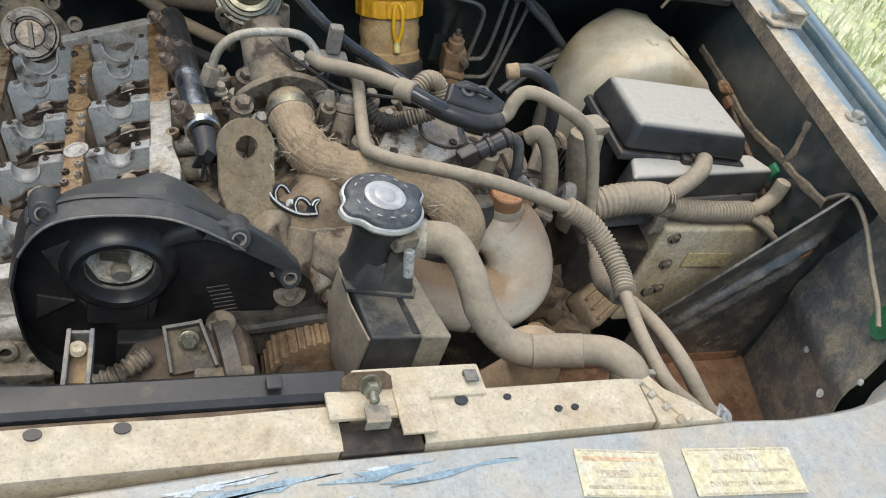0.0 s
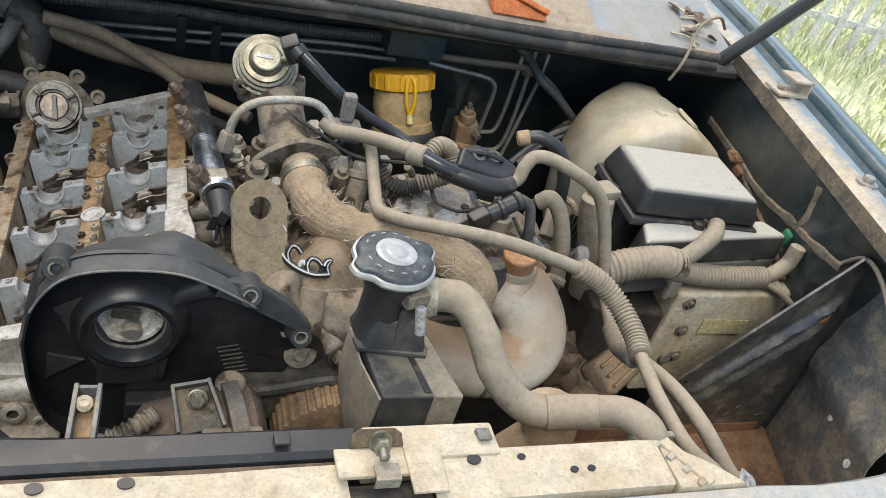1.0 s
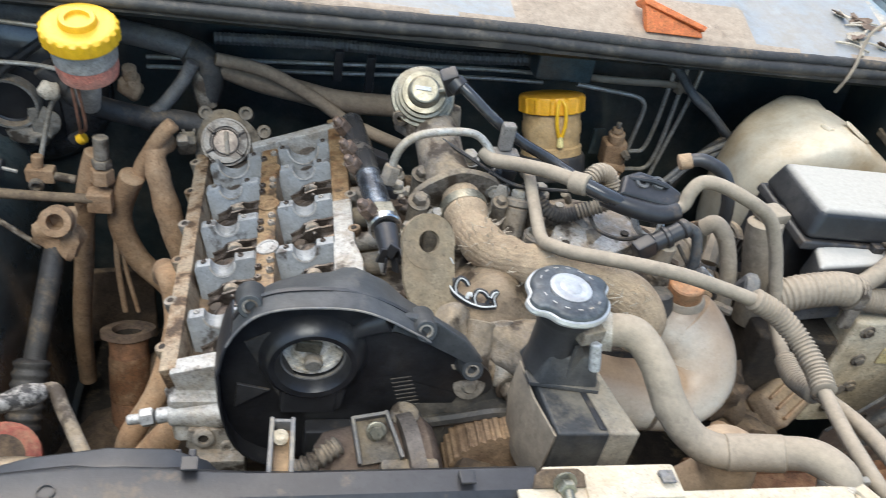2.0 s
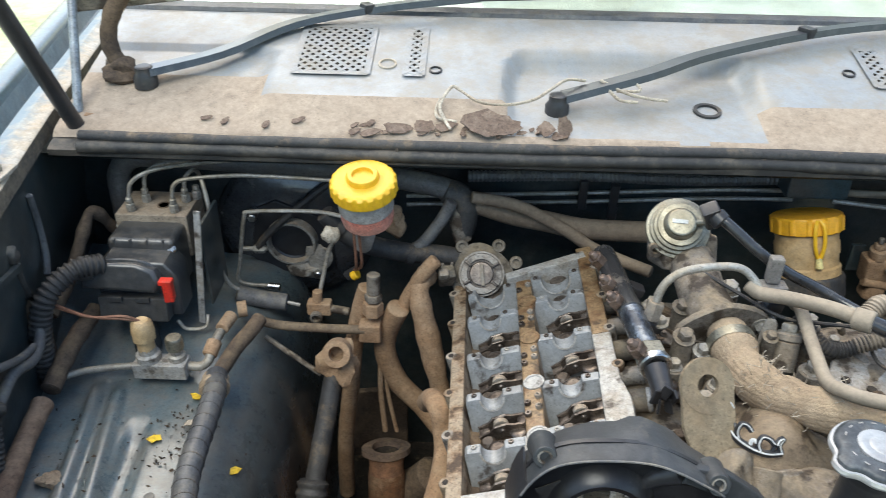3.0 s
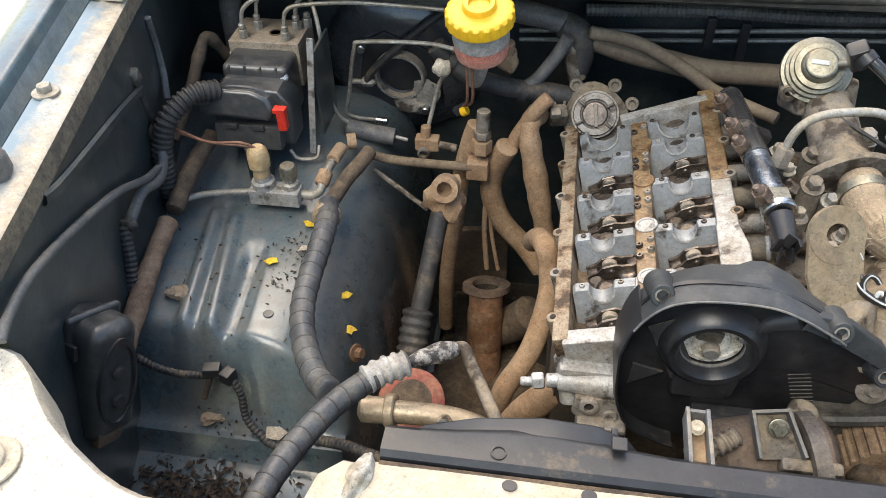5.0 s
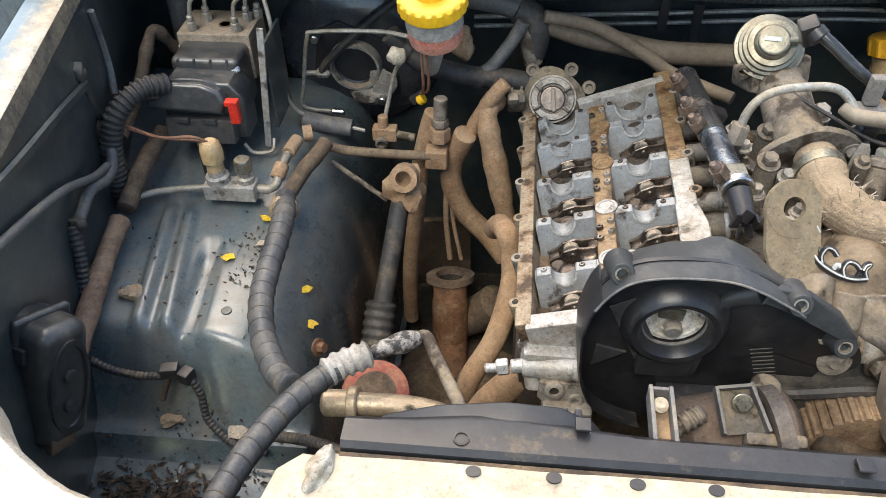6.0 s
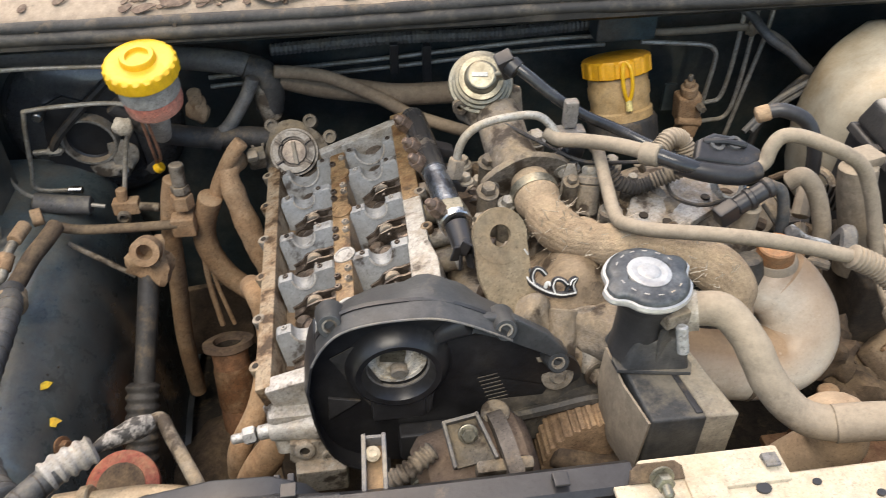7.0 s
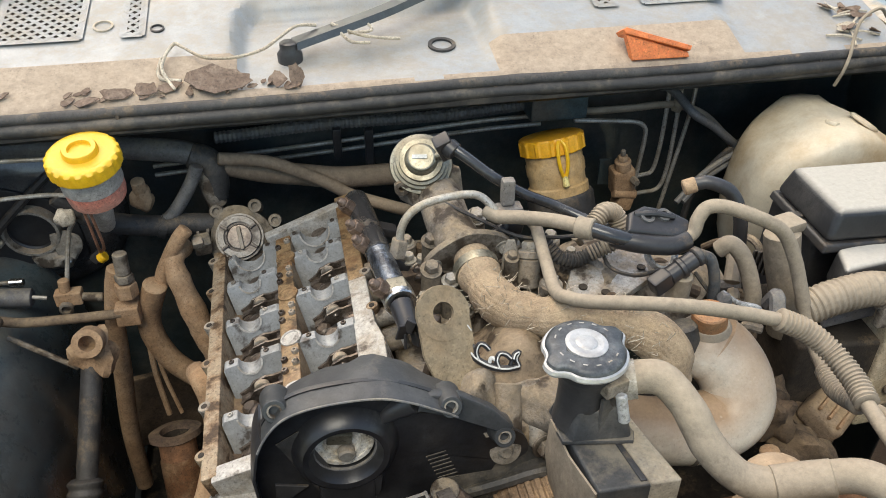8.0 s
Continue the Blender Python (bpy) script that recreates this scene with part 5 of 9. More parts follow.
# ---- timing cover ----
cover = thing("timing_cover", (-0.06, 0.165, 0.84), "black plastic timing belt cover bolted on the engine front", "timing cover")
FACE = pose(0, 0.180, 0, 90, 0, 0)
OUT = [(-0.168, 0.960), (-0.160, 0.998), (-0.143, 1.026), (-0.122, 1.038), (-0.09, 1.042), (-0.058, 1.040), (-0.034, 1.031), (-0.012, 1.018), (0.006, 1.006), (0.030, 0.982), (0.050, 0.964), (0.072, 0.948),
       (0.078, 0.925), (0.062, 0.915), (0.050, 0.918), (0.042, 0.900), (0.028, 0.862), (0.0, 0.838), (-0.05, 0.826), (-0.10, 0.832), (-0.145, 0.856), (-0.163, 0.900)]
OUT = [(p.x, p.y) for p in smooth_path([(x, z, 0) for x, z in OUT] + [(*OUT[0], 0)], 3)][:-1]
HC = (-0.089, 0.968)
RAY = [math.atan2(y - HC[1], x - HC[0]) for x, y in OUT]
part("face", holed(OUT, [(HC[0] + 0.030 * math.cos(a), HC[1] + 0.030 * math.sin(a)) for a in RAY], 0.004, FACE), cover_black, cover, "flat black face")
# rim that runs back over the belt
cover_grey = surface("cover_grey", (0.038, 0.040, 0.041), (0.056, 0.056, 0.056), 0.46, dust=0.12, dust_tint=(0.26, 0.22, 0.17), grainy=0.3, bump=0.15)
rim = lerp_sheet([[(x, 0.177, z - 0.0075), (x, 0.1585, z - 0.0040), (x, 0.1560, z - 0.0015), (x, 0.1585, z), (x, 0.172, z - 0.0005), (x + 0.0005, 0.188, z - 0.004 + 0.005 * math.exp(-((x + 0.052) / 0.032) ** 2) + 0.002 * noise.noise(Vector((x * 40, 0, 2)))), (x + 0.001, 0.212 + 0.004 * noise.noise(Vector((x * 55, 3, 0))), z - 0.015 + 0.012 * math.exp(-((x + 0.052) / 0.032) ** 2) - 0.006 * soft_step(-x, 0.10, 0.14))] for x, z in OUT[3:25]], 0.0018)
part("rim", rim, cover_grey, cover, "raised grey-black rim")
part("rim_edge", tube([(x, 0.1562, z - 0.0015) for x, z in OUT[3:25]], 0.0011, 6, 2), grey_plastic, cover, "worn pale front edge")
part("side_rim", lerp_sheet([[(x, 0.158, z), (x - 0.002, 0.165, z), (x - 0.002, 0.200, z)] for x, z in OUT[57:] + OUT[:5]], 0.002), clean_black, cover)
part("bell", lathe([(0.050, -0.002), (0.046, 0.004), (0.042, 0.013), (0.037, 0.017), (0.032, 0.016), (0.0282, 0.009), (0.0264, 0.0), (0.0264, -0.006)], 40, pose(HC[0], 0.178, HC[1], 90), None, False), cover_black, cover, "round bulge with the opening")
part("arm_web", prism([(-0.028, -0.012), (0.0, -0.015), (0.030, -0.034), (0.052, -0.050), (0.058, -0.040), (0.040, -0.018), (0.012, 0.0), (-0.020, 0.006)], 0.012, pose(0.0, 0.181, 1.013, 78), 0.003), cover_grey, cover, "grey-black web between the lugs")
part("shoulder", tube([(-0.03, 0.176, 1.012), (-0.045, 0.176, 1.004), (-0.055, 0.176, 0.995)], 0.012, 12, ends=0.006), clean_black, cover)
part("opening_edge", washer(0.0262, 0.0276, 0.003, pose(HC[0], 0.1755, HC[1], 90), 36), grey_plastic, cover, "worn bright edge")
hub = part("cam_hub", lathe([(0.036, 0), (0.036, 0.004), (0.027, 0.006), (0.026, 0.009), (0.017, 0.010), (0.016, 0.004), (0.0, 0.003)], 34, pose(HC[0] - 0.002, 0.186, HC[1] + 0.006, 90)), hub_bright, cover, "bright oily hub inside the opening")
part("hub_plate", block((0.022, 0.004, 0.012), (HC[0] - 0.004, 0.1745, HC[1] + 0.012), 0.0015, (0, 8, 0)), zinc_gold, hub, "brassy square washer")
part("hub_stub", merge(rod((HC[0] + 0.001, 0.182, HC[1] - 0.009), (HC[0] + 0.001, 0.172, HC[1] - 0.010), 0.008), rod((HC[0] + 0.001, 0.190, HC[1] - 0.018), (HC[0] + 0.001, 0.176, HC[1] - 0.018), 0.006)), alloy_dusty, hub, "grey stub")
part("hub_edge", washer(0.0225, 0.026, 0.004, pose(HC[0] - 0.001, 0.1790, HC[1] + 0.004, 90), 30), hub_bright, hub, "worn bright rim")
part("under_pad", prism([(-0.022, 0.024), (-0.019, -0.006), (-0.016, -0.010), (0.016, -0.010), (0.019, -0.006), (0.022, 0.024)], 0.010, pose(HC[0] + 0.010, 0.178, 0.916, 90), 0.003), clean_black, cover, "black pad under the opening")
part("scuff", lerp_sheet([[(-0.146 + 0.010 * k + a * 0.020, 0.1742, 0.985 - 0.022 * k + 0.012 * a) for a in (0, 0.5, 1)] for k in range(4)], 0.0006), dusty_plastic, cover, "dusty scuffed patch")
for x, y, z in ((-0.142, 0.174, 1.028), (0.001, 0.168, 1.010), (0.049, 0.166, 0.965)):
    m_ = pose(x, y, z, 66)
    part("lug", lathe([(0.0130, -0.020), (0.0108, -0.004), (0.0100, 0.008), (0.0090, 0.0095), (0.0064, 0.0095), (0.0064, 0.004)], 24, m_), cover_grey, cover, "bolt lug")
    part("sleeve", lathe([(0.0062, -0.010), (0.0062, 0.0085), (0.0046, 0.0088), (0.0044, -0.004)], 18, m_), alloy_dusty, cover, "steel sleeve")
    part("sleeve_hole", lathe([(0.0048, 0), (0.0048, 0.002)], 14, m_), dark_under, cover)
part("washer_disc", lathe([(0.015, 0), (0.015, 0.003), (0.008, 0.004), (0.005, 0.008), (0.004, 0.008)], 24, pose(0.056, 0.178, 0.930, 75)), alloy_dusty, cover, "steel washer")
for k in range(10):
    part("grip_rib", block((0.019, 0.004, 0.0018), (-0.009 + 0.0018 * k, 0.1775, 0.940 - 0.0052 * k), 0.0004, (0, -12, 0)), dusty_plastic, cover)
part("triangle_gusset", prism([(0, 0), (0.030, 0.022), (0.002, 0.030)], 0.003, pose(-0.154, 0.176, 0.905, 90), 0.0006), black_plastic, cover)
part("lower_box", block((0.06, 0.018, 0.036), (-0.062, 0.168, 0.868), 0.004), clean_black, cover)
part("lower_pad", block((0.05, 0.012, 0.03), (-0.09, 0.172, 0.918), 0.004), clean_black, cover)
part("plug", rod((-0.020, 0.16, 0.888), (-0.022, 0.125, 0.892), 0.007), mud, cover, "dusty plug")
part("plug", rod((-0.075, 0.15, 0.845), (-0.075, 0.128, 0.850), 0.010), zinc_gold, cover, "brassy bolt end")

# ---- fuel rail and injectors ----
copper_nut = surface("copper_nut", (0.22, 0.155, 0.115), (0.12, 0.082, 0.060), 0.4, metal=0.5, coarse=60)
rail = thing("fuel_rail", (-0.03, 0.40, 0.98), "black fuel rail with flaking silver tube along the head", "fuel rail")
RA, RB, RC = Vector((-0.036, 0.560, 0.982)), Vector((-0.025, 0.420, 0.994)), Vector((-0.015, 0.330, 0.993))
part("rear_tube", tube([RA, RA.lerp(RB, 0.5), RB], 0.0150, 14), hose_gloss, rail)
part("flaked_tube", tube([RB, RB.lerp(RC, 0.5), RB.lerp(RC, 0.75)], 0.0140, 14), surface("flaked_chrome", (0.16, 0.18, 0.205), (0.04, 0.045, 0.055), 0.22, metal=0.7, coarse=40, bump=0.15, spread=(0.42, 0.58)), rail, "silver tube with flaking coat")
part("hex_nut", lathe([(0.016, 0), (0.018, 0.003), (0.018, 0.017), (0.016, 0.020)], 6, axis_pose(RB.lerp(RC, 0.70), RC)), zinc_gold, rail, "brassy hexagon nut")
part("collar", rod(RB.lerp(RC, 0.9), RC, 0.0175), bright_steel, rail)
part("socket", rod(RC, RC + Vector((0.003, -0.032, -0.008)), 0.0125, 0.0105), clean_black, rail, "black sensor socket")
for k, y in enumerate((0.525, 0.470, 0.435, 0.345)):
    c = RA.lerp(RC, (0.560 - y) / 0.230)
    nut = part("pipe_nut", rod(c + Vector((-0.008, 0.0, 0.004)), c + Vector((-0.022, -0.004, 0.020)), 0.0095, seg=6), copper_nut, rail, "coppery pipe nut")
    part("nut_tip", rod(c + Vector((-0.021, -0.004, 0.019)), c + Vector((-0.027, -0.005, 0.026)), 0.006, 0.0045), copper_nut, nut)
part("mount_foot", block((0.034, 0.016, 0.012), (-0.008, 0.415, 0.985), 0.003, (0, 20, 0)), clean_black, rail)
part("mount_foot", block((0.036, 0.018, 0.012), (-0.012, 0.500, 0.975), 0.003, (0, 20, 0)), clean_black, rail)
part("mount_bolt", hexbolt((0.006, 0.416, 0.985), (0.1, 0, 1), 0.007, 0.007, 0.010), steel_pipe, rail, "dusty bolt")
part("torn_socket", merge(*[block((0.003, 0.010, 0.016), (-0.012 + 0.009 * math.cos(a), 0.294, 0.983 + 0.009 * math.sin(a)), 0.001, (20, 0, 40 * a)) for a in (0.3, 1.6, 2.8, 4.2, 5.3)]), clean_black, rail)
for k, y in enumerate((0.275, 0.345, 0.385, 0.430, 0.475, 0.520, 0.555)):
    inj = thing("injector", (-0.035, y, 0.94), "stubby dusty steel injector union at the head side", "injector", "injectors")
    q = 0.0125 if k % 2 else 0.0105
    part("stub", rod((-0.044, y, 0.930), (-0.010, y - 0.004, 0.940), q), alloy_dusty if k % 2 == 0 else casting_dark, inj)
    part("ring", rod((-0.014, y - 0.0035, 0.9388), (-0.009, y - 0.004, 0.9402), q + 0.0010), alloy_pale if k % 2 else steel_pipe, inj)

# ---- left side of the bay ----
HUMP = [(-0.80, 0.845), (-0.70, 0.838), (-0.58, 0.835), (-0.53, 0.831), (-0.50, 0.820), (-0.475, 0.799), (-0.455, 0.768), (-0.438, 0.715), (-0.425, 0.62), (-0.41, 0.45)]
HUMP = [(p.x, p.y) for p in smooth_path([(x, z, 0) for x, z in HUMP], 6)]


def hump_profile(x):
    for (a, za), (b, zb) in zip(HUMP, HUMP[1:]):
        if x <= b:
            return za + (zb - za) * (x - a) / (b - a)
    return 0.45


def ease(u):
    u = max(0.0, min(1.0, u))
    return u * u * (3 - 2 * u)


def hump_z(x, y):
    """The wheel arch apron: a ribbed top that rounds over to a sloping front, and a stepped shelf before it."""
    top = hump_profile(x) + 0.03 * ease((y - 0.42) / 0.15)
    shelf = min(top, 0.735 - 0.026 * ease((0.172 - y) / 0.016) - 0.02 * ease((0.15 - y) / 0.1))
    h = (y - 0.186 + 0.010 * ease((x + 0.60) / 0.1)) / 0.062
    h = 0.7 * ease(h) + 0.3 * max(0.0, min(1.0, h))
    z = shelf + h * (top - shelf)
    along = ease((y - 0.222) / 0.03) * ease((0.45 - y) / 0.03)
    for c, lean, w in ((-0.636, 0.16, 0.0085), (-0.604, 0.19, 0.0085)):
        d = (x - c + lean * (y - 0.25)) / w
        z += 0.009 * math.exp(-d ** 4) * along
    d = (x + 0.580 + 0.10 * (y - 0.25)) / 0.013
    z -= 0.009 * math.exp(-d ** 4) * ease((y - 0.225) / 0.03) * ease((0.40 - y) / 0.06)
    return z


gx = [-0.80 + 0.40 * i / 130 for i in range(131)]
gy = [0.02 + 0.70 * j / 140 for j in range(141)]


def hump_sheet(keep):
    bm = bmesh.new()
    vs = {}
    for i, j in [(i, j) for i in range(130) for j in range(140)]:
        if keep(gx[i], gy[j]):
            quad = []
            for a, b in ((i, j), (i + 1, j), (i + 1, j + 1), (i, j + 1)):
                if (a, b) not in vs:
                    vs[a, b] = bm.verts.new((gx[a], gy[b], hump_z(gx[a], gy[b])))
                quad.append(vs[a, b])
            bm.faces.new(quad)
    return bm


def blackened(material, x0, x1):
    """Mixes a painted sheet towards black beyond x0 along a ragged line, full at x1."""
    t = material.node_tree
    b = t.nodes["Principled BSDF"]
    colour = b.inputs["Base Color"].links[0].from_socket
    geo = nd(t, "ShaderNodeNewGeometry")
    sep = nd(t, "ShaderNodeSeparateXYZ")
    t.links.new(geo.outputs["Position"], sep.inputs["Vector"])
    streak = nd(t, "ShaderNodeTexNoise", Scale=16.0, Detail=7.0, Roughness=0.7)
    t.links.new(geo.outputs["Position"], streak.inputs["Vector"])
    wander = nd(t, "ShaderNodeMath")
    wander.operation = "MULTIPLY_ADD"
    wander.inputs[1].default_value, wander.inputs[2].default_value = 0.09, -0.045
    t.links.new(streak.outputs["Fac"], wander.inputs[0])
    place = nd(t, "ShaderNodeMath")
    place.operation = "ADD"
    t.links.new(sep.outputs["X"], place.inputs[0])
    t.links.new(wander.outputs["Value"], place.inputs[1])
    dark_part = nd(t, "ShaderNodeMapRange")
    dark_part.inputs["From Min"].default_value, dark_part.inputs["From Max"].default_value = x0, x1
    dark_part.inputs["To Max"].default_value = 0.85
    t.links.new(place.outputs["Value"], dark_part.inputs["Value"])
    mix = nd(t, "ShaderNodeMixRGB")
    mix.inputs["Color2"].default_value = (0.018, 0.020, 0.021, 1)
    t.links.new(dark_part.outputs["Result"], mix.inputs["Fac"])
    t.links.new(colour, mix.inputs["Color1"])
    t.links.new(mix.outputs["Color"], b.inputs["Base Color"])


blackened(apron_teal, -0.50, -0.435)
part("apron_hump", hump_sheet(lambda x, y: True), apron_teal, body, "dark teal ribbed wheel arch apron, blacker towards the inside")
part("shelf_rib", block((0.006, 0.040, 0.006), (-0.585, 0.148, 0.708), 0.002, (0, 0, 6)), apron_teal, body)
part("apron_bolt", merge(hexbolt((-0.447, 0.275, 0.780), (0.8, -0.3, 0.3), 0.007, 0.008, 0.011)), rust, body, "rusty bolt")
part("apron_plug", lathe([(0.006, 0), (0.006, 0.001), (0.005, 0.0015)], 16, pose(-0.545, 0.275, hump_z(-0.545, 0.275))), teal_dark, body, "round body plug")
# debris on the apron and the shelf
rng = random.Random(11)
for x, y, mt in ((-0.567, 0.355, yellow_leaf), (-0.475, 0.345, yellow_leaf), (-0.462, 0.305, yellow_leaf), (-0.54, 0.43, yellow_leaf), (-0.715, 0.155, yellow_leaf)):
    out = [(0.009 * math.cos(a) * rng.uniform(0.6, 1.2), 0.006 * math.sin(a) * rng.uniform(0.6, 1.2)) for a in [2 * math.pi * i / 9 for i in range(9)]]
    single("fallen_leaf", prism(out, 0.001, pose(x, y, hump_z(x, y) + 0.0035, rng.uniform(-15, 15), rng.uniform(-15, 15), rng.uniform(0, 180)), 0), mt, "small yellow fallen leaf on the apron", "leaf", "yellow leaves")
single("mud_clod", lump((0.030, 0.020, 0.014), (-0.655, 0.285, hump_z(-0.655, 0.285) + 0.006), 3, 0.6), stone, "brown clod of dried mud on the apron", "mud clod")
single("bark_chip", lump((0.026, 0.018, 0.008), (-0.600, 0.190, hump_z(-0.600, 0.190) + 0.003), 6, 0.7, (0, 0, 30)), stone, "grey-brown chip lying on the shelf", "chip")
single("dry_leaf", prism([(-0.014, -0.004), (0.0, -0.010), (0.012, -0.003), (0.014, 0.008), (0.002, 0.006), (-0.010, 0.009)], 0.0012, pose(-0.520, 0.180, hump_z(-0.520, 0.180) + 0.005, 18, 10, 30), 0), twine, "pale dry leaf lying on the shelf", "leaf")
single("white_scrap", prism([(-0.012, -0.003), (0.004, -0.004), (0.012, 0.002), (-0.006, 0.005)], 0.001, pose(-0.530, 0.385, hump_z(-0.53, 0.385) + 0.006, 5, 5, 25), 0), twine, "scrap of white paper on the apron", "scrap")
verts, faces = [], []
for k in range(760):
    a = rng.random()
    x, y = rng.gauss(-0.595, 0.045), rng.gauss(0.112, 0.016)
    if k > 460:
        x, y = rng.gauss(-0.60, 0.07), rng.gauss(0.36, 0.07)
    if k > 560:
        x, y = rng.uniform(-0.66, -0.46), rng.uniform(0.13, 0.20)
    if k > 680:
        x, y = rng.gauss(-0.545, 0.012), rng.gauss(0.37, 0.035)
    x, y = max(-0.70, min(-0.47, x)), max(0.06, min(0.47, y))
    z = hump_z(x, y) + rng.uniform(0.001, 0.006 if k < 460 else 0.002)
    s, t = rng.uniform(0.002, 0.008) * (1 if k < 460 else 0.45), rng.uniform(0, 6.28)
    c, d = math.cos(t) * s, math.sin(t) * s
    i = len(verts)
    verts += [(x - c, y - d, z), (x + d * 0.4, y - c * 0.4, z + 0.002), (x + c, y + d, z + rng.uniform(-0.001, 0.004)), (x - d * 0.4, y + c * 0.4, z)]
    faces += [(i, i + 1, i + 2, i + 3)]
me = bpy.data.meshes.new("leaf_litter")
me.from_pydata(verts, [], faces)
me.materials.append(surface("litter", (0.025, 0.017, 0.012), (0.10, 0.065, 0.04), 0.9, coarse=120, bump=0))
tagged(new("leaf_litter", me), "dark crumbled leaf litter scattered on the apron", "leaf litter", kind="stuff")
single("bark_piece", lump((0.030, 0.022, 0.014), (-0.632, 0.137, 0.700), 8, 0.7), dead_leaf, "brown piece of bark in the leaf litter", "bark")

# black relay box at the front corner
relay_grey = surface("relay_grey", (0.028, 0.030, 0.031), (0.05, 0.050, 0.048), 0.30, dust=0.25, dust_tint=(0.22, 0.19, 0.15), bump=0.08, grainy=0.3, coat=0.2)
fb = thing("relay_box", (-0.625, 0.12, 0.72), "black plastic relay box standing at the front corner", "relay box")
up_ = (Vector((-0.640, 0.150, 0.935)) - Vector((-0.662, 0.095, 0.80))).normalized()
ac_ = (Vector((0.94, -0.34, 0)) - up_ * up_.dot(Vector((0.94, -0.34, 0)))).normalized()
BM = Matrix((ac_, up_.cross(ac_), up_)).transposed().to_4x4()
BM.translation = (-0.667, 0.132, 0.886)
part("body", moved(block((0.070, 0.056, 0.128), (-0.004, 0, 0), 0.014, segs=5, taper=0.96), BM), relay_grey, fb)
part("lid_rim", moved(block((0.010, 0.063, 0.136), (-0.006, 0, 0), 0.0045, segs=3), BM), relay_grey, fb, "rounded lid rim")
part("recess", moved(lathe([(0.024, -0.004), (0.024, 0.0012), (0.021, 0.0016), (0.020, -0.002), (0.0, -0.002)], 32, pose(0.031, 0, 0, 0, 90, 0) @ Matrix.Diagonal((2.1, 0.95, 1, 1))), BM), clean_black, fb, "dark oval recess")
for z in (-0.034, 0.036):
    part("clip", moved(block((0.026, 0.005, 0.016), (-0.004, -0.0305, z), 0.0015), BM), clean_black, fb)
for z in (-0.02, 0.012):
    part("plug", moved(lathe([(0.007, 0), (0.007, 0.004), (0.005, 0.005)], 16, pose(0.030, 0, z, 0, 90, 0)), BM), rubber, fb)
part("connector", moved(block((0.012, 0.03, 0.022), (0.024, -0.006, -0.058), 0.003), BM), mud_dark, fb)

# hydraulic control unit
unit_black = surface("unit_black", (0.046, 0.048, 0.050), (0.070, 0.070, 0.070), 0.28, dust=0.22, dust_tint=(0.24, 0.2, 0.15), bump=0.1, grainy=0.3, coat=0.35)
ab = thing("brake_control_unit", (-0.625, 0.57, 0.86), "anti-lock brake unit with a dusty metal block and black cover", "brake unit")
part("valve_block", block((0.096, 0.068, 0.062), (-0.627, 0.628, 0.969), 0.002), surface("block_metal", (0.40, 0.33, 0.25), (0.30, 0.23, 0.16), 0.55, metal=0.3, dust=0.45, dust_tint=(0.36, 0.27, 0.19)), ab, "dusty tan metal block")
part("port_hole", lathe([(0.009, 0), (0.009, 0.0008), (0.007, 0.001), (0.007, -0.002)], 18, pose(-0.618, 0.622, 1.000)), mud_dark, ab)
part("pump_body", block((0.088, 0.055, 0.080), (-0.627, 0.575, 0.950), 0.008, segs=3), unit_black, ab, "black pump body")
part("cover", prism([(-0.050, -0.045), (0.052, -0.045), (0.054, 0.015), (0.040, 0.034), (-0.036, 0.036), (-0.052, 0.020)], 0.045, pose(-0.627, 0.560, 0.942, 90, 0, 0), 0.004, 3), unit_black, ab, "black plastic cover")
part("cap_bulge", prism([(-0.058, -0.014), (0.034, -0.018), (0.042, -0.004), (0.034, 0.012), (0.012, 0.020), (-0.040, 0.020), (-0.058, 0.012)], 0.024, pose(-0.630, 0.520, 0.957, 74, 0, 0), 0.006, 4), unit_black, ab, "sloping black plug cover")
part("ridge", tube([(-0.672, 0.519, 0.964), (-0.655, 0.514, 0.979), (-0.615, 0.514, 0.979), (-0.592, 0.518, 0.962)], 0.003, 8), unit_black, ab)
part("loom_collar", rod((-0.672, 0.508, 0.972), (-0.688, 0.503, 0.974), 0.0155), unit_black, ab)
part("label_dots", block((0.030, 0.002, 0.004), (-0.612, 0.4975, 0.903), 0.0004), fluid_grey, ab)
part("lower_plug", block((0.088, 0.020, 0.034), (-0.630, 0.508, 0.915), 0.003, (-8, 0, 0)), unit_black, ab)
for x in (-0.650, -0.615):
    part("latch", block((0.018, 0.005, 0.007), (x, 0.499, 0.932), 0.001), unit_black, ab)
part("red_lock", merge(block((0.012, 0.014, 0.026), (-0.577, 0.494, 0.950), 0.002, (0, 0, 10)), block((0.016, 0.012, 0.006), (-0.578, 0.493, 0.965), 0.001)), red_plastic, ab, "red connector lock tab")
for k in range(4):
    part("cover_rib", block((0.003, 0.012, 0.010), (-0.660 + 0.021 * k, 0.553, 0.984), 0.0008), unit_black, ab)
part("screw", lathe([(0.006, 0), (0.006, 0.003), (0.004, 0.005)], 14, pose(-0.588, 0.552, 0.975, 60)), bright_steel, ab)
part("bracket_strip", block((0.0085, 0.003, 0.172), (-0.551, 0.538, 0.955), 0.001, (0, 6, 0)), alloy_pale, ab, "worn steel bracket strip")
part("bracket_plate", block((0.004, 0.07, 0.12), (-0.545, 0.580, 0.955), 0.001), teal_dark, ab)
part("wire_bail", tube([(-0.585, 0.520, 0.885), (-0.575, 0.520, 0.872), (-0.552, 0.525, 0.872), (-0.549, 0.535, 0.885)], 0.0025, 6), steel_pipe, ab)
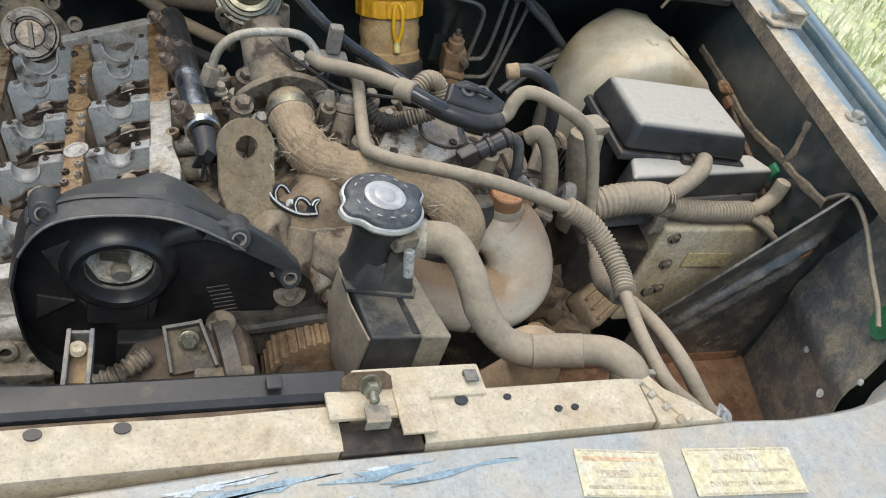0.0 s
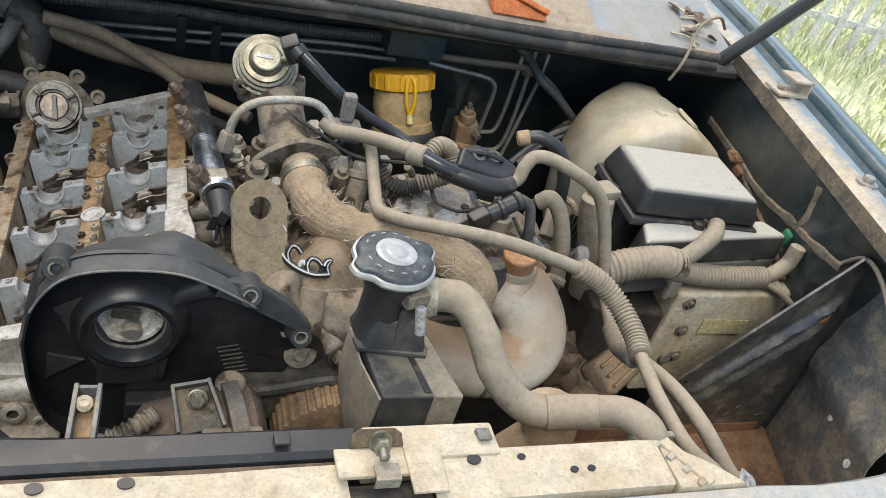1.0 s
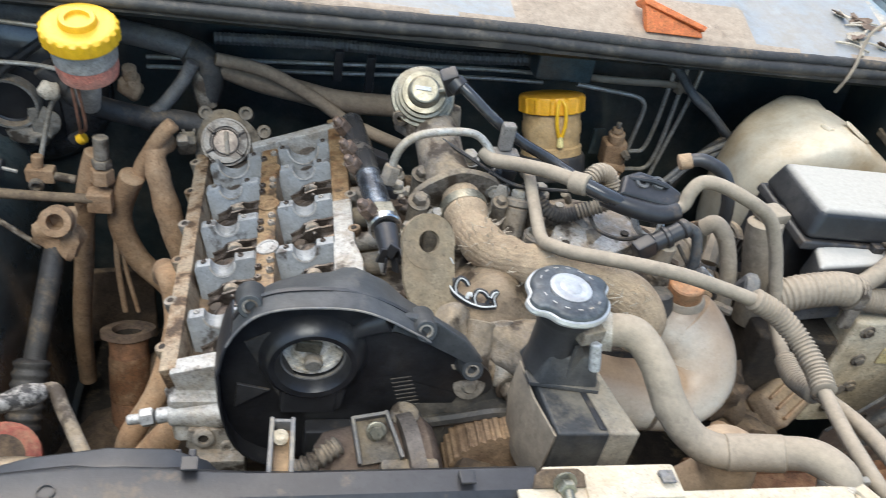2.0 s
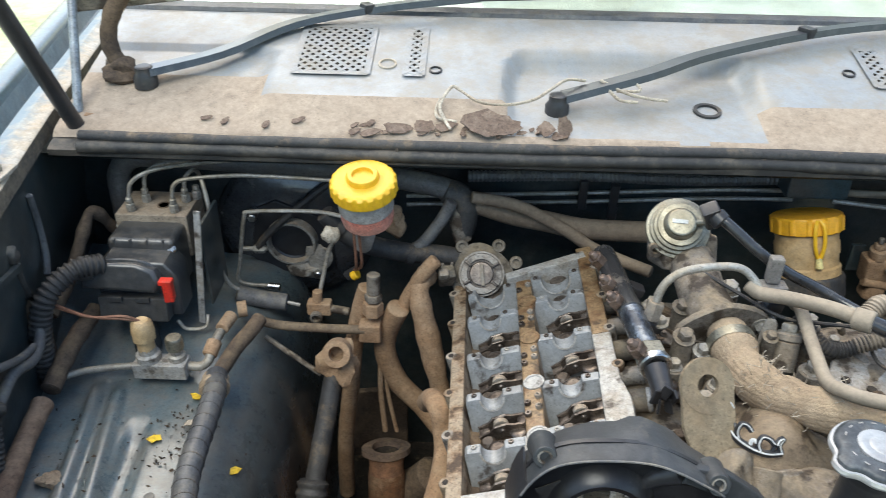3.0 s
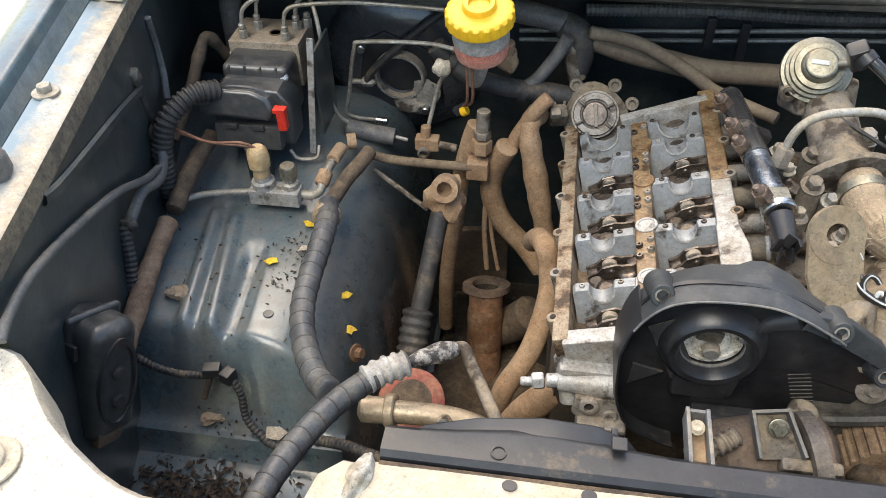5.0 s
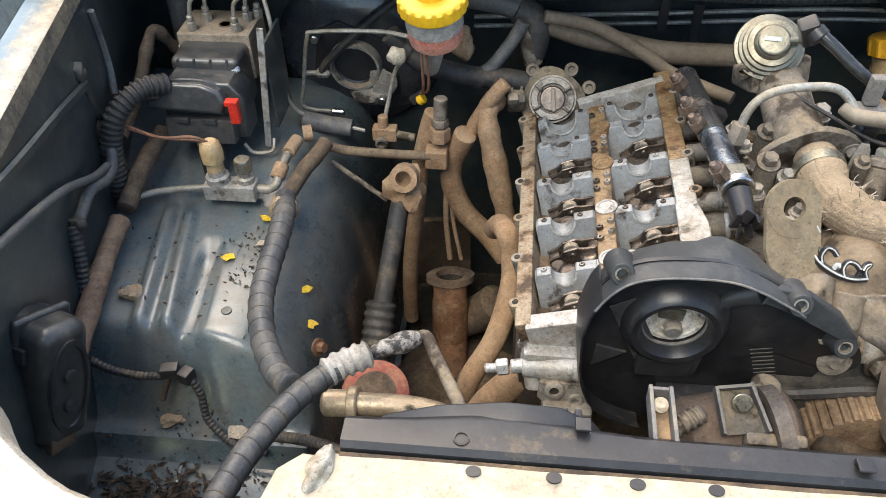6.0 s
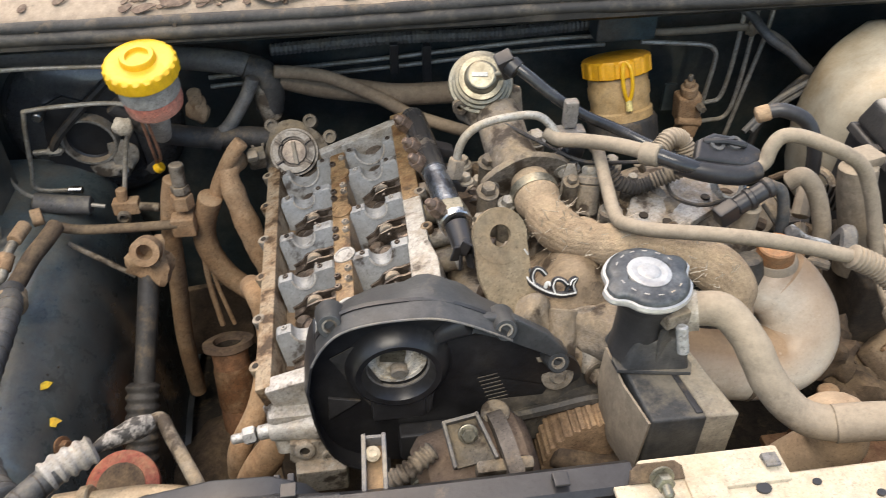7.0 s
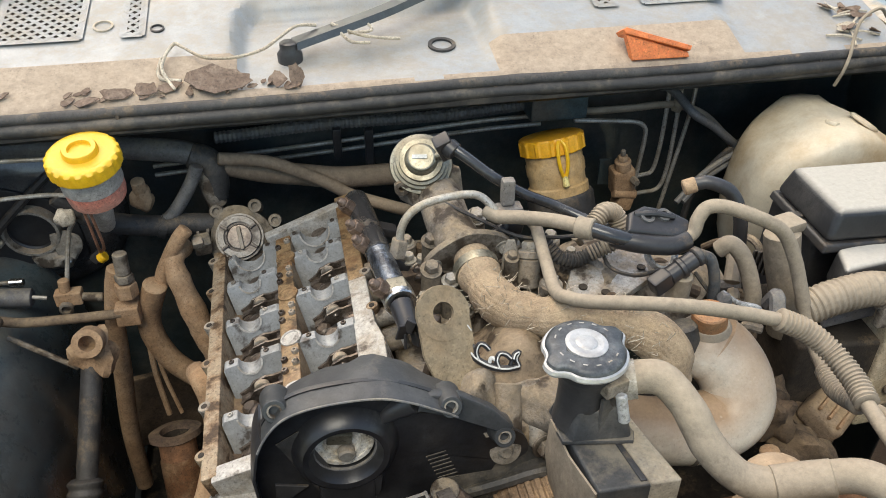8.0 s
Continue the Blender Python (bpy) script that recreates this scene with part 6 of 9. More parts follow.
part("side_bolt", lathe([(0.005, 0), (0.005, 0.006), (0.003, 0.007)], 10, axis_pose((-0.676, 0.61, 0.972), (-0.70, 0.60, 0.972))), steel_pipe, ab)
part("foot", block((0.03, 0.02, 0.06), (-0.622, 0.50, 0.872), 0.003), teal_dark, ab)
for x, y in ((-0.656, 0.605), (-0.645, 0.632), (-0.598, 0.605), (-0.592, 0.635), (-0.580, 0.645)):
    part("pipe_nut", merge(rod((x, y, 0.999), (x, y, 1.012), 0.0065, seg=6), rod((x, y, 1.012), (x, y, 1.020), 0.0045)), steel_pipe, ab)


def pipe(name, pts, r, mt, label, category, group="", seg=10, **kw):
    return single(name, tube(pts, r, seg, **kw), mt, label, category, group)


BP = "thin bent steel brake pipe over the booster"
pipe("brake_pipe", [(-0.656, 0.605, 1.018), (-0.650, 0.608, 1.040), (-0.625, 0.615, 1.054), (-0.58, 0.63, 1.058), (-0.50, 0.66, 1.055)], 0.0028, steel_pipe, BP, "brake pipe", "brake pipes", 8)
pipe("brake_pipe", [(-0.645, 0.632, 1.018), (-0.640, 0.634, 1.040), (-0.62, 0.64, 1.052), (-0.58, 0.65, 1.054)], 0.0028, steel_pipe, BP, "brake pipe", "brake pipes", 8)
pipe("brake_pipe", [(-0.598, 0.605, 1.018), (-0.594, 0.607, 1.038), (-0.575, 0.612, 1.046), (-0.51, 0.62, 1.049), (-0.44, 0.62, 1.048), (-0.39, 0.62, 1.046)], 0.0028, steel_pipe, BP, "brake pipe", "brake pipes", 8)
pipe("brake_pipe", [(-0.592, 0.635, 1.018), (-0.588, 0.636, 1.036), (-0.575, 0.64, 1.045), (-0.556, 0.61, 1.04), (-0.548, 0.60, 0.98), (-0.545, 0.60, 0.91), (-0.52, 0.60, 0.878), (-0.442, 0.60, 0.858)], 0.0028, steel_pipe, BP, "brake pipe", "brake pipes", 8)
pipe("brake_pipe", [(-0.375, 0.62, 0.992), (-0.42, 0.635, 0.990), (-0.505, 0.64, 0.984), (-0.518, 0.64, 0.972), (-0.532, 0.64, 0.90), (-0.538, 0.64, 0.872), (-0.525, 0.64, 0.863), (-0.492, 0.64, 0.861)], 0.003, steel_pipe, BP, "brake pipe", "brake pipes", 8)
pipe("brake_pipe", [(-0.385, 0.615, 0.962), (-0.398, 0.62, 0.94), (-0.408, 0.61, 0.90), (-0.415, 0.60, 0.868)], 0.003, steel_pipe, BP, "brake pipe", "brake pipes", 8)
pipe("brake_pipe", [(-0.36, 0.70, 1.03), (-0.42, 0.70, 0.99), (-0.50, 0.69, 0.92), (-0.52, 0.69, 0.89)], 0.006, rubber, "thin black hose behind the brake pipes", "hose", "", 8)
single("pipe_union", rod((-0.497, 0.64, 0.861), (-0.478, 0.64, 0.860), 0.0055), bright_steel, "steel end nut of a brake pipe", "pipe union")

# booster with its open bore
bo = thing("brake_booster", (-0.47, 0.74, 0.83), "black brake booster with an open dusty bore", "brake booster")
BA = axis_pose((-0.470, 0.745, 0.902), (-0.470, 0.60, 0.896))
part("drum", lathe([(0.118, -0.05), (0.122, -0.03), (0.122, 0.004), (0.108, 0.022), (0.075, 0.032), (0.05, 0.034)], 48, BA), drum_black, bo, "black round drum")
part("front_plate", prism([(-0.062, 0.052), (-0.045, 0.064), (0.050, 0.058), (0.066, 0.030), (0.050, -0.052), (0.020, -0.066), (-0.042, -0.040), (-0.060, 0.0)], 0.008, BA @ pose(0, 0, 0.030, 0, 0, 180), 0.003), clean_black, bo, "black mounting plate")
part("bore_ring", lathe([(0.0395, 0.034), (0.038, 0.048), (0.0365, 0.052), (0.0330, 0.052), (0.0315, 0.044), (0.0315, 0.004)], 36, BA, None, False), alloy_dusty, bo, "dusty grey bore ring")
part("bore_ribs", merge(*[lathe([(0.0314, z), (0.0285, z + 0.002), (0.0314, z + 0.004)], 28, BA, None, False) for z in (0.010, 0.020, 0.030, 0.038)], lathe([(0.0314, 0.001), (0.0, 0.0015)], 28, BA)), clean_black, bo, "black ribbed inside")
part("flange_ear", merge(lump((0.040, 0.014, 0.05), (-0.432, 0.700, 0.872), 5, 0.5), lump((0.05, 0.014, 0.03), (-0.455, 0.700, 0.852), 8, 0.5)), alloy_dusty, bo, "pale corroded edge")
for dx, dz in ((-0.052, 0.048), (0.038, -0.048)):
    part("stud", rod((-0.47 + dx, 0.71, 0.90 + dz), (-0.47 + dx, 0.685, 0.898 + dz), 0.0065), bright_steel, bo, "steel stud")
part("side_union", merge(rod((-0.545, 0.69, 0.892), (-0.505, 0.69, 0.893), 0.004), rod((-0.525, 0.69, 0.8925), (-0.508, 0.69, 0.893), 0.007, seg=6)), steel_pipe, bo)

# brake fluid reservoir
rs = thing("fluid_reservoir", (-0.345, 0.60, 0.945), "brake fluid reservoir with yellow cap and pinkish body", "reservoir")
RM = pose(-0.336, 0.566, 1.028, 13, -2, 0) @ Matrix.Translation((0, 0, -1.0))
part("body", lathe([(0.026, 0.988), (0.032, 0.992), (0.0335, 1.000), (0.0335, 1.012), (0.0315, 1.014)], 36, RM), fluid_pink, rs, "pink stained lower body")
part("neck", lathe([(0.033, 1.012), (0.0345, 1.014), (0.0345, 1.042)], 36, RM), fluid_grey, rs, "cloudy grey neck")
cap = part("cap", lathe([(0.036, 1.0375), (0.0395, 1.0385), (0.0405, 1.0405), (0.0400, 1.0535), (0.0380, 1.0562), (0.0330, 1.0570), (0.0310, 1.0560), (0.0230, 1.0565), (0.0200, 1.0575), (0.0195, 1.0625), (0.0180, 1.0645), (0.0130, 1.0645), (0.0120, 1.0605)], 180, RM,
               lambda a, z: 1 + (0.022 * (math.cos(20 * a) > -0.4) if 1.040 < z < 1.054 else 0)), yellow_cap, rs, "bright yellow ribbed screw cap")
part("outlet", tube([(-0.341, 0.570, 1.022), (-0.343, 0.585, 0.99), (-0.350, 0.615, 0.952)], 0.017, 16, ends=0.012), fluid_grey, rs, "cloudy grey outlet")
part("foot_block", lump((0.025, 0.022, 0.024), (-0.392, 0.605, 0.972), 2, 0.25), twine, rs)
part("wire", tube([(-0.352, 0.550, 1.012), (-0.354, 0.57, 0.95), (-0.362, 0.60, 0.92)], 0.002, 6), copper_wire, rs)
part("wire", tube([(-0.346, 0.550, 1.012), (-0.347, 0.57, 0.95), (-0.360, 0.60, 0.92)], 0.002, 6), copper_wire, rs)
part("plug", merge(block((0.020, 0.010, 0.012), (-0.368, 0.610, 0.908), 0.002, (0, -35, 0))), clean_black, rs, "black wire plug")
part("plug_ring", rod((-0.366, 0.605, 0.906), (-0.358, 0.604, 0.912), 0.007), yellow_cap, rs, "yellow plug seal")

# hoses along the firewall
pipe("heater_hose", [(-0.700, 0.675, 0.90), (-0.702, 0.68, 0.985), (-0.697, 0.68, 1.020), (-0.675, 0.68, 1.041), (-0.64, 0.68, 1.045), (-0.518, 0.68, 1.040), (-0.399, 0.68, 1.033), (-0.297, 0.68, 1.020), (-0.235, 0.68, 1.004), (-0.216, 0.675, 0.975)], 0.0155, grey_rubber, "thick dusty black heater hose along the firewall", "hose", "firewall hoses", 14)
pipe("heater_hose", [(-0.405, 0.64, 0.985), (-0.385, 0.64, 0.962), (-0.357, 0.635, 0.944), (-0.301, 0.635, 0.930), (-0.246, 0.635, 0.927), (-0.215, 0.64, 0.918)], 0.014, rubber, "black coolant hose below the fluid reservoir", "hose", "firewall hoses", 14)
pipe("heater_hose", [(-0.232, 0.655, 1.000), (-0.245, 0.65, 0.975), (-0.268, 0.64, 0.945), (-0.285, 0.635, 0.932)], 0.009, grey_rubber, "short grey branch hose", "hose", "firewall hoses", 12)
single("hose_elbow", tube([(-0.240, 0.68, 1.004), (-0.220, 0.678, 0.995), (-0.214, 0.675, 0.968), (-0.218, 0.672, 0.945)], 0.0185, 14), rubber, "black moulded hose elbow above the pump", "hose elbow")
for x, y, z in ((-0.388, 0.64, 0.965), (-0.290, 0.635, 0.929), (-0.27, 0.635, 0.928)):
    single("hose_clamp", washer(0.014, 0.016, 0.010, axis_pose((x, y, z), (x + 0.02, y, z - 0.008)), 20), rubber, "dark spring clamp round a hose", "hose clamp", "hose clamps")
pipe("tan_hose", [(-0.204, 0.668, 1.002), (-0.16, 0.67, 0.994), (-0.126, 0.67, 0.983), (-0.069, 0.668, 0.952), (-0.035, 0.66, 0.932), (0.005, 0.648, 0.920), (0.045, 0.625, 0.916)], 0.0088, hose_brown, "dusty brown hose behind the cylinder head", "hose", "dusty hoses", 12)
pipe("tan_hose", [(-0.20, 0.685, 0.985), (-0.15, 0.69, 0.965), (-0.10, 0.69, 0.955), (-0.045, 0.685, 0.947), (0.02, 0.68, 0.948), (0.08, 0.67, 0.953)], 0.0155, hose_brown, "thick dusty brown hose behind the cylinder head", "hose", "dusty hoses", 14)
pipe("wiring_loom", [(-0.21, 0.725, 1.005), (-0.05, 0.728, 1.010), (0.10, 0.728, 1.008), (0.25, 0.728, 1.015)], 0.009, grey_rubber, "grey corrugated wiring loom on the firewall", "wiring loom", "", 8, ribs=0.006, steps=12)
for dz in (0.0, 0.014):
    pipe("thin_pipe", [(-0.30, 0.735, 0.965 - dz), (-0.05, 0.735, 0.978 - dz), (0.15, 0.735, 0.990 - dz), (0.26, 0.735, 0.992 - dz)], 0.0035, steel_pipe, "thin pipe along the firewall", "pipe", "firewall pipes", 8)
for x in (-0.045, 0.0):
    single("pipe_clip", block((0.012, 0.012, 0.045 if x < 0 else 0.075), (x, 0.718, 0.985 if x < 0 else 0.965), 0.002), clean_black, "black pipe clip on the firewall", "clip", "pipe clips")
single("hose_fitting", merge(lump((0.03, 0.03, 0.035), (-0.31, 0.665, 0.955), 3, 0.4), rod((-0.31, 0.665, 0.965), (-0.31, 0.66, 0.985), 0.009)), mud, "brown dusty valve body behind the reservoir", "valve")

def taped(pts, r, pitch, name, label, group):
    """A hose wound with tape: the hose and the edges of the windings."""
    path = smooth_path(pts, 24)
    ob = thing(name, pts[0], label, "hose", group)
    part("hose", tube(pts, r, 18), tape_black, ob)
    run, edges = 0.0, []
    for a, b in zip(path, path[1:]):
        run += (b - a).length
        if run > pitch:
            run = 0.0
            tip = Matrix.Translation(b) @ (b - a + Vector((0, 0, 0.25 * (b - a).length))).to_track_quat("Z", "Y").to_matrix().to_4x4()
            edges.append(lathe([(r * 0.99, -0.0022), (r * 1.05, -0.0006), (r * 1.05, 0.0004), (r * 0.99, 0.0008)], 18, tip, None, False))
    part("tape_edges", merge(*edges), rubber, ob, "raised tape edges")
    return ob


# air conditioning block and pipes
ac = thing("refrigerant_block", (-0.586, 0.455, 0.845), "dull metal refrigerant block with two service ports", "pipe fitting")
part("block", block((0.066, 0.026, 0.022), (-0.587, 0.455, 0.862), 0.002), alloy_pale, ac)
part("port_base", lathe([(0.015, 0.873), (0.015, 0.882), (0.011, 0.884), (0.011, 0.892)], 18, pose(-0.602, 0.456, 0)), alloy_pale, ac)
part("sensor", lathe([(0.0105, 0.890), (0.0105, 0.904), (0.0135, 0.906), (0.0140, 0.918), (0.0125, 0.928), (0.008, 0.933)], 20, pose(-0.602, 0.456, 0), lambda a, z: 1 + 0.05 * (math.cos(6 * a) > 0)), amber_plastic, ac, "yellowish translucent pressure switch")
part("port_base", lathe([(0.011, 0.873), (0.011, 0.880), (0.0075, 0.882), (0.0075, 0.892)], 18, pose(-0.567, 0.458, 0)), steel_pipe, ac)
part("valve_cap", lathe([(0.0105, 0.890), (0.011, 0.892), (0.011, 0.904), (0.009, 0.907)], 20, pose(-0.567, 0.458, 0)), zinc_gold, ac, "brassy valve cap")
for k in range(2):
    part("wire", tube([(-0.602, 0.456, 0.931), (-0.62, 0.452, 0.937 + 0.004 * k), (-0.66, 0.45, 0.940), (-0.705, 0.46, 0.945 + 0.004 * k)], 0.0018, 6), copper_wire, ac, "reddish thin wire")
part("pipe", tube([(-0.618, 0.455, 0.862), (-0.65, 0.452, 0.860), (-0.685, 0.445, 0.858), (-0.700, 0.43, 0.862)], 0.0045, 10), steel_pipe, ac)
part("pipe", tube([(-0.555, 0.458, 0.862), (-0.540, 0.458, 0.862), (-0.530, 0.462, 0.868), (-0.527, 0.475, 0.880), (-0.522, 0.50, 0.886)], 0.0060, 10), steel_pipe, ac)
part("union", merge(rod((-0.530, 0.467, 0.872), (-0.526, 0.485, 0.882), 0.0095), rod((-0.523, 0.505, 0.885), (-0.518, 0.535, 0.885), 0.0088)), mud, ac, "dusty pipe union")
part("ring_eye", washer(0.006, 0.011, 0.012, pose(-0.515, 0.552, 0.882, 0, 90, 20), 18), mud, ac)
fo = thing("foam_sleeve", (-0.70, 0.3, 0.85), "dusty tan foam sleeve on a pipe beside the apron", "pipe sleeve")
part("sleeve", tube([(-0.700, 0.375, 0.868), (-0.694, 0.31, 0.862), (-0.684, 0.24, 0.855), (-0.672, 0.17, 0.850)], 0.0120, 14, uneven=0.15), surface("sleeve_mud", (0.16, 0.10, 0.065), (0.26, 0.17, 0.11), 0.93, dust=0.4, dust_tint=(0.30, 0.21, 0.14)), fo)
part("upper_sleeve", tube([(-0.702, 0.40, 0.868), (-0.700, 0.46, 0.885), (-0.690, 0.52, 0.90)], 0.0115, 12, uneven=0.2), mud_dark, fo, "dark grimy upper sleeve")
taped([(-0.512, 0.435, 0.868), (-0.504, 0.40, 0.872), (-0.500, 0.35, 0.873), (-0.499, 0.306, 0.871), (-0.495, 0.26, 0.868), (-0.481, 0.215, 0.866), (-0.455, 0.168, 0.872), (-0.432, 0.142, 0.882)], 0.0135, 0.017, "refrigerant_hose", "black tape-wrapped refrigerant hose over the apron", "refrigerant hoses")
single("hose_ferrule", merge(rod((-0.514, 0.436, 0.862), (-0.507, 0.408, 0.866), 0.0165), rod((-0.511, 0.420, 0.864), (-0.508, 0.412, 0.866), 0.0185)), surface("ferrule", (0.42, 0.33, 0.23), (0.3, 0.22, 0.14), 0.6, metal=0.3, dust=0.4), "dusty crimped ferrule on the refrigerant hose", "ferrule")
pipe("upper_hose", [(-0.510, 0.44, 0.868), (-0.497, 0.475, 0.880), (-0.485, 0.50, 0.886), (-0.478, 0.525, 0.888)], 0.0102, mud_dark, "grimy upper end of the refrigerant hose", "hose", "refrigerant hoses", 12)
taped([(-0.388, 0.152, 0.902), (-0.415, 0.122, 0.900), (-0.437, 0.078, 0.902), (-0.452, 0.030, 0.905), (-0.458, -0.005, 0.90), (-0.460, -0.03, 0.86)], 0.0118, 0.017, "refrigerant_hose", "thick black tape-wrapped hose beside the radiator", "refrigerant hoses")
single("bellows", tube([(-0.395, 0.147, 0.902), (-0.383, 0.157, 0.903), (-0.362, 0.170, 0.903)], 0.0142, 16, ribs=0.010, depth=0.16), surface("bellow_grey", (0.40, 0.385, 0.355), (0.28, 0.26, 0.225), 0.6, dust=0.3), "dirty white ribbed bellows on a hose", "bellows")
single("braided_pipe", tube([(-0.366, 0.168, 0.900), (-0.352, 0.182, 0.897), (-0.332, 0.197, 0.892), (-0.318, 0.206, 0.890)], 0.0085, 10, uneven=0.55, steps=12), surface("foil", (0.36, 0.33, 0.29), (0.05, 0.045, 0.04), 0.6, coarse=90, spread=(0.45, 0.55)), "pipe wrapped in torn dirty foil", "pipe")
pipe("steel_tube", [(-0.320, 0.205, 0.890), (-0.310, 0.208, 0.889), (-0.300, 0.19, 0.885), (-0.275, 0.145, 0.878), (-0.262, 0.12, 0.87)], 0.0065, alloy_tan, "dusty bent tube behind the radiator", "pipe")
gp = thing("coolant_pipe", (-0.33, 0.15, 0.84), "brassy metal pipe behind the radiator", "pipe")
part("tube", tube([(-0.405, 0.150, 0.850), (-0.36, 0.150, 0.852), (-0.32, 0.150, 0.852), (-0.285, 0.146, 0.846), (-0.262, 0.135, 0.832)], 0.0115, 14), gold_pipe, gp)
part("sleeve", rod((-0.405, 0.150, 0.850), (-0.375, 0.150, 0.852), 0.0135), gold_pipe, gp)
part("collar", rod((-0.380, 0.150, 0.851), (-0.370, 0.150, 0.852), 0.0175), gold_pipe, gp)
part("nipple", lathe([(0.008, 0), (0.008, 0.012), (0.0055, 0.0125), (0.0055, 0.004)], 16, axis_pose((-0.320, 0.142, 0.856), (-0.320, 0.115, 0.872))), bright_steel, gp, "small steel nipple")
rp = thing("red_pulley", (-0.36, 0.21, 0.76), "weathered red rimmed pulley deep behind the radiator", "pulley")
part("rim", lathe([(0.030, 0), (0.036, 0.003), (0.037, 0.012), (0.031, 0.016), (0.024, 0.015)], 32, pose(-0.366, 0.205, 0.790, 25, -5, 0)), surface("red_old", (0.30, 0.06, 0.04), (0.16, 0.05, 0.035), 0.7, dust=0.35), rp)
part("hub", lathe([(0.026, 0), (0.024, 0.016)], 24, pose(-0.366, 0.205, 0.790, 25, -5, 0)), mud_dark, rp)
# bottom hoses near the head corner
pipe("coolant_hose", [(-0.255, 0.475, 0.800), (-0.246, 0.435, 0.842), (-0.236, 0.405, 0.852), (-0.231, 0.396, 0.832), (-0.229, 0.372, 0.802), (-0.245, 0.33, 0.752), (-0.272, 0.30, 0.712), (-0.280, 0.295, 0.67)], 0.0138, mud, "tan mud-coated coolant pipe beside the head", "pipe", "muddy pipes", 14)
pipe("coolant_hose", [(-0.195, 0.255, 0.80), (-0.208, 0.25, 0.79), (-0.243, 0.25, 0.74), (-0.262, 0.25, 0.70)], 0.018, mud, "tan mud-coated hose below the head corner", "pipe", "muddy pipes", 14)
pipe("bypass_hose", [(-0.325, 0.20, 0.70), (-0.30, 0.215, 0.74), (-0.262, 0.212, 0.742), (-0.24, 0.20, 0.70)], 0.012, grey_plastic, "grey bent hose behind the shroud", "hose")
# brown pipes between booster and head
pipe("muddy_pipe", [(-0.343, 0.58, 0.905), (-0.352, 0.58, 0.875), (-0.363, 0.58, 0.82), (-0.372, 0.58, 0.735), (-0.386, 0.58, 0.62), (-0.39, 0.58, 0.50)], 0.0125, mud, "mud-coated vertical pipe beside the head", "pipe", "muddy pipes", 12)
pipe("muddy_pipe", [(-0.250, 0.585, 0.950), (-0.262, 0.58, 0.938), (-0.285, 0.58, 0.898), (-0.300, 0.578, 0.866), (-0.335, 0.575, 0.846)], 0.0098, mud, "mud-coated curved pipe beside the head", "pipe", "muddy pipes", 12)
pipe("muddy_pipe", [(-0.300, 0.57, 0.88), (-0.318, 0.58, 0.83), (-0.320, 0.58, 0.79), (-0.303, 0.58, 0.74), (-0.268, 0.58, 0.695), (-0.24, 0.57, 0.66)], 0.0155, mud, "thick mud-coated pipe beside the head", "pipe", "muddy pipes", 14)
pipe("muddy_pipe", [(-0.262, 0.605, 0.915), (-0.272, 0.575, 0.905), (-0.254, 0.56, 0.817), (-0.240, 0.555, 0.745), (-0.232, 0.55, 0.70)], 0.0150, mud, "thick mud-coated ribbed hose beside the head", "pipe", "muddy pipes", 14, uneven=0.2)
pipe("muddy_rod", [(-0.322, 0.56, 0.66), (-0.328, 0.57, 0.73), (-0.326, 0.575, 0.80)], 0.004, mud, "thin mud-coated rod beside the head", "rod", "", 8)
pipe("muddy_rod", [(-0.305, 0.56, 0.66), (-0.318, 0.57, 0.73), (-0.320, 0.575, 0.78)], 0.003, mud, "thin mud-coated rod beside the head", "rod", "", 8)
un = thing("pipe_junction", (-0.337, 0.57, 0.84), "mud-coated pipe junction with stacked nuts", "pipe fitting")
part("block", block((0.030, 0.026, 0.028), (-0.338, 0.562, 0.848), 0.003), mud, un)
part("nut", rod((-0.334, 0.565, 0.872), (-0.334, 0.566, 0.892), 0.0145, seg=6), mud, un)
part("nut", rod((-0.333, 0.566, 0.894), (-0.333, 0.567, 0.905), 0.012, seg=6), alloy_tan, un)
part("stem", rod((-0.333, 0.567, 0.905), (-0.332, 0.570, 0.935), 0.009), alloy_tan, un)
pipe("cross_pipe", [(-0.490, 0.55, 0.868), (-0.46, 0.55, 0.860), (-0.40, 0.55, 0.857), (-0.345, 0.555, 0.853)], 0.0064, surface("cross_mud", (0.22, 0.16, 0.10), (0.13, 0.09, 0.06), 0.85, dust=0.3), "brown mud-coated cross pipe behind the apron", "pipe", "", 12)
pipe("thin_link", [(-0.475, 0.53, 0.855), (-0.44, 0.52, 0.835), (-0.40, 0.51, 0.81)], 0.0035, alloy_tan, "thin steel link rod", "rod", "", 8)
te = thing("brake_tee", (-0.41, 0.59, 0.84), "dusty brass brake tee behind the apron", "pipe fitting")
part("body", merge(block((0.034, 0.018, 0.020), (-0.412, 0.592, 0.862), 0.003), rod((-0.415, 0.592, 0.87), (-0.414, 0.594, 0.888), 0.007)), mud, te)
part("nut", rod((-0.398, 0.590, 0.861), (-0.370, 0.588, 0.858), 0.006), alloy_tan, te)
part("bore", lathe([(0.009, 0), (0.009, 0.006), (0.006, 0.0065), (0.006, 0.001)], 16, axis_pose((-0.416, 0.584, 0.852), (-0.416, 0.50, 0.845))), alloy_tan, te)
single("hose_stub", tube([(-0.528, 0.602, 0.872), (-0.50, 0.604, 0.864), (-0.462, 0.605, 0.858)], 0.0125, 14), grey_plastic, "grey rubber hose stub behind the apron", "hose")
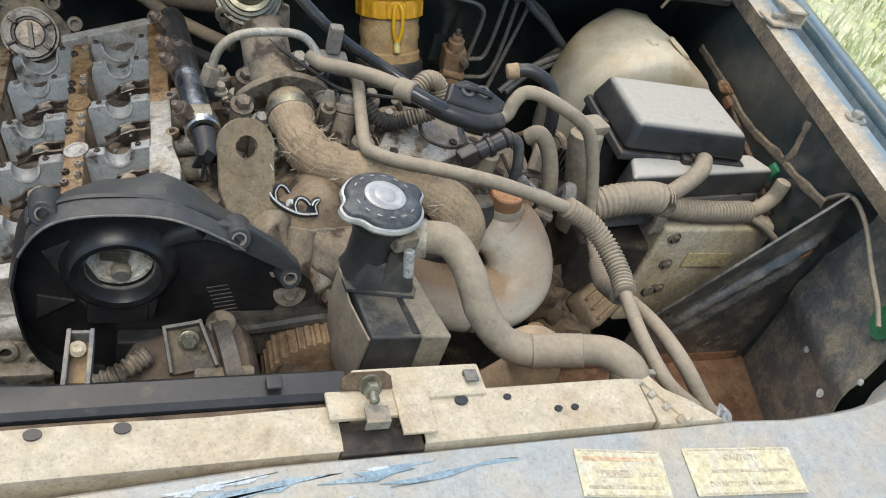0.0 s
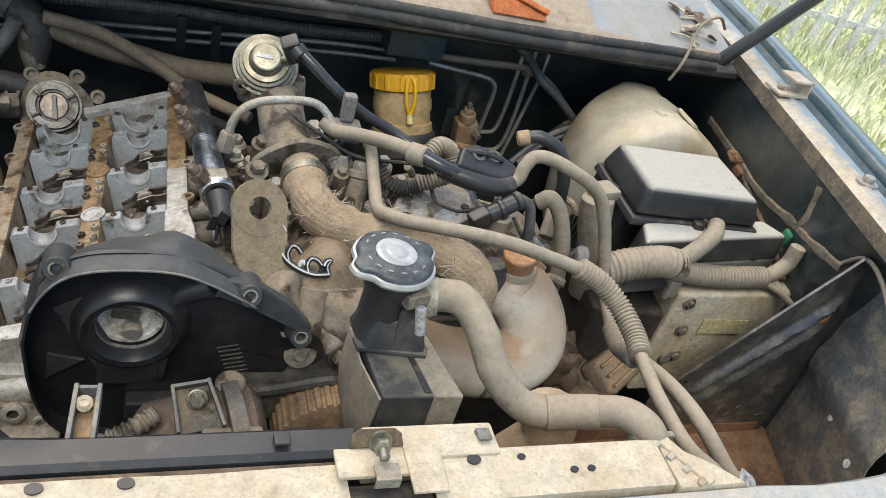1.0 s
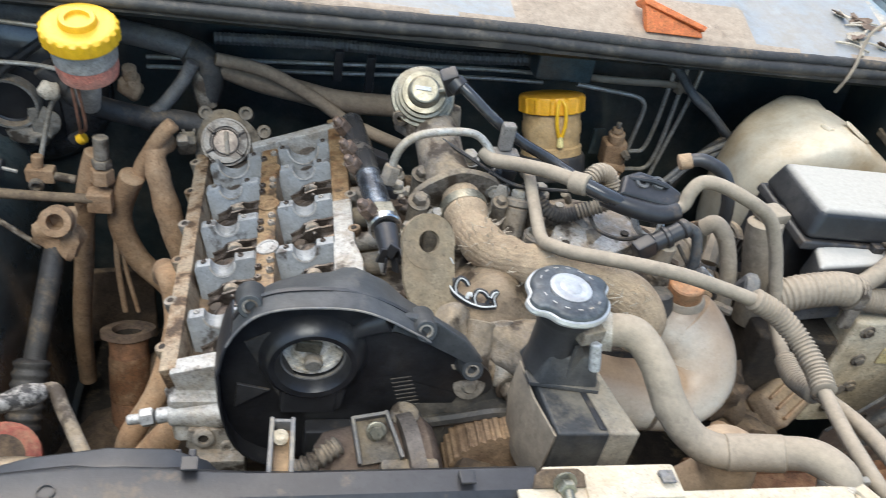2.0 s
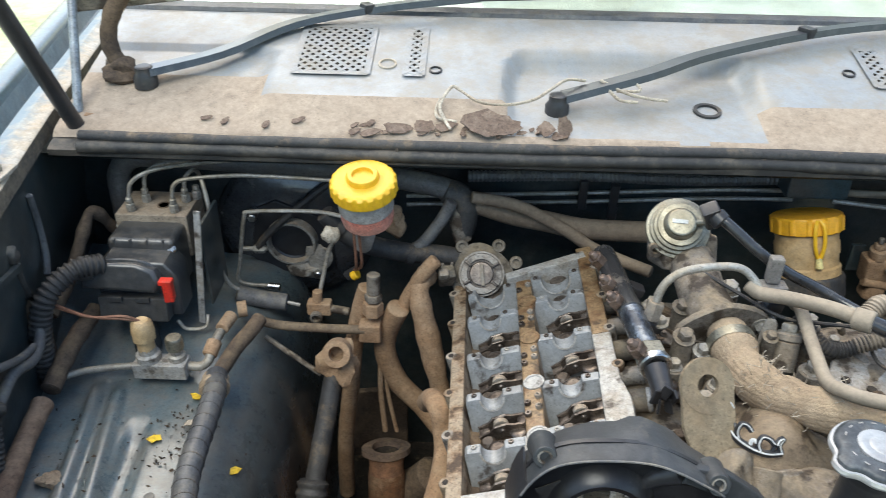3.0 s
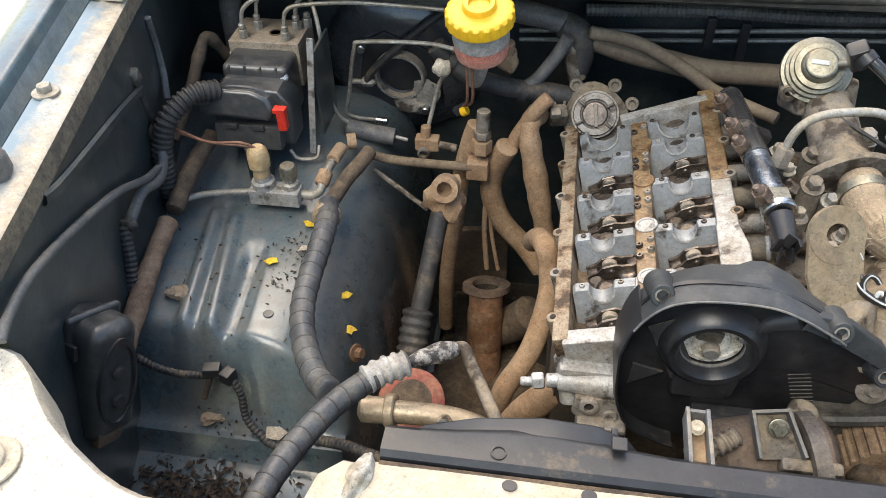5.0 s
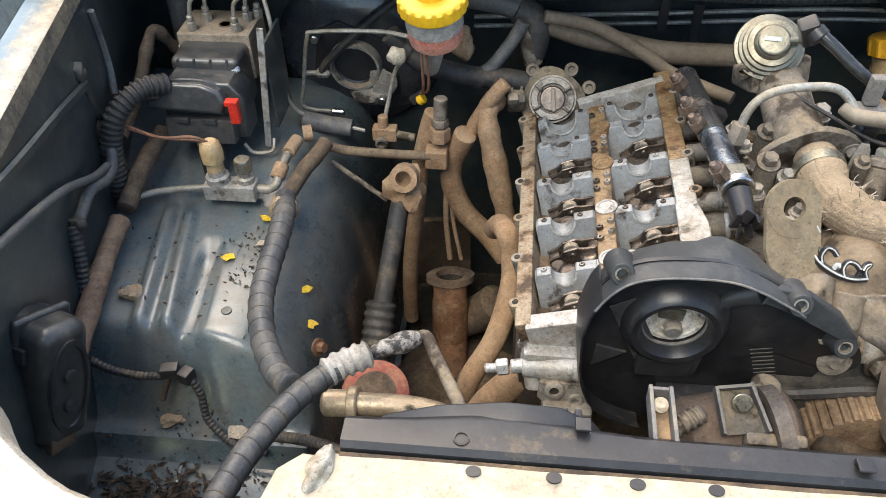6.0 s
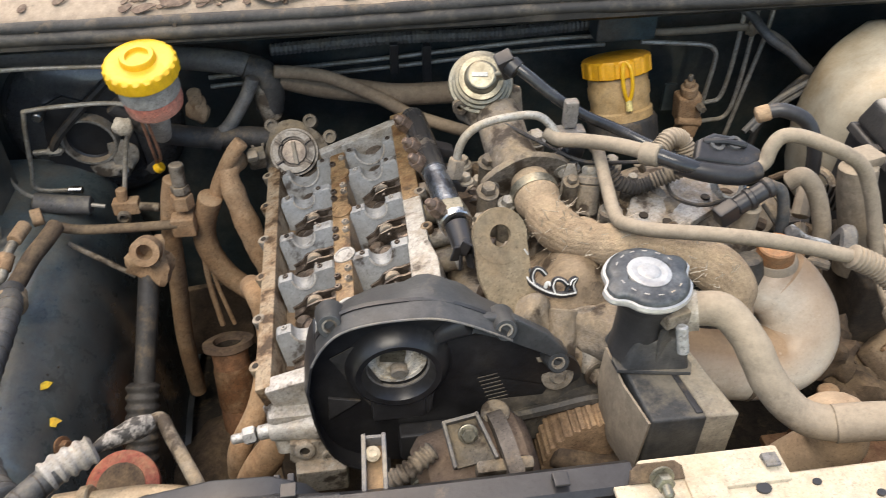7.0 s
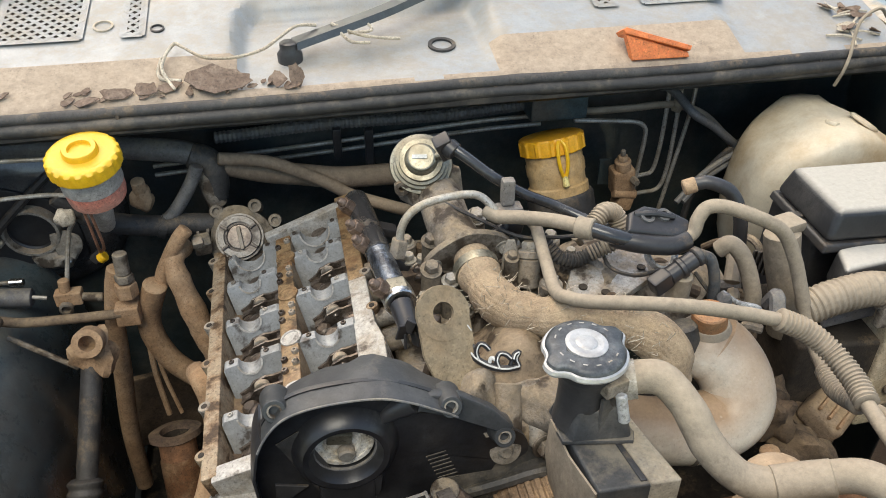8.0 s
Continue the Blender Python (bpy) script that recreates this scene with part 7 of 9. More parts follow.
# steering shaft
sh = thing("steering_shaft", (-0.40, 0.45, 0.66), "grimy steering shaft with a mud-coated joint", "steering shaft")
part("joint", merge(lump((0.05, 0.045, 0.055), (-0.375, 0.505, 0.835), 3, 0.9), washer(0.010, 0.018, 0.02, axis_pose((-0.372, 0.50, 0.86), (-0.372, 0.46, 0.88)), 18)), mud, sh, "mud-coated universal joint")
part("shaft", rod((-0.380, 0.50, 0.82), (-0.400, 0.40, 0.70), 0.013), rubber, sh)
part("boot", tube([(-0.400, 0.41, 0.712), (-0.405, 0.36, 0.66), (-0.41, 0.31, 0.60)], 0.021, 16, ribs=0.012, depth=0.1), rubber, sh, "black ribbed boot")
# open exhaust flange
exhaust_rust = surface("exhaust_rust", (0.30, 0.145, 0.075), (0.20, 0.105, 0.06), 0.9, dust=0.35, dust_tint=(0.30, 0.20, 0.12), coarse=28, bump=0.5)
ex = thing("exhaust_outlet", (-0.32, 0.56, 0.50), "rusty open exhaust flange on a brown pipe", "exhaust flange")
EM = pose(-0.322, 0.562, 0.612, -20, 3, 12)
part("flange", holed([(0.033 * math.cos(a) * (1.0 + 0.14 * math.cos(2 * a)), 0.0315 * math.sin(a)) for a in [2 * math.pi * i / 28 for i in range(28)]], circle(0, 0, 0.022, 28), 0.010, EM), surface("flange_iron", (0.11, 0.08, 0.065), (0.18, 0.12, 0.085), 0.85, dust=0.3), ex, "dark iron flange")
part("throat", lathe([(0.0225, -0.04), (0.0225, 0.006)], 24, EM, None, False), dark_under, ex)
part("pipe", merge(lathe([(0.028, -0.17), (0.027, -0.06), (0.0265, -0.012), (0.029, -0.002)], 24, EM, None, False)), exhaust_rust, ex, "rusty brown pipe")
part("crack_band", lathe([(0.0275, -0.10), (0.0285, -0.095), (0.0285, -0.035), (0.0270, -0.030)], 24, EM, None, False), rust, ex, "rusty band")
part("branch", tube([(-0.315, 0.56, 0.52), (-0.28, 0.56, 0.54), (-0.25, 0.55, 0.58)], 0.03, 16), mud_dark, ex)
single("bay_clutter", lump((0.16, 0.16, 0.10), (-0.37, 0.47, 0.44), 12, 0.5), mud_dark, "muddy casting deep in the bay", "casting")
single("gearbox_casting", lump((0.14, 0.24, 0.10), (-0.27, 0.43, 0.45), 14, 0.5), mud_dark, "muddy casting below the exhaust", "casting")
single("mud_bracket", block((0.10, 0.012, 0.14), (-0.345, 0.64, 0.60), 0.004, (0, 0, 8)), mud_dark, "mud-coated plate behind the pipes", "plate")

# looms and cables on the left wall
pipe("corrugated_loom", [(-0.662, 0.508, 0.978), (-0.684, 0.486, 0.983), (-0.708, 0.458, 0.966), (-0.720, 0.444, 0.930), (-0.724, 0.438, 0.885), (-0.722, 0.434, 0.850)], 0.0135, rubber, "black corrugated cable loom into the brake unit", "cable loom", "cable looms", 16, ribs=0.0072, depth=0.17)
pipe("corrugated_loom", [(-0.705, 0.30, 0.925), (-0.700, 0.285, 0.895), (-0.698, 0.265, 0.855), (-0.690, 0.255, 0.835)], 0.008, rubber, "black corrugated cable loom on the wall", "cable loom", "cable looms", 10, ribs=0.006, depth=0.16)
pipe("corrugated_loom", [(-0.672, 0.198, 0.828), (-0.655, 0.200, 0.811), (-0.626, 0.202, 0.801), (-0.588, 0.204, 0.803), (-0.572, 0.203, 0.803), (-0.560, 0.196, 0.782), (-0.555, 0.184, 0.757), (-0.536, 0.172, 0.743), (-0.520, 0.165, 0.738), (-0.485, 0.160, 0.735)], 0.0048, rubber, "black corrugated cable loom over the shelf", "cable loom", "cable looms", 10, ribs=0.005, depth=0.16)
pipe("corrugated_loom", [(-0.46, 0.14, 0.80), (-0.42, 0.125, 0.82), (-0.38, 0.11, 0.83), (-0.34, 0.10, 0.84)], 0.006, rubber, "black corrugated cable loom behind the shroud", "cable loom", "cable looms", 10, ribs=0.005, depth=0.16)
single("loom_clip", merge(block((0.020, 0.014, 0.012), (-0.592, 0.206, 0.810), 0.002, (0, 0, 10)), block((0.014, 0.016, 0.016), (-0.573, 0.203, 0.806), 0.002, (0, 0, -20))), clean_black, "black plastic loom clip on the apron", "clip")
single("stem_bolt", rod((-0.595, 0.204, 0.800), (-0.605, 0.192, 0.772), 0.0035), mud_dark, "dark rubber stem beside the clip", "stem")
pipe("wall_cable", [(-0.642, 0.037, 1.046), (-0.647, 0.063, 1.051), (-0.656, 0.111, 1.047), (-0.671, 0.192, 1.022), (-0.688, 0.289, 0.985), (-0.703, 0.365, 0.943), (-0.712, 0.41, 0.925)], 0.0045, grey_rubber, "grey cable along the inner fender", "cable", "wall cables", 10)
pipe("wall_cable", [(-0.722, 0.45, 0.935), (-0.712, 0.42, 0.92), (-0.706, 0.39, 0.92), (-0.703, 0.35, 0.935), (-0.702, 0.31, 0.925)], 0.0065, grey_rubber, "grey cable along the inner fender", "cable", "wall cables", 10)
pipe("wall_cable", [(-0.735, 0.52, 1.065), (-0.737, 0.525, 1.03), (-0.735, 0.52, 0.99), (-0.728, 0.50, 0.965)], 0.0045, grey_rubber, "dusty thin cable on the inner fender", "cable", "wall cables", 8)
pipe("wall_cable", [(-0.725, 0.44, 1.04), (-0.725, 0.44, 1.01), (-0.728, 0.45, 0.975), (-0.732, 0.465, 0.955)], 0.0055, dusty_plastic, "dusty thin cable on the inner fender", "cable", "wall cables", 8)
pipe("wall_cable", [(-0.69, 0.62, 0.96), (-0.705, 0.60, 1.00), (-0.712, 0.58, 0.985), (-0.722, 0.54, 0.94), (-0.732, 0.49, 0.91)], 0.008, mud_dark, "grimy taped cable beside the brake unit", "cable", "wall cables", 10, uneven=0.3)
single("cable_clip", lump((0.018, 0.018, 0.022), (-0.722, 0.435, 1.035), 3, 0.3), dusty_plastic, "dusty cable clip on the wall", "clip", "wall clips")
single("cable_clip", lump((0.020, 0.016, 0.020), (-0.700, 0.305, 0.925), 5, 0.3), rubber, "black cable clip on the wall", "clip", "wall clips")
single("cable_lump", lump((0.035, 0.04, 0.09), (-0.738, 0.455, 0.905), 8, 0.6), mud_dark, "muddy taped cable bundle on the wall", "cable bundle")

# ---- intake side of the engine ----
rng_mats = (steel_pipe, alloy_tan, casting_dark)
cast_brown = surface("cast_brown", (0.25, 0.19, 0.125), (0.17, 0.12, 0.075), 0.5, metal=0.15, dust=0.4, dust_tint=(0.29, 0.22, 0.14), coarse=24, bump=0.5, grease=0.3, spread=(0.40, 0.62))
part("intake_casting", block((0.17, 0.34, 0.10), (0.065, 0.385, 0.875), 0.02, segs=4), alloy_tan, engine, "dusty cast intake manifold")
part("front_casting", lump((0.16, 0.15, 0.15), (0.085, 0.265, 0.905), 21, 0.28, detail=5), cast_brown, engine, "dusty cast front housing")
part("casting_arm", lump((0.10, 0.07, 0.06), (0.115, 0.205, 0.945), 5, 0.25, (0, 0, -35), 4), alloy_tan, engine)
part("casting_arm", lump((0.05, 0.05, 0.10), (0.040, 0.225, 0.93), 8, 0.25, detail=4), alloy_tan, engine)
part("casting_foot", rod((0.062, 0.19, 0.93), (0.072, 0.225, 0.965), 0.014, 0.016), alloy_tan, engine)
part("casting_foot", rod((0.092, 0.18, 0.925), (0.088, 0.225, 0.965), 0.011, 0.015), alloy_dusty, engine)
part("foot_bolt", hexbolt((0.094, 0.176, 0.928), (0.2, -0.9, 0.1), 0.010, 0.010, 0.013), casting_dark, engine)
part("foot_bolt", hexbolt((0.040, 0.185, 0.955), (0.0, -0.9, 0.3), 0.007, 0.008, 0.010), alloy_dusty, engine)
# Near-black lump that paints the shade between the front castings.
part("gap_shade", lump((0.10, 0.05, 0.08), (0.075, 0.205, 0.90), 12, 0.4), dark_under, engine)
part("rear_casting", lump((0.20, 0.16, 0.12), (0.25, 0.40, 0.915), 31, 0.35, detail=4), alloy_tan, engine)
arm_pale = surface("arm_pale", (0.42, 0.41, 0.39), (0.27, 0.22, 0.165), 0.5, metal=0.2, dust=0.3, dust_tint=(0.34, 0.26, 0.17), coarse=22, bump=0.4, grease=0.2, spread=(0.42, 0.56))
shelf = part("rear_shelf", prism([(-0.066, -0.012), (-0.058, -0.036), (-0.020, -0.044), (0.030, -0.024), (0.042, 0.010), (0.030, 0.030), (-0.006, 0.028), (-0.050, 0.012)], 0.014, pose(0.236, 0.372, 0.962, 14, -4, 4), 0.003), arm_pale, engine, "pale scraped casting arm")
for x, y in ((0.190, 0.350), (0.212, 0.338), (0.262, 0.362)):
    part("arm_hole", lathe([(0.0050, 0), (0.0050, 0.002)], 14, pose(x, y, 0.9765 + (y - 0.372) * 0.25 + (x - 0.236) * 0.07)), dark_under, shelf)
part("sensor_body", merge(rod((0.136, 0.378, 0.955), (0.140, 0.392, 0.985), 0.0125), rod((0.140, 0.392, 0.985), (0.141, 0.396, 0.993), 0.014)), alloy_dusty, engine, "grey sensor body")
part("sensor_head", hexbolt((0.141, 0.396, 0.993), (0.03, 0.4, 0.9), 0.009, 0.009, 0.012), steel_pipe, engine)
part("upright_plate", prism([(-0.012, 0), (0.012, 0), (0.008, 0.05), (0.004, 0.062), (-0.004, 0.062), (-0.008, 0.05)], 0.004, pose(0.118, 0.392, 0.945, 78, 0, -15), 0.001), alloy_dusty, engine, "small upright bracket")
for x, y, z, q in ((0.118, 0.388, 0.992, 0.006), (0.038, 0.447, 0.985, 0.008), (0.028, 0.392, 0.985, 0.0085), (0.099, 0.480, 0.990, 0.009), (0.060, 0.445, 0.975, 0.007), (0.048, 0.385, 0.972, 0.007), (0.165, 0.405, 0.985, 0.006)):
    part("clutter_bolt", hexbolt((x, y, z), (0.05, -0.3, 0.9), q, q * 1.1, q * 1.45), rng_mats[int(x * 1000) % 3], engine)
    part("clutter_post", rod((x, y, z - 0.055), (x, y, z), q * 1.5, q * 1.3), casting_dark, engine)
# Black lumps put the shade of the holes between castings into colour.
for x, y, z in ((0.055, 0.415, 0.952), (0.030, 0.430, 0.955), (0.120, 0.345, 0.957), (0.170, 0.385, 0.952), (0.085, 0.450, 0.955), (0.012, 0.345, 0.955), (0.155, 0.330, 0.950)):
    part("pocket_shade", lump((0.036, 0.026, 0.020), (x, y, z - 0.004), int(x * 900), 0.5), deck_oil, engine, "black lump painting the shade of a gap")
part("black_sensor", merge(block((0.026, 0.020, 0.016), (0.128, 0.432, 1.004), 0.004, (0, 15, 20)), rod((0.120, 0.428, 1.006), (0.104, 0.420, 1.000), 0.007)), clean_black, engine, "black plug connector")
for x, y, z, r in ((0.030, 0.46, 0.93, 0.014), (0.045, 0.40, 0.935, 0.012), (0.015, 0.37, 0.945, 0.011), (0.040, 0.33, 0.935, 0.013), (0.14, 0.39, 0.95, 0.012), (0.155, 0.36, 0.955, 0.013), (0.10, 0.46, 0.95, 0.015), (0.015, 0.49, 0.94, 0.012),
                   (0.175, 0.43, 0.965, 0.012), (0.13, 0.43, 0.965, 0.010), (0.19, 0.40, 0.96, 0.010), (0.06, 0.36, 0.93, 0.010)):
    s = part("boss", rod((x, y, z - 0.05), (x, y - 0.004, z + 0.02), r * 1.15, r), alloy_dusty, engine)
    part("boss_bolt", hexbolt((x, y - 0.004, z + 0.02), (0, -0.1, 1), r * 0.62, 0.008, r * 0.85), steel_pipe, s, "dusty bolt")
rng = random.Random(8)
for k in range(16):
    x, y = rng.uniform(0.0, 0.20), rng.uniform(0.28, 0.50)
    part("casting_rib", block((rng.uniform(0.015, 0.05), rng.uniform(0.008, 0.02), rng.uniform(0.02, 0.05)), (x, y, rng.uniform(0.915, 0.95)), 0.003, (rng.uniform(-15, 15), rng.uniform(-15, 15), rng.uniform(-40, 40))), rng.choice([alloy_tan, alloy_dusty, mud_dark]), engine)
for k in range(4):
    y = 0.30 + 0.075 * k
    part("runner", tube([(-0.04, y, 0.90), (0.0, y, 0.915), (0.05, y - 0.005, 0.905)], 0.016, 12), alloy_tan, engine, "dusty runner pipe")

# lifting eye plate
pl = thing("lifting_plate", (0.03, 0.255, 0.93), "dusty steel lifting eye plate on the engine", "bracket")
LM = pose(0.018, 0.262, 1.006, 52, 8, 8)
n = 24
ring = circle(-0.003, 0.019, 0.0265, n)
part("eye", holed(ring, circle(-0.003, 0.019, 0.0105, n), 0.006, LM), surface("plate_mud", (0.26, 0.205, 0.13), (0.18, 0.135, 0.085), 0.7, dust=0.35), pl)
part("plate", prism([(-0.029, 0.018), (-0.020, 0.0005), (-0.003, -0.0075), (0.014, 0.0005), (0.0235, 0.018), (0.026, -0.02), (0.034, -0.055), (0.038, -0.090), (0.030, -0.10), (0.006, -0.098), (-0.010, -0.06), (-0.026, -0.02)], 0.0055, LM, 0.001), MATS["plate_mud"], pl)
for x, y in ((0.022, -0.075), (0.012, -0.088)):
    part("rivet", lathe([(0.003, 0), (0.003, 0.001), (0.002, 0.0015)], 10, LM @ pose(x, y, 0.006)), mud_dark, pl)
# loose toothed clip lying on the casting
cl = thing("broken_clip", (0.06, 0.243, 0.972), "broken black plastic clip with white edges on the engine", "clip")
spine_pts = smooth_path([(0.034, 0.262, 0.992), (0.042, 0.246, 0.985), (0.054, 0.236, 0.981), (0.068, 0.231, 0.979), (0.082, 0.231, 0.980)], 3)
part("strip", tube(spine_pts, 0.0036, 8, 3), clean_black, cl)
part("edge", tube([p + Vector((0, -0.0030, 0.0024)) for p in spine_pts], 0.0009, 6, 3), white_paint, cl, "white worn edge")
for k, (i, h, bend) in enumerate(((0, 0.016, 0.008), (4, 0.015, 0.010), (8, 0.013, 0.011), (12, 0.012, -0.006))):
    a = spine_pts[i]
    hook = [a, a + Vector((-0.002, 0.004, h * 0.5)), a + Vector((0.001, 0.006, h)), a + Vector((bend * 0.6, 0.004, h * 1.02)), a + Vector((bend, 0.001, h * 0.75))]
    tooth = part("tooth", tube(hook, 0.0027, 8, 4), clean_black, cl)
    part("tooth_edge", tube([p + Vector((0, -0.0022, 0.0018)) for p in hook], 0.0007, 6, 4), white_paint, tooth, "white worn edge")
    if k < 3:
        b = spine_pts[i + 2]
        part("web", tube([b, b + Vector((0.003, 0.003, 0.007)), spine_pts[i + 4] + Vector((-0.001, 0.003, 0.006))], 0.0020, 6, 4), white_paint if k == 1 else clean_black, cl)

# exhaust gas valve
eg = thing("gas_valve", (0.045, 0.53, 0.95), "exhaust gas valve with a stacked golden metal diaphragm", "valve")
GM = axis_pose((0.044, 0.540, 1.035), (0.038, 0.500, 1.075))
part("diaphragm", lathe([(0.030, -0.004), (0.0375, -0.002), (0.0385, 0.002), (0.0375, 0.005), (0.034, 0.006), (0.0335, 0.011), (0.0305, 0.012), (0.030, 0.017), (0.0265, 0.018), (0.0258, 0.022), (0.0200, 0.0225), (0.0190, 0.026), (0.0165, 0.028), (0.0165, 0.032), (0.014, 0.034)], 40, GM), zinc_gold, eg, "pale golden stepped diaphragm can")
part("nipple", rod(GM @ Vector((0.010, 0.0, 0.030)), GM @ Vector((0.036, 0.006, 0.026)), 0.0038), zinc_gold, eg)
part("badge", moved(block((0.018, 0.005, 0.002), (-0.002, 0, 0.0345), 0.0006), GM), white_paint, eg)
part("body", block((0.070, 0.055, 0.040), (0.055, 0.545, 1.005), 0.006, (-18, 0, 12)), alloy_tan, eg, "dusty cast valve body")
part("ear", washer(0.004, 0.009, 0.012, axis_pose((0.018, 0.53, 1.015), (0.012, 0.48, 1.02)), 16), alloy_tan, eg)
part("elbow", tube([(0.062, 0.530, 1.000), (0.062, 0.495, 1.000), (0.064, 0.460, 0.992), (0.070, 0.425, 0.985)], 0.027, 18), alloy_tan, eg, "tan cast elbow")
FM = axis_pose((0.074, 0.418, 0.986), (0.080, 0.36, 0.972))
part("flange", prism([(0.052 * math.cos(a) * (1 + 0.25 * math.cos(2 * a)) * 0.8, 0.036 * math.sin(a)) for a in [2 * math.pi * i / 28 for i in range(28)]], 0.008, FM @ pose(0, 0, 0, 0, 0, 8), 0.001), alloy_tan, eg, "oval pipe flange")
for s in (-1, 1):
    part("flange_bolt", hexbolt(FM @ Vector((s * 0.041, s * 0.006, 0.008)), (FM.to_3x3() @ Vector((0, 0, 1))), 0.007, 0.008, 0.010), steel_pipe, eg)
part("band", washer(0.024, 0.0265, 0.012, axis_pose((0.078, 0.392, 0.982), (0.080, 0.36, 0.978)), 24), zinc_gold, eg)
wp = thing("wrapped_pipe", (0.12, 0.30, 0.95), "exhaust gas pipe in frayed tan heat wrap", "pipe")
part("wrap", tube([(0.076, 0.405, 0.988), (0.079, 0.375, 0.982), (0.084, 0.340, 0.980), (0.098, 0.305, 0.985), (0.128, 0.272, 0.998), (0.165, 0.250, 1.008), (0.200, 0.232, 1.005), (0.222, 0.215, 0.990), (0.225, 0.205, 0.96)], 0.0212, 120, 10, uneven=0.22, flutes=0.012), wrap_fabric, wp)
rng = random.Random(3)
frays = []
for k in range(260):
    b = smooth_path([(0.079, 0.375, 0.982), (0.098, 0.305, 0.985), (0.165, 0.250, 1.008), (0.215, 0.22, 0.995)], 30)[rng.randrange(90)]
    d = Vector((rng.gauss(0, 1), rng.gauss(-0.5, 1), rng.gauss(0, 1))).normalized()
    frays.append(tube([b + d * 0.022, b + d * 0.027 + Vector((rng.gauss(0, 0.003), 0, rng.gauss(0, 0.003))), b + d * 0.030 + Vector((rng.gauss(0, 0.005), 0, rng.gauss(0, 0.005)))], 0.0004, 3, 2))
part("frayed_threads", merge(*frays), twine, wp)
# thin gas pipe from nut over the flange
gpipe = thing("gas_pipe", (0.0, 0.42, 1.0), "bent dusty steel pipe with a hexagon nut", "pipe")
part("tube", tube([(-0.004, 0.412, 1.005), (0.000, 0.415, 1.028), (0.010, 0.42, 1.042), (0.028, 0.425, 1.050), (0.060, 0.43, 1.053), (0.085, 0.43, 1.052), (0.100, 0.425, 1.042), (0.112, 0.415, 1.025)], 0.0046, 12), steel_pipe, gpipe)
part("nut", rod((-0.007, 0.408, 0.996), (-0.002, 0.413, 1.016), 0.0100, seg=6), alloy_tan, gpipe, "dusty hexagon nut")

# ---- radiator filler on its box ----
bx = thing("filler_base", (0.135, 0.11, 0.90), "black dusty plastic box carrying the radiator filler", "housing")
top = [(0.095, 0.160), (0.157, 0.148), (0.172, 0.076), (0.103, 0.077)]
def skewbox(base, z0, z1, bevel, grow=0.0):
    cx, cy = sum(p[0] for p in base) / 4, sum(p[1] for p in base) / 4
    b_ = bmesh.new()
    lo = [b_.verts.new((x + (x - cx) * grow, y + (y - cy) * grow, z0)) for x, y in base]
    hi = [b_.verts.new((x, y, z1)) for x, y in base]
    ring_faces(b_, [lo, hi])
    b_.faces.new(lo)
    b_.faces.new(hi)
    if bevel:
        bmesh.ops.bevel(b_, geom=list(b_.edges), offset=bevel, segments=3, profile=0.5, affect="EDGES")
    return b_
box_dust = surface("box_dust", (0.040, 0.042, 0.044), (0.085, 0.080, 0.072), 0.5, dust=0.42, dust_tint=(0.27, 0.225, 0.16), settle=0.02, coarse=18, grainy=0.35, level=0.60)
part("box", skewbox(top, 0.900, 0.982, 0.003), box_dust, bx)
part("tan_side", skewbox([(0.1345, 0.1535), (0.1580, 0.1492), (0.1738, 0.0745), (0.1470, 0.0752)], 0.902, 0.9838, 0.0025), surface("side_dust", (0.30, 0.265, 0.205), (0.20, 0.175, 0.14), 0.75, dust=0.4, dust_tint=(0.36, 0.29, 0.20), coarse=22, grainy=0.45), bx, "dust-caked side of the box")
part("lid_strip", skewbox([(0.130, 0.153), (0.134, 0.152), (0.146, 0.080), (0.140, 0.080)], 0.978, 0.9835, 0.001), clean_black, bx, "dark groove")
part("side_skin", lerp_sheet([[(0.092, 0.165, 0.975), (0.088, 0.160, 0.94), (0.092, 0.15, 0.90)], [(0.0925, 0.12, 0.978), (0.0865, 0.12, 0.94), (0.091, 0.12, 0.90)], [(0.101, 0.078, 0.978), (0.098, 0.078, 0.93), (0.100, 0.080, 0.90)]], 0.002), dusty_rubber, bx, "tan dusty side skin")
fl = thing("radiator_filler", (0.115, 0.145, 0.985), "radiator filler neck with a black pressure cap", "radiator cap")
part("flange", prism([(-0.030, -0.020), (0.030, -0.022), (0.033, -0.012), (0.022, 0.018), (-0.024, 0.018), (-0.033, -0.008)], 0.005, pose(0.122, 0.143, 0.983, 0, 0, -8), 0.0015), box_dust, fl, "dusty mounting flange")
for x, y in ((0.102, 0.133), (0.143, 0.130)):
    part("rivet", lathe([(0.0045, 0), (0.0045, 0.0015), (0.002, 0.002), (0.002, 0)], 14, pose(x, y, 0.988)), alloy_tan, fl)
part("neck", lathe([(0.024, 0.990), (0.022, 1.005), (0.021, 1.03), (0.024, 1.045), (0.027, 1.05), (0.027, 1.062)], 28, pose(0.112, 0.150, 0)), black_plastic, fl, "black neck")
part("gusset", prism([(0, 0), (0.028, 0), (0.006, 0.045), (0, 0.045)], 0.004, pose(0.118, 0.128, 0.986, 90, 0, 20), 0.001), box_dust, fl)
part("foot", skewbox([(0.096, 0.160), (0.146, 0.156), (0.142, 0.126), (0.102, 0.130)], 0.985, 1.018, 0.004, 0.35), box_dust, fl, "dusty flared foot")
part("clip", block((0.022, 0.012, 0.014), (0.128, 0.128, 1.044), 0.002, (0, 0, 15)), alloy_tan, fl, "tan overflow boss")
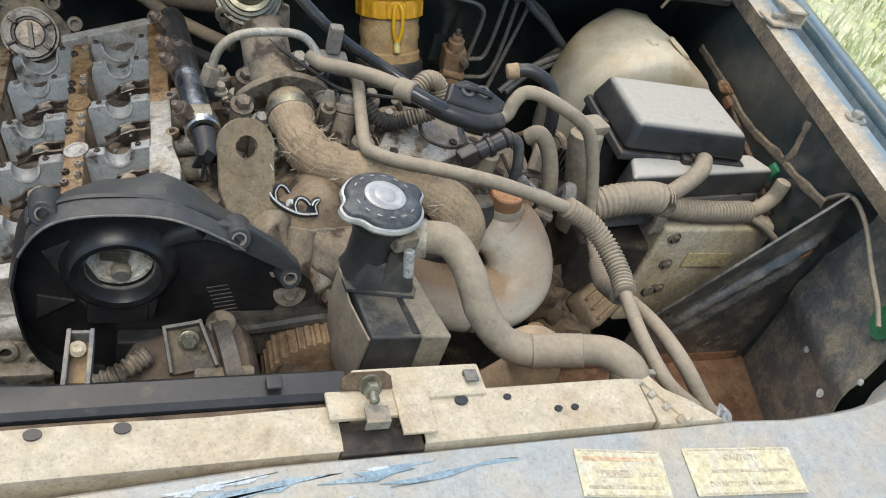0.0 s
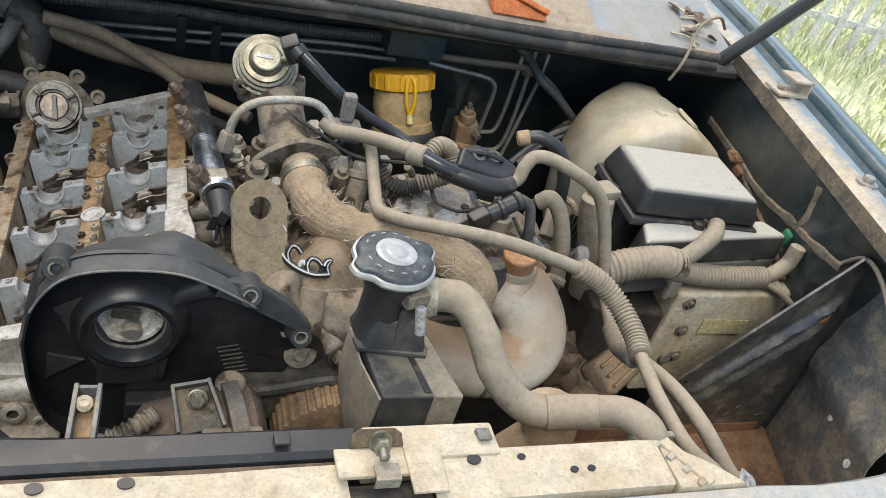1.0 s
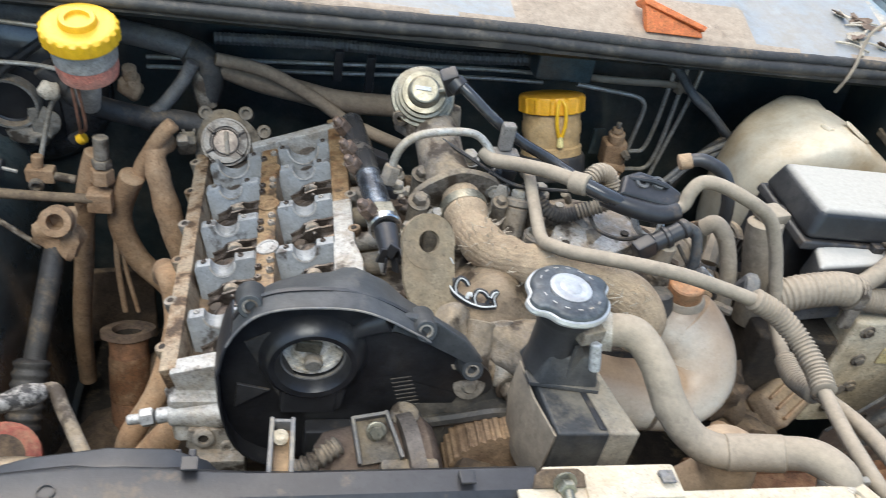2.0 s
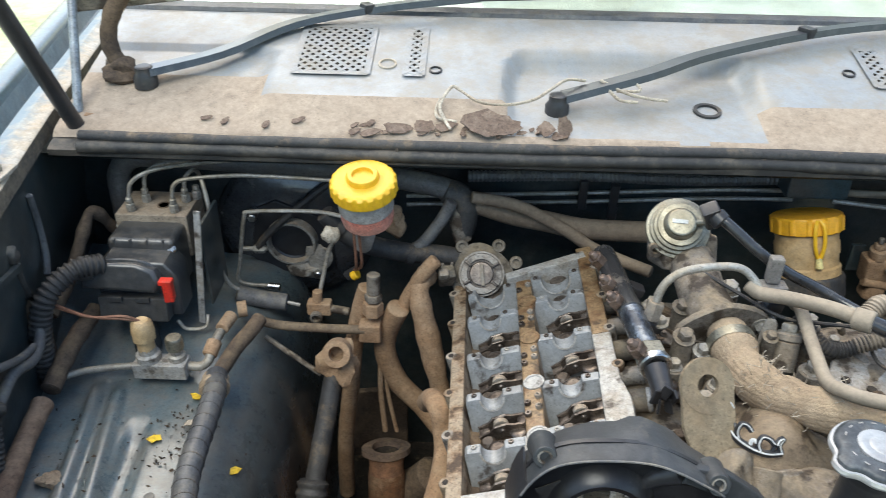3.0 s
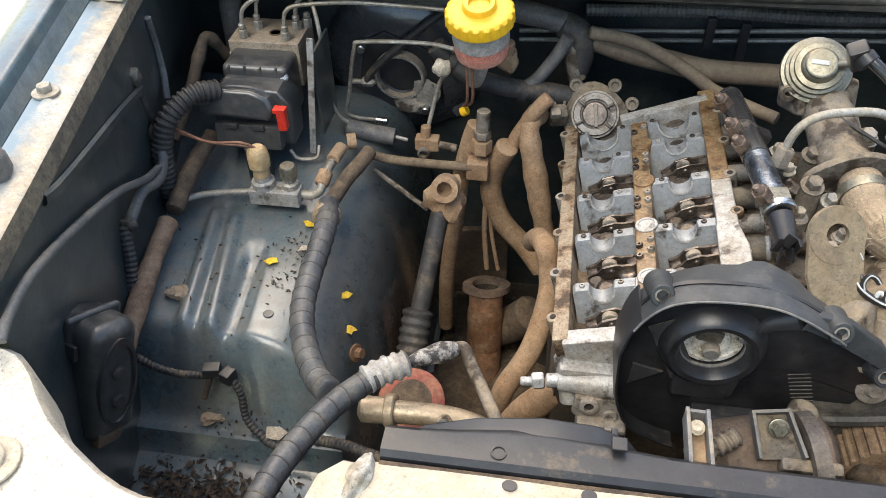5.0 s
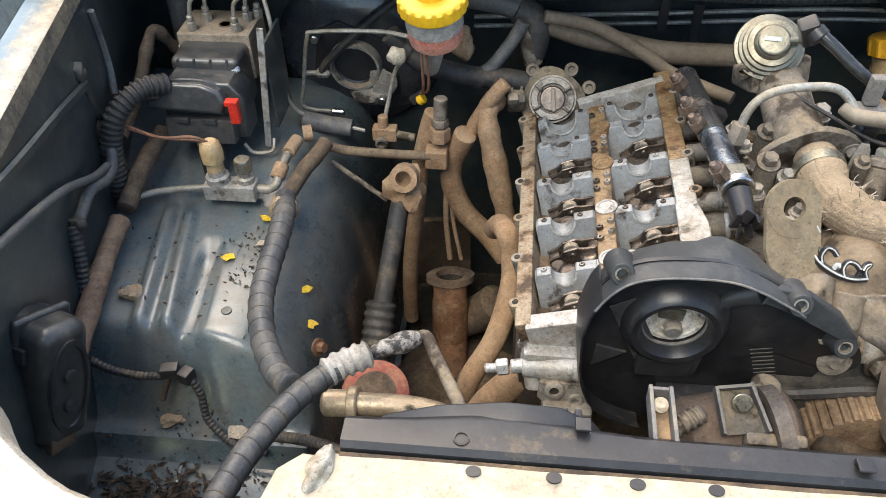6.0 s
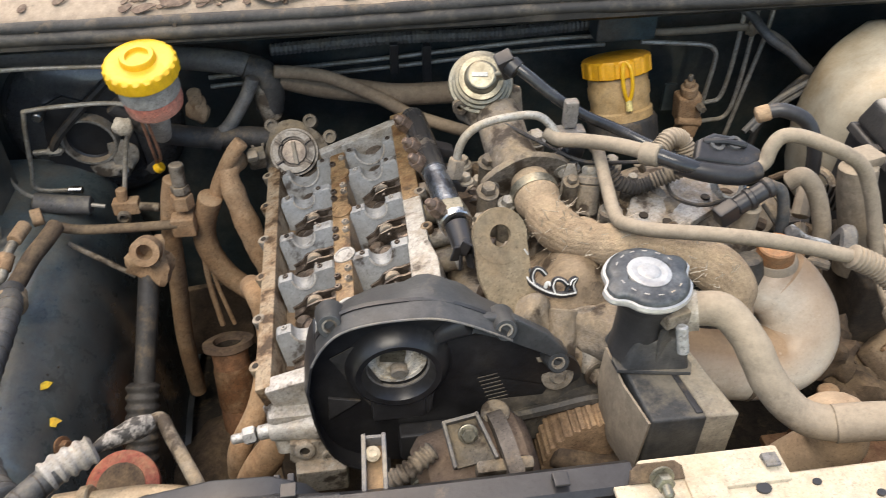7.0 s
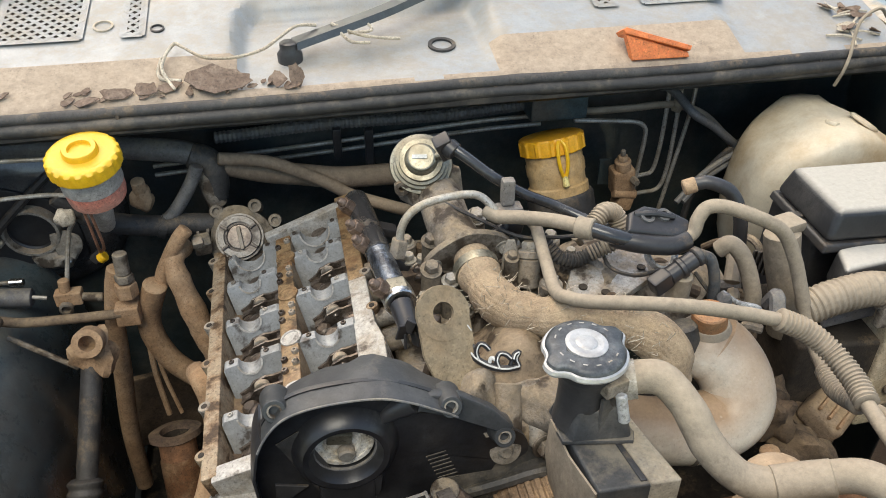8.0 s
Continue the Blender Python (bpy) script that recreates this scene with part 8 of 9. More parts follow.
part("overflow", rod((0.131, 0.120, 1.042), (0.134, 0.112, 1.018), 0.0048), alloy, fl, "steel overflow nipple")
def lobe(a, z):
    ear = 0.0
    for c in (0.42, 0.42 + math.pi):
        d = math.atan2(math.sin(a - c), math.cos(a - c))
        ear += 0.17 * math.exp(-(d / 0.24) ** 4) - 0.045 * math.exp(-((abs(d) - 0.46) / 0.14) ** 2)
    return 0.99 + ear
CM = pose(0.109, 0.150, 1.064, 1, 2, 0) @ Matrix.Diagonal((0.95, 0.95, 0.68, 1))
cap_ = part("cap", lathe([(0.0345, 0.001), (0.0355, 0.004), (0.0345, 0.010), (0.031, 0.0135), (0.024, 0.0150), (0.0185, 0.0150), (0.0175, 0.013)], 72, CM, lobe), cap_print, fl, "black cap with worn print")
part("rim", lathe([(0.0330, -0.002), (0.0368, -0.003), (0.0382, 0.001), (0.0372, 0.0052), (0.0345, 0.0062)], 72, CM, lobe, False), cap_rim, fl, "bright worn cap rim")
part("centre_disc", lathe([(0.0185, 0.0125), (0.0182, 0.016), (0.0150, 0.0172), (0.0140, 0.0165), (0.0095, 0.0165), (0.0085, 0.0178), (0.004, 0.0180)], 40, CM), cap_rim, fl, "pale centre disc")
for k in range(14):
    a = radians(200 + 24 * k)
    if 5 < k < 8:
        continue
    part("print_mark", moved(block((0.0042, 0.0013, 0.0005), (0, 0, 0), 0), CM @ pose(0.0268 * math.cos(a), 0.0268 * math.sin(a), 0.0148, 0, 0, math.degrees(a) + 90)), fluid_grey, cap_, "worn print mark")

# ---- air pipe, hoses and looms ----
air = thing("intake_pipe", (0.28, 0.20, 0.85), "fat bent plastic air pipe covered in tan dust", "air pipe")
part("elbow", tube([(0.295, 0.252, 0.950), (0.307, 0.243, 0.940), (0.317, 0.228, 0.922), (0.314, 0.212, 0.902), (0.292, 0.204, 0.887), (0.250, 0.205, 0.886), (0.205, 0.214, 0.892), (0.150, 0.222, 0.895)], 0.0370, 28), surface("pipe_dust", (0.70, 0.66, 0.58), (0.56, 0.48, 0.385), 0.28, coat=0.3, dust=0.98, dust_tint=(0.30, 0.205, 0.125), coarse=11, fine=260, spread=(0.42, 0.66), level=0.22, settle=0.0, grainy=0.22, stain=0.5, bump=0.10), air)
part("shoulder", lump((0.073, 0.073, 0.070), (0.292, 0.252, 0.949), 2, 0.02, detail=4), MATS["pipe_dust"], air, "dusty rounded shoulder")
part("mouth_collar", lathe([(0.0260, -0.012), (0.0230, 0.000), (0.0200, 0.006), (0.0185, 0.007)], 28, pose(0.288, 0.252, 0.976, 0, -8, 0)), dusty_rubber, air, "dusty moulded collar")
part("mouth", rod((0.288, 0.252, 0.974), (0.284, 0.250, 1.000), 0.0180, 0.0175, 24), surface("mouth_brown", (0.40, 0.17, 0.065), (0.33, 0.18, 0.09), 0.6, dust=0.3), air, "orange-brown mouth")
part("seam", washer(0.0365, 0.0392, 0.004, axis_pose((0.262, 0.2045, 0.8866), (0.23, 0.209, 0.889)), 30), alloy_tan, air)
part("opening", lathe([(0.0, -0.010), (0.026, -0.010), (0.026, 0.0), (0.024, 0.0012), (0.0, 0.0012)], 30, pose(0.217, 0.233, 0.9225, -36, 2, 0) @ Matrix.Diagonal((1.1, 0.6, 1, 1))), dark_under, air, "dark oval opening")
part("stub", tube([(0.255, 0.245, 0.90), (0.262, 0.245, 0.96), (0.258, 0.25, 0.985)], 0.014, 12), dusty_plastic, air)
ho = thing("coolant_hose", (0.140, 0.146, 1.030), "thick dusty coolant hose from the filler neck to the beam", "hose")
part("hose", tube([(0.140, 0.146, 1.030), (0.158, 0.142, 1.036), (0.175, 0.134, 1.036), (0.188, 0.112, 1.024), (0.200, 0.088, 1.000), (0.222, 0.070, 0.980), (0.250, 0.060, 0.976), (0.285, 0.050, 0.988), (0.305, 0.036, 1.000), (0.320, 0.016, 0.998), (0.322, 0.010, 0.975)], 0.0142, 20, uneven=0.05), dusty_rubber, ho)
part("sleeve", tube([(0.247, 0.0605, 0.976), (0.270, 0.055, 0.982), (0.288, 0.048, 0.989)], 0.0155, 18), dusty_rubber, ho, "dusty rubber sleeve")
part("neck_clamp", merge(washer(0.0145, 0.0168, 0.012, axis_pose((0.143, 0.146, 1.031), (0.170, 0.138, 1.037)), 22), block((0.010, 0.005, 0.014), (0.146, 0.132, 1.030), 0.001)), steel_pipe, ho, "rusty spring clamp")
part("end_clamp", merge(washer(0.0145, 0.0168, 0.010, axis_pose((0.320, 0.018, 0.996), (0.322, 0.008, 0.972)), 22), block((0.012, 0.006, 0.010), (0.336, 0.014, 0.995), 0.001)), steel_pipe, ho, "rusty spring clamp")
single("lower_stub", rod((0.322, 0.010, 0.975), (0.333, -0.012, 0.93), 0.015), dusty_rubber, "dusty lower hose stub at the beam", "hose")
single("lower_hose", tube([(0.255, 0.09, 0.87), (0.275, 0.08, 0.92), (0.268, 0.085, 0.955)], 0.026, 16), surface("drain_tan", (0.40, 0.29, 0.19), (0.30, 0.215, 0.14), 0.75, dust=0.5, dust_tint=(0.38, 0.29, 0.20), grainy=0.4), "tan dusty drain pipe below the hose", "pipe")
single("small_loop", tube([(0.335, 0.155, 0.83), (0.345, 0.15, 0.87), (0.36, 0.145, 0.86), (0.362, 0.145, 0.82)], 0.007, 10), dusty_rubber, "small looped dusty hose", "hose")
single("small_pipe", tube([(0.325, 0.165, 0.80), (0.335, 0.16, 0.85), (0.330, 0.165, 0.88)], 0.010, 10), mud, "short orange-brown muddy pipe piece", "pipe")
pipe("vacuum_pipe", [(0.152, 0.425, 1.010), (0.148, 0.40, 1.020), (0.140, 0.34, 1.018), (0.132, 0.285, 1.022), (0.133, 0.255, 1.036), (0.150, 0.240, 1.040), (0.190, 0.222, 1.046), (0.236, 0.202, 1.050), (0.285, 0.200, 1.036), (0.322, 0.195, 1.026)], 0.0068, dusty_rubber, "dusty tan rubber pipe across the engine", "hose", "vacuum pipes", 12)
pipe("corrugated_sleeve", [(0.320, 0.196, 1.027), (0.345, 0.188, 1.016), (0.364, 0.170, 1.002), (0.370, 0.140, 0.993), (0.366, 0.115, 0.990)], 0.0115, dusty_rubber, "dusty corrugated loom sleeve", "cable loom", "dusty looms", 14, ribs=0.0044, depth=0.15)
pipe("vacuum_pipe", [(0.366, 0.118, 0.990), (0.360, 0.08, 0.990), (0.355, 0.05, 0.992), (0.362, 0.01, 0.985), (0.395, -0.005, 0.965), (0.41, -0.012, 0.95)], 0.0068, dusty_rubber, "dusty tan rubber pipe down to the beam", "hose", "vacuum pipes", 12)
pipe("vacuum_pipe", [(0.096, 0.425, 1.034), (0.108, 0.415, 1.030), (0.128, 0.400, 1.036), (0.155, 0.365, 1.050), (0.180, 0.338, 1.055)], 0.0078, dusty_rubber, "dusty tan rubber pipe with a joint", "hose", "vacuum pipes", 12)
single("pipe_joint", merge(rod((0.172, 0.345, 1.053), (0.186, 0.332, 1.056), 0.0115), lump((0.018, 0.018, 0.02), (0.179, 0.339, 1.052), 4, 0.2)), dusty_rubber, "dusty tan plastic pipe joint", "pipe joint")
pipe("vacuum_pipe", [(0.184, 0.335, 1.055), (0.205, 0.325, 1.050), (0.225, 0.320, 1.045)], 0.0085, hose_gloss, "black rubber pipe section", "hose", "vacuum pipes", 12)
pipe("vacuum_pipe", [(0.222, 0.322, 1.047), (0.245, 0.318, 1.043), (0.268, 0.317, 1.040), (0.288, 0.318, 1.047), (0.294, 0.322, 1.062), (0.303, 0.324, 1.073), (0.318, 0.318, 1.076), (0.345, 0.304, 1.070), (0.375, 0.296, 1.054), (0.392, 0.288, 1.025), (0.402, 0.275, 0.990), (0.412, 0.255, 0.945), (0.408, 0.215, 0.930), (0.395, 0.18, 0.938), (0.392, 0.13, 0.962), (0.390, 0.08, 0.980), (0.386, 0.03, 0.990), (0.405, 0.0, 0.968), (0.425, -0.008, 0.95)], 0.0074, dusty_rubber, "long winding dusty tan pipe beside the air box", "hose", "vacuum pipes", 12)
pipe("corrugated_sleeve", [(0.408, 0.212, 0.930), (0.397, 0.180, 0.937), (0.392, 0.145, 0.953)], 0.0112, dusty_rubber, "dusty corrugated loom sleeve", "cable loom", "dusty looms", 12, ribs=0.0044, depth=0.15)
single("wire_lug", lump((0.016, 0.03, 0.010), (0.428, -0.012, 0.958), 4, 0.4, (30, 0, 40)), alloy, "whitish wire end at the beam", "wire end")
pipe("black_hose", [(0.066, 0.478, 1.090), (0.085, 0.465, 1.078), (0.110, 0.452, 1.060), (0.145, 0.445, 1.038), (0.180, 0.44, 1.022), (0.215, 0.42, 1.010), (0.240, 0.39, 1.012)], 0.0064, hose_gloss, "glossy black hose across the engine", "hose", "", 12)
single("hose_socket", merge(block((0.020, 0.018, 0.030), (0.062, 0.486, 1.085), 0.003, (20, -25, 0)), rod((0.064, 0.482, 1.088), (0.072, 0.474, 1.082), 0.011)), clean_black, "black hose socket beside the valve", "connector")
single("grey_connector", merge(block((0.015, 0.013, 0.032), (0.122, 0.430, 1.052), 0.003), block((0.030, 0.020, 0.010), (0.124, 0.428, 1.030), 0.003)), surface("conn_grey", (0.16, 0.15, 0.14), (0.22, 0.20, 0.17), 0.6, dust=0.3), "grey plastic electrical connector", "connector")
pipe("corrugated_tube", [(0.150, 0.405, 1.010), (0.160, 0.390, 1.000), (0.172, 0.380, 0.990), (0.192, 0.378, 0.986), (0.218, 0.378, 0.998)], 0.0088, rubber, "black corrugated tube between casting bosses", "cable loom", "dusty looms", 14, ribs=0.0038, depth=0.18)
pipe("corrugated_tube", [(0.205, 0.378, 0.992), (0.222, 0.376, 1.000), (0.234, 0.374, 1.008)], 0.0090, dusty_rubber, "dusty end of the corrugated tube", "cable loom", "dusty looms", 14, ribs=0.0038, depth=0.18)
pipe("corrugated_tube", [(0.208, 0.382, 1.030), (0.222, 0.392, 1.036), (0.238, 0.398, 1.028), (0.246, 0.39, 1.012)], 0.0110, dusty_rubber, "short dusty corrugated elbow", "cable loom", "dusty looms", 14, ribs=0.0040, depth=0.15)
lb = thing("pipe_holder", (0.250, 0.335, 1.035), "glossy black plastic pipe holder clamped over a pipe", "pipe holder")
part("body", prism([(-0.036, -0.012), (0.020, -0.016), (0.034, -0.008), (0.034, 0.006), (0.014, 0.018), (-0.012, 0.022), (-0.030, 0.012)], 0.014, pose(0.254, 0.334, 1.046, 24, 6, -6), 0.005, 3), clean_black, lb)
part("sleeve", tube([(0.205, 0.330, 1.046), (0.230, 0.318, 1.043), (0.262, 0.312, 1.040), (0.282, 0.314, 1.042)], 0.0105, 14), clean_black, lb, "black half sleeve")
part("rib", tube([(0.232, 0.340, 1.064), (0.252, 0.334, 1.066), (0.272, 0.330, 1.062)], 0.003, 8), clean_black, lb)
for k in range(2):
    single("holder_hole", washer(0.004, 0.0075, 0.004, pose(0.244 + 0.018 * k, 0.336, 1.0605, 24, 6, 0)), grey_rubber, "round eyelet in the pipe holder", "eyelet", "holder eyelets")
single("bright_band", washer(0.017, 0.020, 0.008, axis_pose((0.262, 0.332, 1.018), (0.27, 0.31, 1.04)), 22), alloy, "bright metal band below the pipe holder", "band")
# black temperature connector and stubs
cn = thing("sensor_connector", (0.27, 0.285, 1.0), "black sensor connector on a bent stem", "connector")
part("body", merge(rod((0.250, 0.284, 1.022), (0.280, 0.291, 1.036), 0.0095), rod((0.262, 0.287, 1.027), (0.268, 0.288, 1.030), 0.0115)), clean_black, cn)
part("plug", block((0.022, 0.016, 0.020), (0.242, 0.282, 1.018), 0.003, (0, -25, 14)), clean_black, cn, "black plug end")
part("collar", rod((0.280, 0.291, 1.036), (0.287, 0.2925, 1.039), 0.0105), black_plastic, cn)
part("stem", tube([(0.285, 0.292, 1.040), (0.298, 0.290, 1.032), (0.304, 0.285, 1.010), (0.306, 0.282, 0.985)], 0.006, 10), surface("stem_blue", (0.045, 0.055, 0.065), (0.03, 0.035, 0.04), 0.5, dust=0.3), cn, "blue-grey bent stem")
single("hose_stopper", merge(rod((0.268, 0.290, 0.985), (0.268, 0.288, 1.020), 0.0125, 0.0115)), dusty_rubber, "dusty rubber hose end", "hose end")
pipe("stub_hose", [(0.338, 0.34, 1.005), (0.348, 0.335, 1.015), (0.362, 0.325, 1.000), (0.372, 0.31, 0.965), (0.375, 0.30, 0.93)], 0.0095, dusty_rubber, "bent dusty stub hose", "hose", "stub hoses", 12)
pipe("black_pipe", [(0.330, 0.40, 1.055), (0.345, 0.395, 1.058), (0.368, 0.385, 1.048), (0.380, 0.375, 1.020), (0.385, 0.37, 0.98)], 0.008, clean_black, "short black bent pipe behind the tan pipe", "pipe", "", 12)
single("pipe_tip", rod((0.318, 0.402, 1.050), (0.332, 0.400, 1.055), 0.009), mud, "orange-brown rusty pipe end piece", "pipe end")
wc = thing("white_clip", (0.325, 0.27, 0.985), "grey steel clip tangled below the tan pipe", "clip")
part("loop", tube([(0.310, 0.275, 1.000), (0.325, 0.268, 0.990), (0.345, 0.262, 0.985), (0.350, 0.265, 0.975), (0.330, 0.272, 0.978)], 0.003, 8), alloy, wc)
part("nub", lump((0.016, 0.014, 0.018), (0.312, 0.272, 0.992), 6, 0.4), grey_plastic, wc)
rng = random.Random(21)
for k in range(22):
    p = Vector((rng.uniform(0.20, 0.42), rng.uniform(0.28, 0.46), rng.uniform(0.90, 0.975)))
    q = p + Vector((rng.uniform(-0.05, 0.05), rng.uniform(-0.04, 0.04), rng.uniform(-0.04, 0.02)))
    pipe("short_hose", [p, p.lerp(q, 0.5) + Vector((0, 0, rng.uniform(0, 0.02))), q], rng.uniform(0.004, 0.010), rng.choice([dusty_rubber, mud_dark, alloy_tan, grey_plastic]), "short dusty hose deep beside the engine", "hose", "short hoses", 8)
for k in range(9):
    single("muddy_casting", lump((rng.uniform(0.04, 0.08), rng.uniform(0.04, 0.08), rng.uniform(0.04, 0.09)), (rng.uniform(0.33, 0.42), rng.uniform(0.20, 0.36), rng.uniform(0.80, 0.90)), k, 0.6), mud_dark, "muddy dark casting beside the air box", "casting", "muddy castings")
# thin wires among the castings
for pts in ([(0.060, 0.470, 1.02), (0.090, 0.440, 1.015), (0.130, 0.41, 1.005), (0.160, 0.39, 1.012), (0.200, 0.36, 1.030)], [(0.10, 0.42, 1.00), (0.085, 0.40, 0.985), (0.060, 0.395, 0.975), (0.040, 0.41, 0.968)],
            [(0.250, 0.30, 1.02), (0.235, 0.32, 1.00), (0.22, 0.35, 0.99), (0.225, 0.39, 0.985)], [(0.29, 0.30, 1.01), (0.31, 0.28, 0.985), (0.335, 0.27, 0.97), (0.35, 0.29, 0.94)], [(0.005, 0.27, 0.985), (0.012, 0.255, 0.97), (0.006, 0.235, 0.958), (-0.006, 0.225, 0.955)]):
    pipe("thin_wire", pts, 0.0022, rubber, "thin black wire among the engine castings", "wire", "thin wires", 7)
# belt pulley and alternator behind the radiator
al = thing("alternator", (0.02, 0.12, 0.85), "dusty brown alternator body behind the radiator", "alternator")
part("body", moved(lathe([(0.030, -0.07), (0.040, -0.06), (0.042, 0.0), (0.038, 0.026), (0.028, 0.034)], 30), pose(-0.01, 0.125, 0.885, 0, 82, 8)), surface("alt_mud", (0.17, 0.12, 0.09), (0.10, 0.07, 0.055), 0.85, dust=0.35, dust_tint=(0.28, 0.21, 0.15)), al)
part("belt", moved(lathe([(0.036, 0), (0.0445, 0.001), (0.0445, 0.014), (0.036, 0.015)], 32), pose(-0.008, 0.113, 0.897, 0, 82, 8)), surface("belt_grey", (0.13, 0.11, 0.095), (0.2, 0.17, 0.14), 0.7, dust=0.2), al, "grey strap round the body")
part("bracket", merge(block((0.05, 0.012, 0.045), (-0.008, 0.10, 0.905), 0.004, (20, 0, 0)), rod((-0.006, 0.150, 0.89), (-0.007, 0.146, 0.928), 0.013)), alloy_tan, al)
part("coil", tube([(-0.105, 0.095, 0.915), (-0.085, 0.10, 0.925), (-0.068, 0.11, 0.93)], 0.009, 12, ribs=0.006, depth=0.2), alloy_tan, al, "ribbed rubber boot")
pu = thing("belt_pulley", (0.095, 0.15, 0.86), "rusty brown toothed pulley behind the filler box", "pulley")
PUM = axis_pose((0.092, 0.172, 0.852), (0.090, 0.11, 0.858))
part("drum", lathe([(0.040, 0), (0.052, 0.001), (0.052, 0.046), (0.040, 0.047)], 176, PUM, lambda a, z: 1 + 0.05 * (math.cos(36 * a) > 0)), belt_brown, pu)
part("shell", lathe([(0.0575, -0.006), (0.0590, -0.006), (0.0590, 0.010), (0.0575, 0.010)], 44, PUM, None, False), dusty_plastic, pu, "thin dusty shell edge")
part("lower_shell", tube([(0.050, 0.135, 0.872), (0.090, 0.118, 0.862), (0.140, 0.115, 0.866)], 0.014, 12), mud_dark, pu, "muddy lower rim")
lc = thing("lower_cover", (0.06, 0.16, 0.86), "black lower belt cover with dusty edges", "cover")
part("plate", prism([(-0.055, -0.045), (0.02, -0.055), (0.072, -0.03), (0.068, 0.004), (0.03, 0.020), (-0.02, 0.02), (-0.05, 0.0)], 0.008, pose(0.045, 0.184, 0.905, 72, 0, 0), 0.002), dusty_plastic, lc)
part("edge", tube([(0.015, 0.170, 0.885), (0.050, 0.165, 0.898), (0.085, 0.163, 0.908), (0.112, 0.166, 0.902)], 0.006, 8), dusty_plastic, lc, "dusty rim")
part("stub", rod((-0.012, 0.155, 0.885), (0.006, 0.150, 0.915), 0.010), dusty_plastic, lc, "grey plastic stub")

# ---- yellow-capped filler behind the engine ----
yf = thing("coolant_filler", (0.256, 0.634, 0.90), "tan ribbed filler with an orange-yellow cap and strap", "filler neck")
YM = axis_pose((0.264, 0.634, 0.908), (0.250, 0.669, 1.008)) @ Matrix.Diagonal((1.14, 1.14, 1.12, 1))
part("neck", lathe([(0.038, 0.0), (0.038, 0.018), (0.0355, 0.020), (0.0355, 0.033), (0.037, 0.035), (0.037, 0.048), (0.0355, 0.050), (0.0365, 0.072)], 36, YM), amber_plastic, yf, "tan translucent ribbed neck")
part("collar", lathe([(0.041, -0.022), (0.0425, -0.018), (0.0425, 0.004), (0.040, 0.008)], 36, YM), rubber, yf, "black rubber collar")
part("cap", lathe([(0.0385, 0.0615), (0.0398, 0.063), (0.0400, 0.080), (0.0385, 0.0825), (0.0, 0.083)], 144, YM, lambda a, z: 1 + (0.04 * (math.cos(14 * a) > 0.6) if 0.0625 < z < 0.081 else 0)), yellow_dusty, yf, "orange-yellow cap")
AXIS = (YM.to_3x3() @ Vector((0, 0, 1))).normalized()
FRONT = (Vector((0, -1, 0)) - AXIS * AXIS.dot(Vector((0, -1, 0)))).normalized()
ACROSS = AXIS.cross(FRONT)


def beside(h, out, across):
    """A place h up the filler's axis, so far out to the front and across."""
    return YM.translation + AXIS * h * 1.12 + FRONT * out * 1.1 + ACROSS * across


part("strap", tube([beside(0.080, 0.040, -0.002), beside(0.072, 0.0445, -0.0055), beside(0.052, 0.044, -0.006), beside(0.036, 0.041, -0.002), beside(0.036, 0.041, 0.002), beside(0.052, 0.044, 0.006), beside(0.072, 0.0445, 0.0055), beside(0.080, 0.040, 0.002)], 0.0027, 8), yellow_cap, yf, "yellow strap loop")
part("strap_end", rod(beside(0.022, 0.041, 0), beside(0.036, 0.041, 0), 0.0050, 0.0038), surface("strap_pale", (0.72, 0.60, 0.25), (0.6, 0.5, 0.2), 0.5), yf)
part("stem", block((0.086, 0.05, 0.085), (0.272, 0.712, 1.045), 0.006), surface("column_teal", (0.035, 0.066, 0.080), (0.045, 0.062, 0.068), 0.4, dust=0.2, coat=0.3), yf, "dark upright column behind the cap")
# pipes and valve on the dark firewall
FP = "thin bent steel pipe on the dark firewall"
pipe("firewall_pipe", [(0.300, 0.70, 0.996), (0.345, 0.70, 0.991), (0.395, 0.70, 0.985), (0.413, 0.70, 0.974), (0.416, 0.70, 0.953), (0.412, 0.70, 0.900), (0.409, 0.70, 0.852)], 0.0036, steel_pipe, FP, "pipe", "firewall pipes", 8)
pipe("firewall_pipe", [(0.405, 0.70, 0.890), (0.420, 0.70, 0.892), (0.437, 0.70, 0.898), (0.443, 0.70, 0.934), (0.444, 0.70, 0.995), (0.445, 0.705, 1.05)], 0.0034, steel_pipe, FP, "pipe", "firewall pipes", 8)
pipe("firewall_pipe", [(0.402, 0.70, 0.858), (0.425, 0.70, 0.860), (0.453, 0.70, 0.866), (0.462, 0.70, 0.906), (0.463, 0.70, 0.989), (0.464, 0.705, 1.05)], 0.0034, steel_pipe, FP, "pipe", "firewall pipes", 8)
pipe("firewall_pipe", [(0.456, 0.70, 0.799), (0.470, 0.70, 0.895), (0.483, 0.70, 0.991), (0.488, 0.705, 1.05)], 0.0034, steel_pipe, "thin straight steel pipe on the firewall", "pipe", "firewall pipes", 8)
pipe("wiring_loom", [(0.29, 0.715, 1.045), (0.38, 0.715, 1.050), (0.440, 0.70, 1.036), (0.466, 0.66, 1.010), (0.505, 0.66, 0.984), (0.545, 0.66, 0.952), (0.58, 0.655, 0.93)], 0.0065, grey_rubber, "grey wiring loom on the dark firewall", "wiring loom", "", 10)
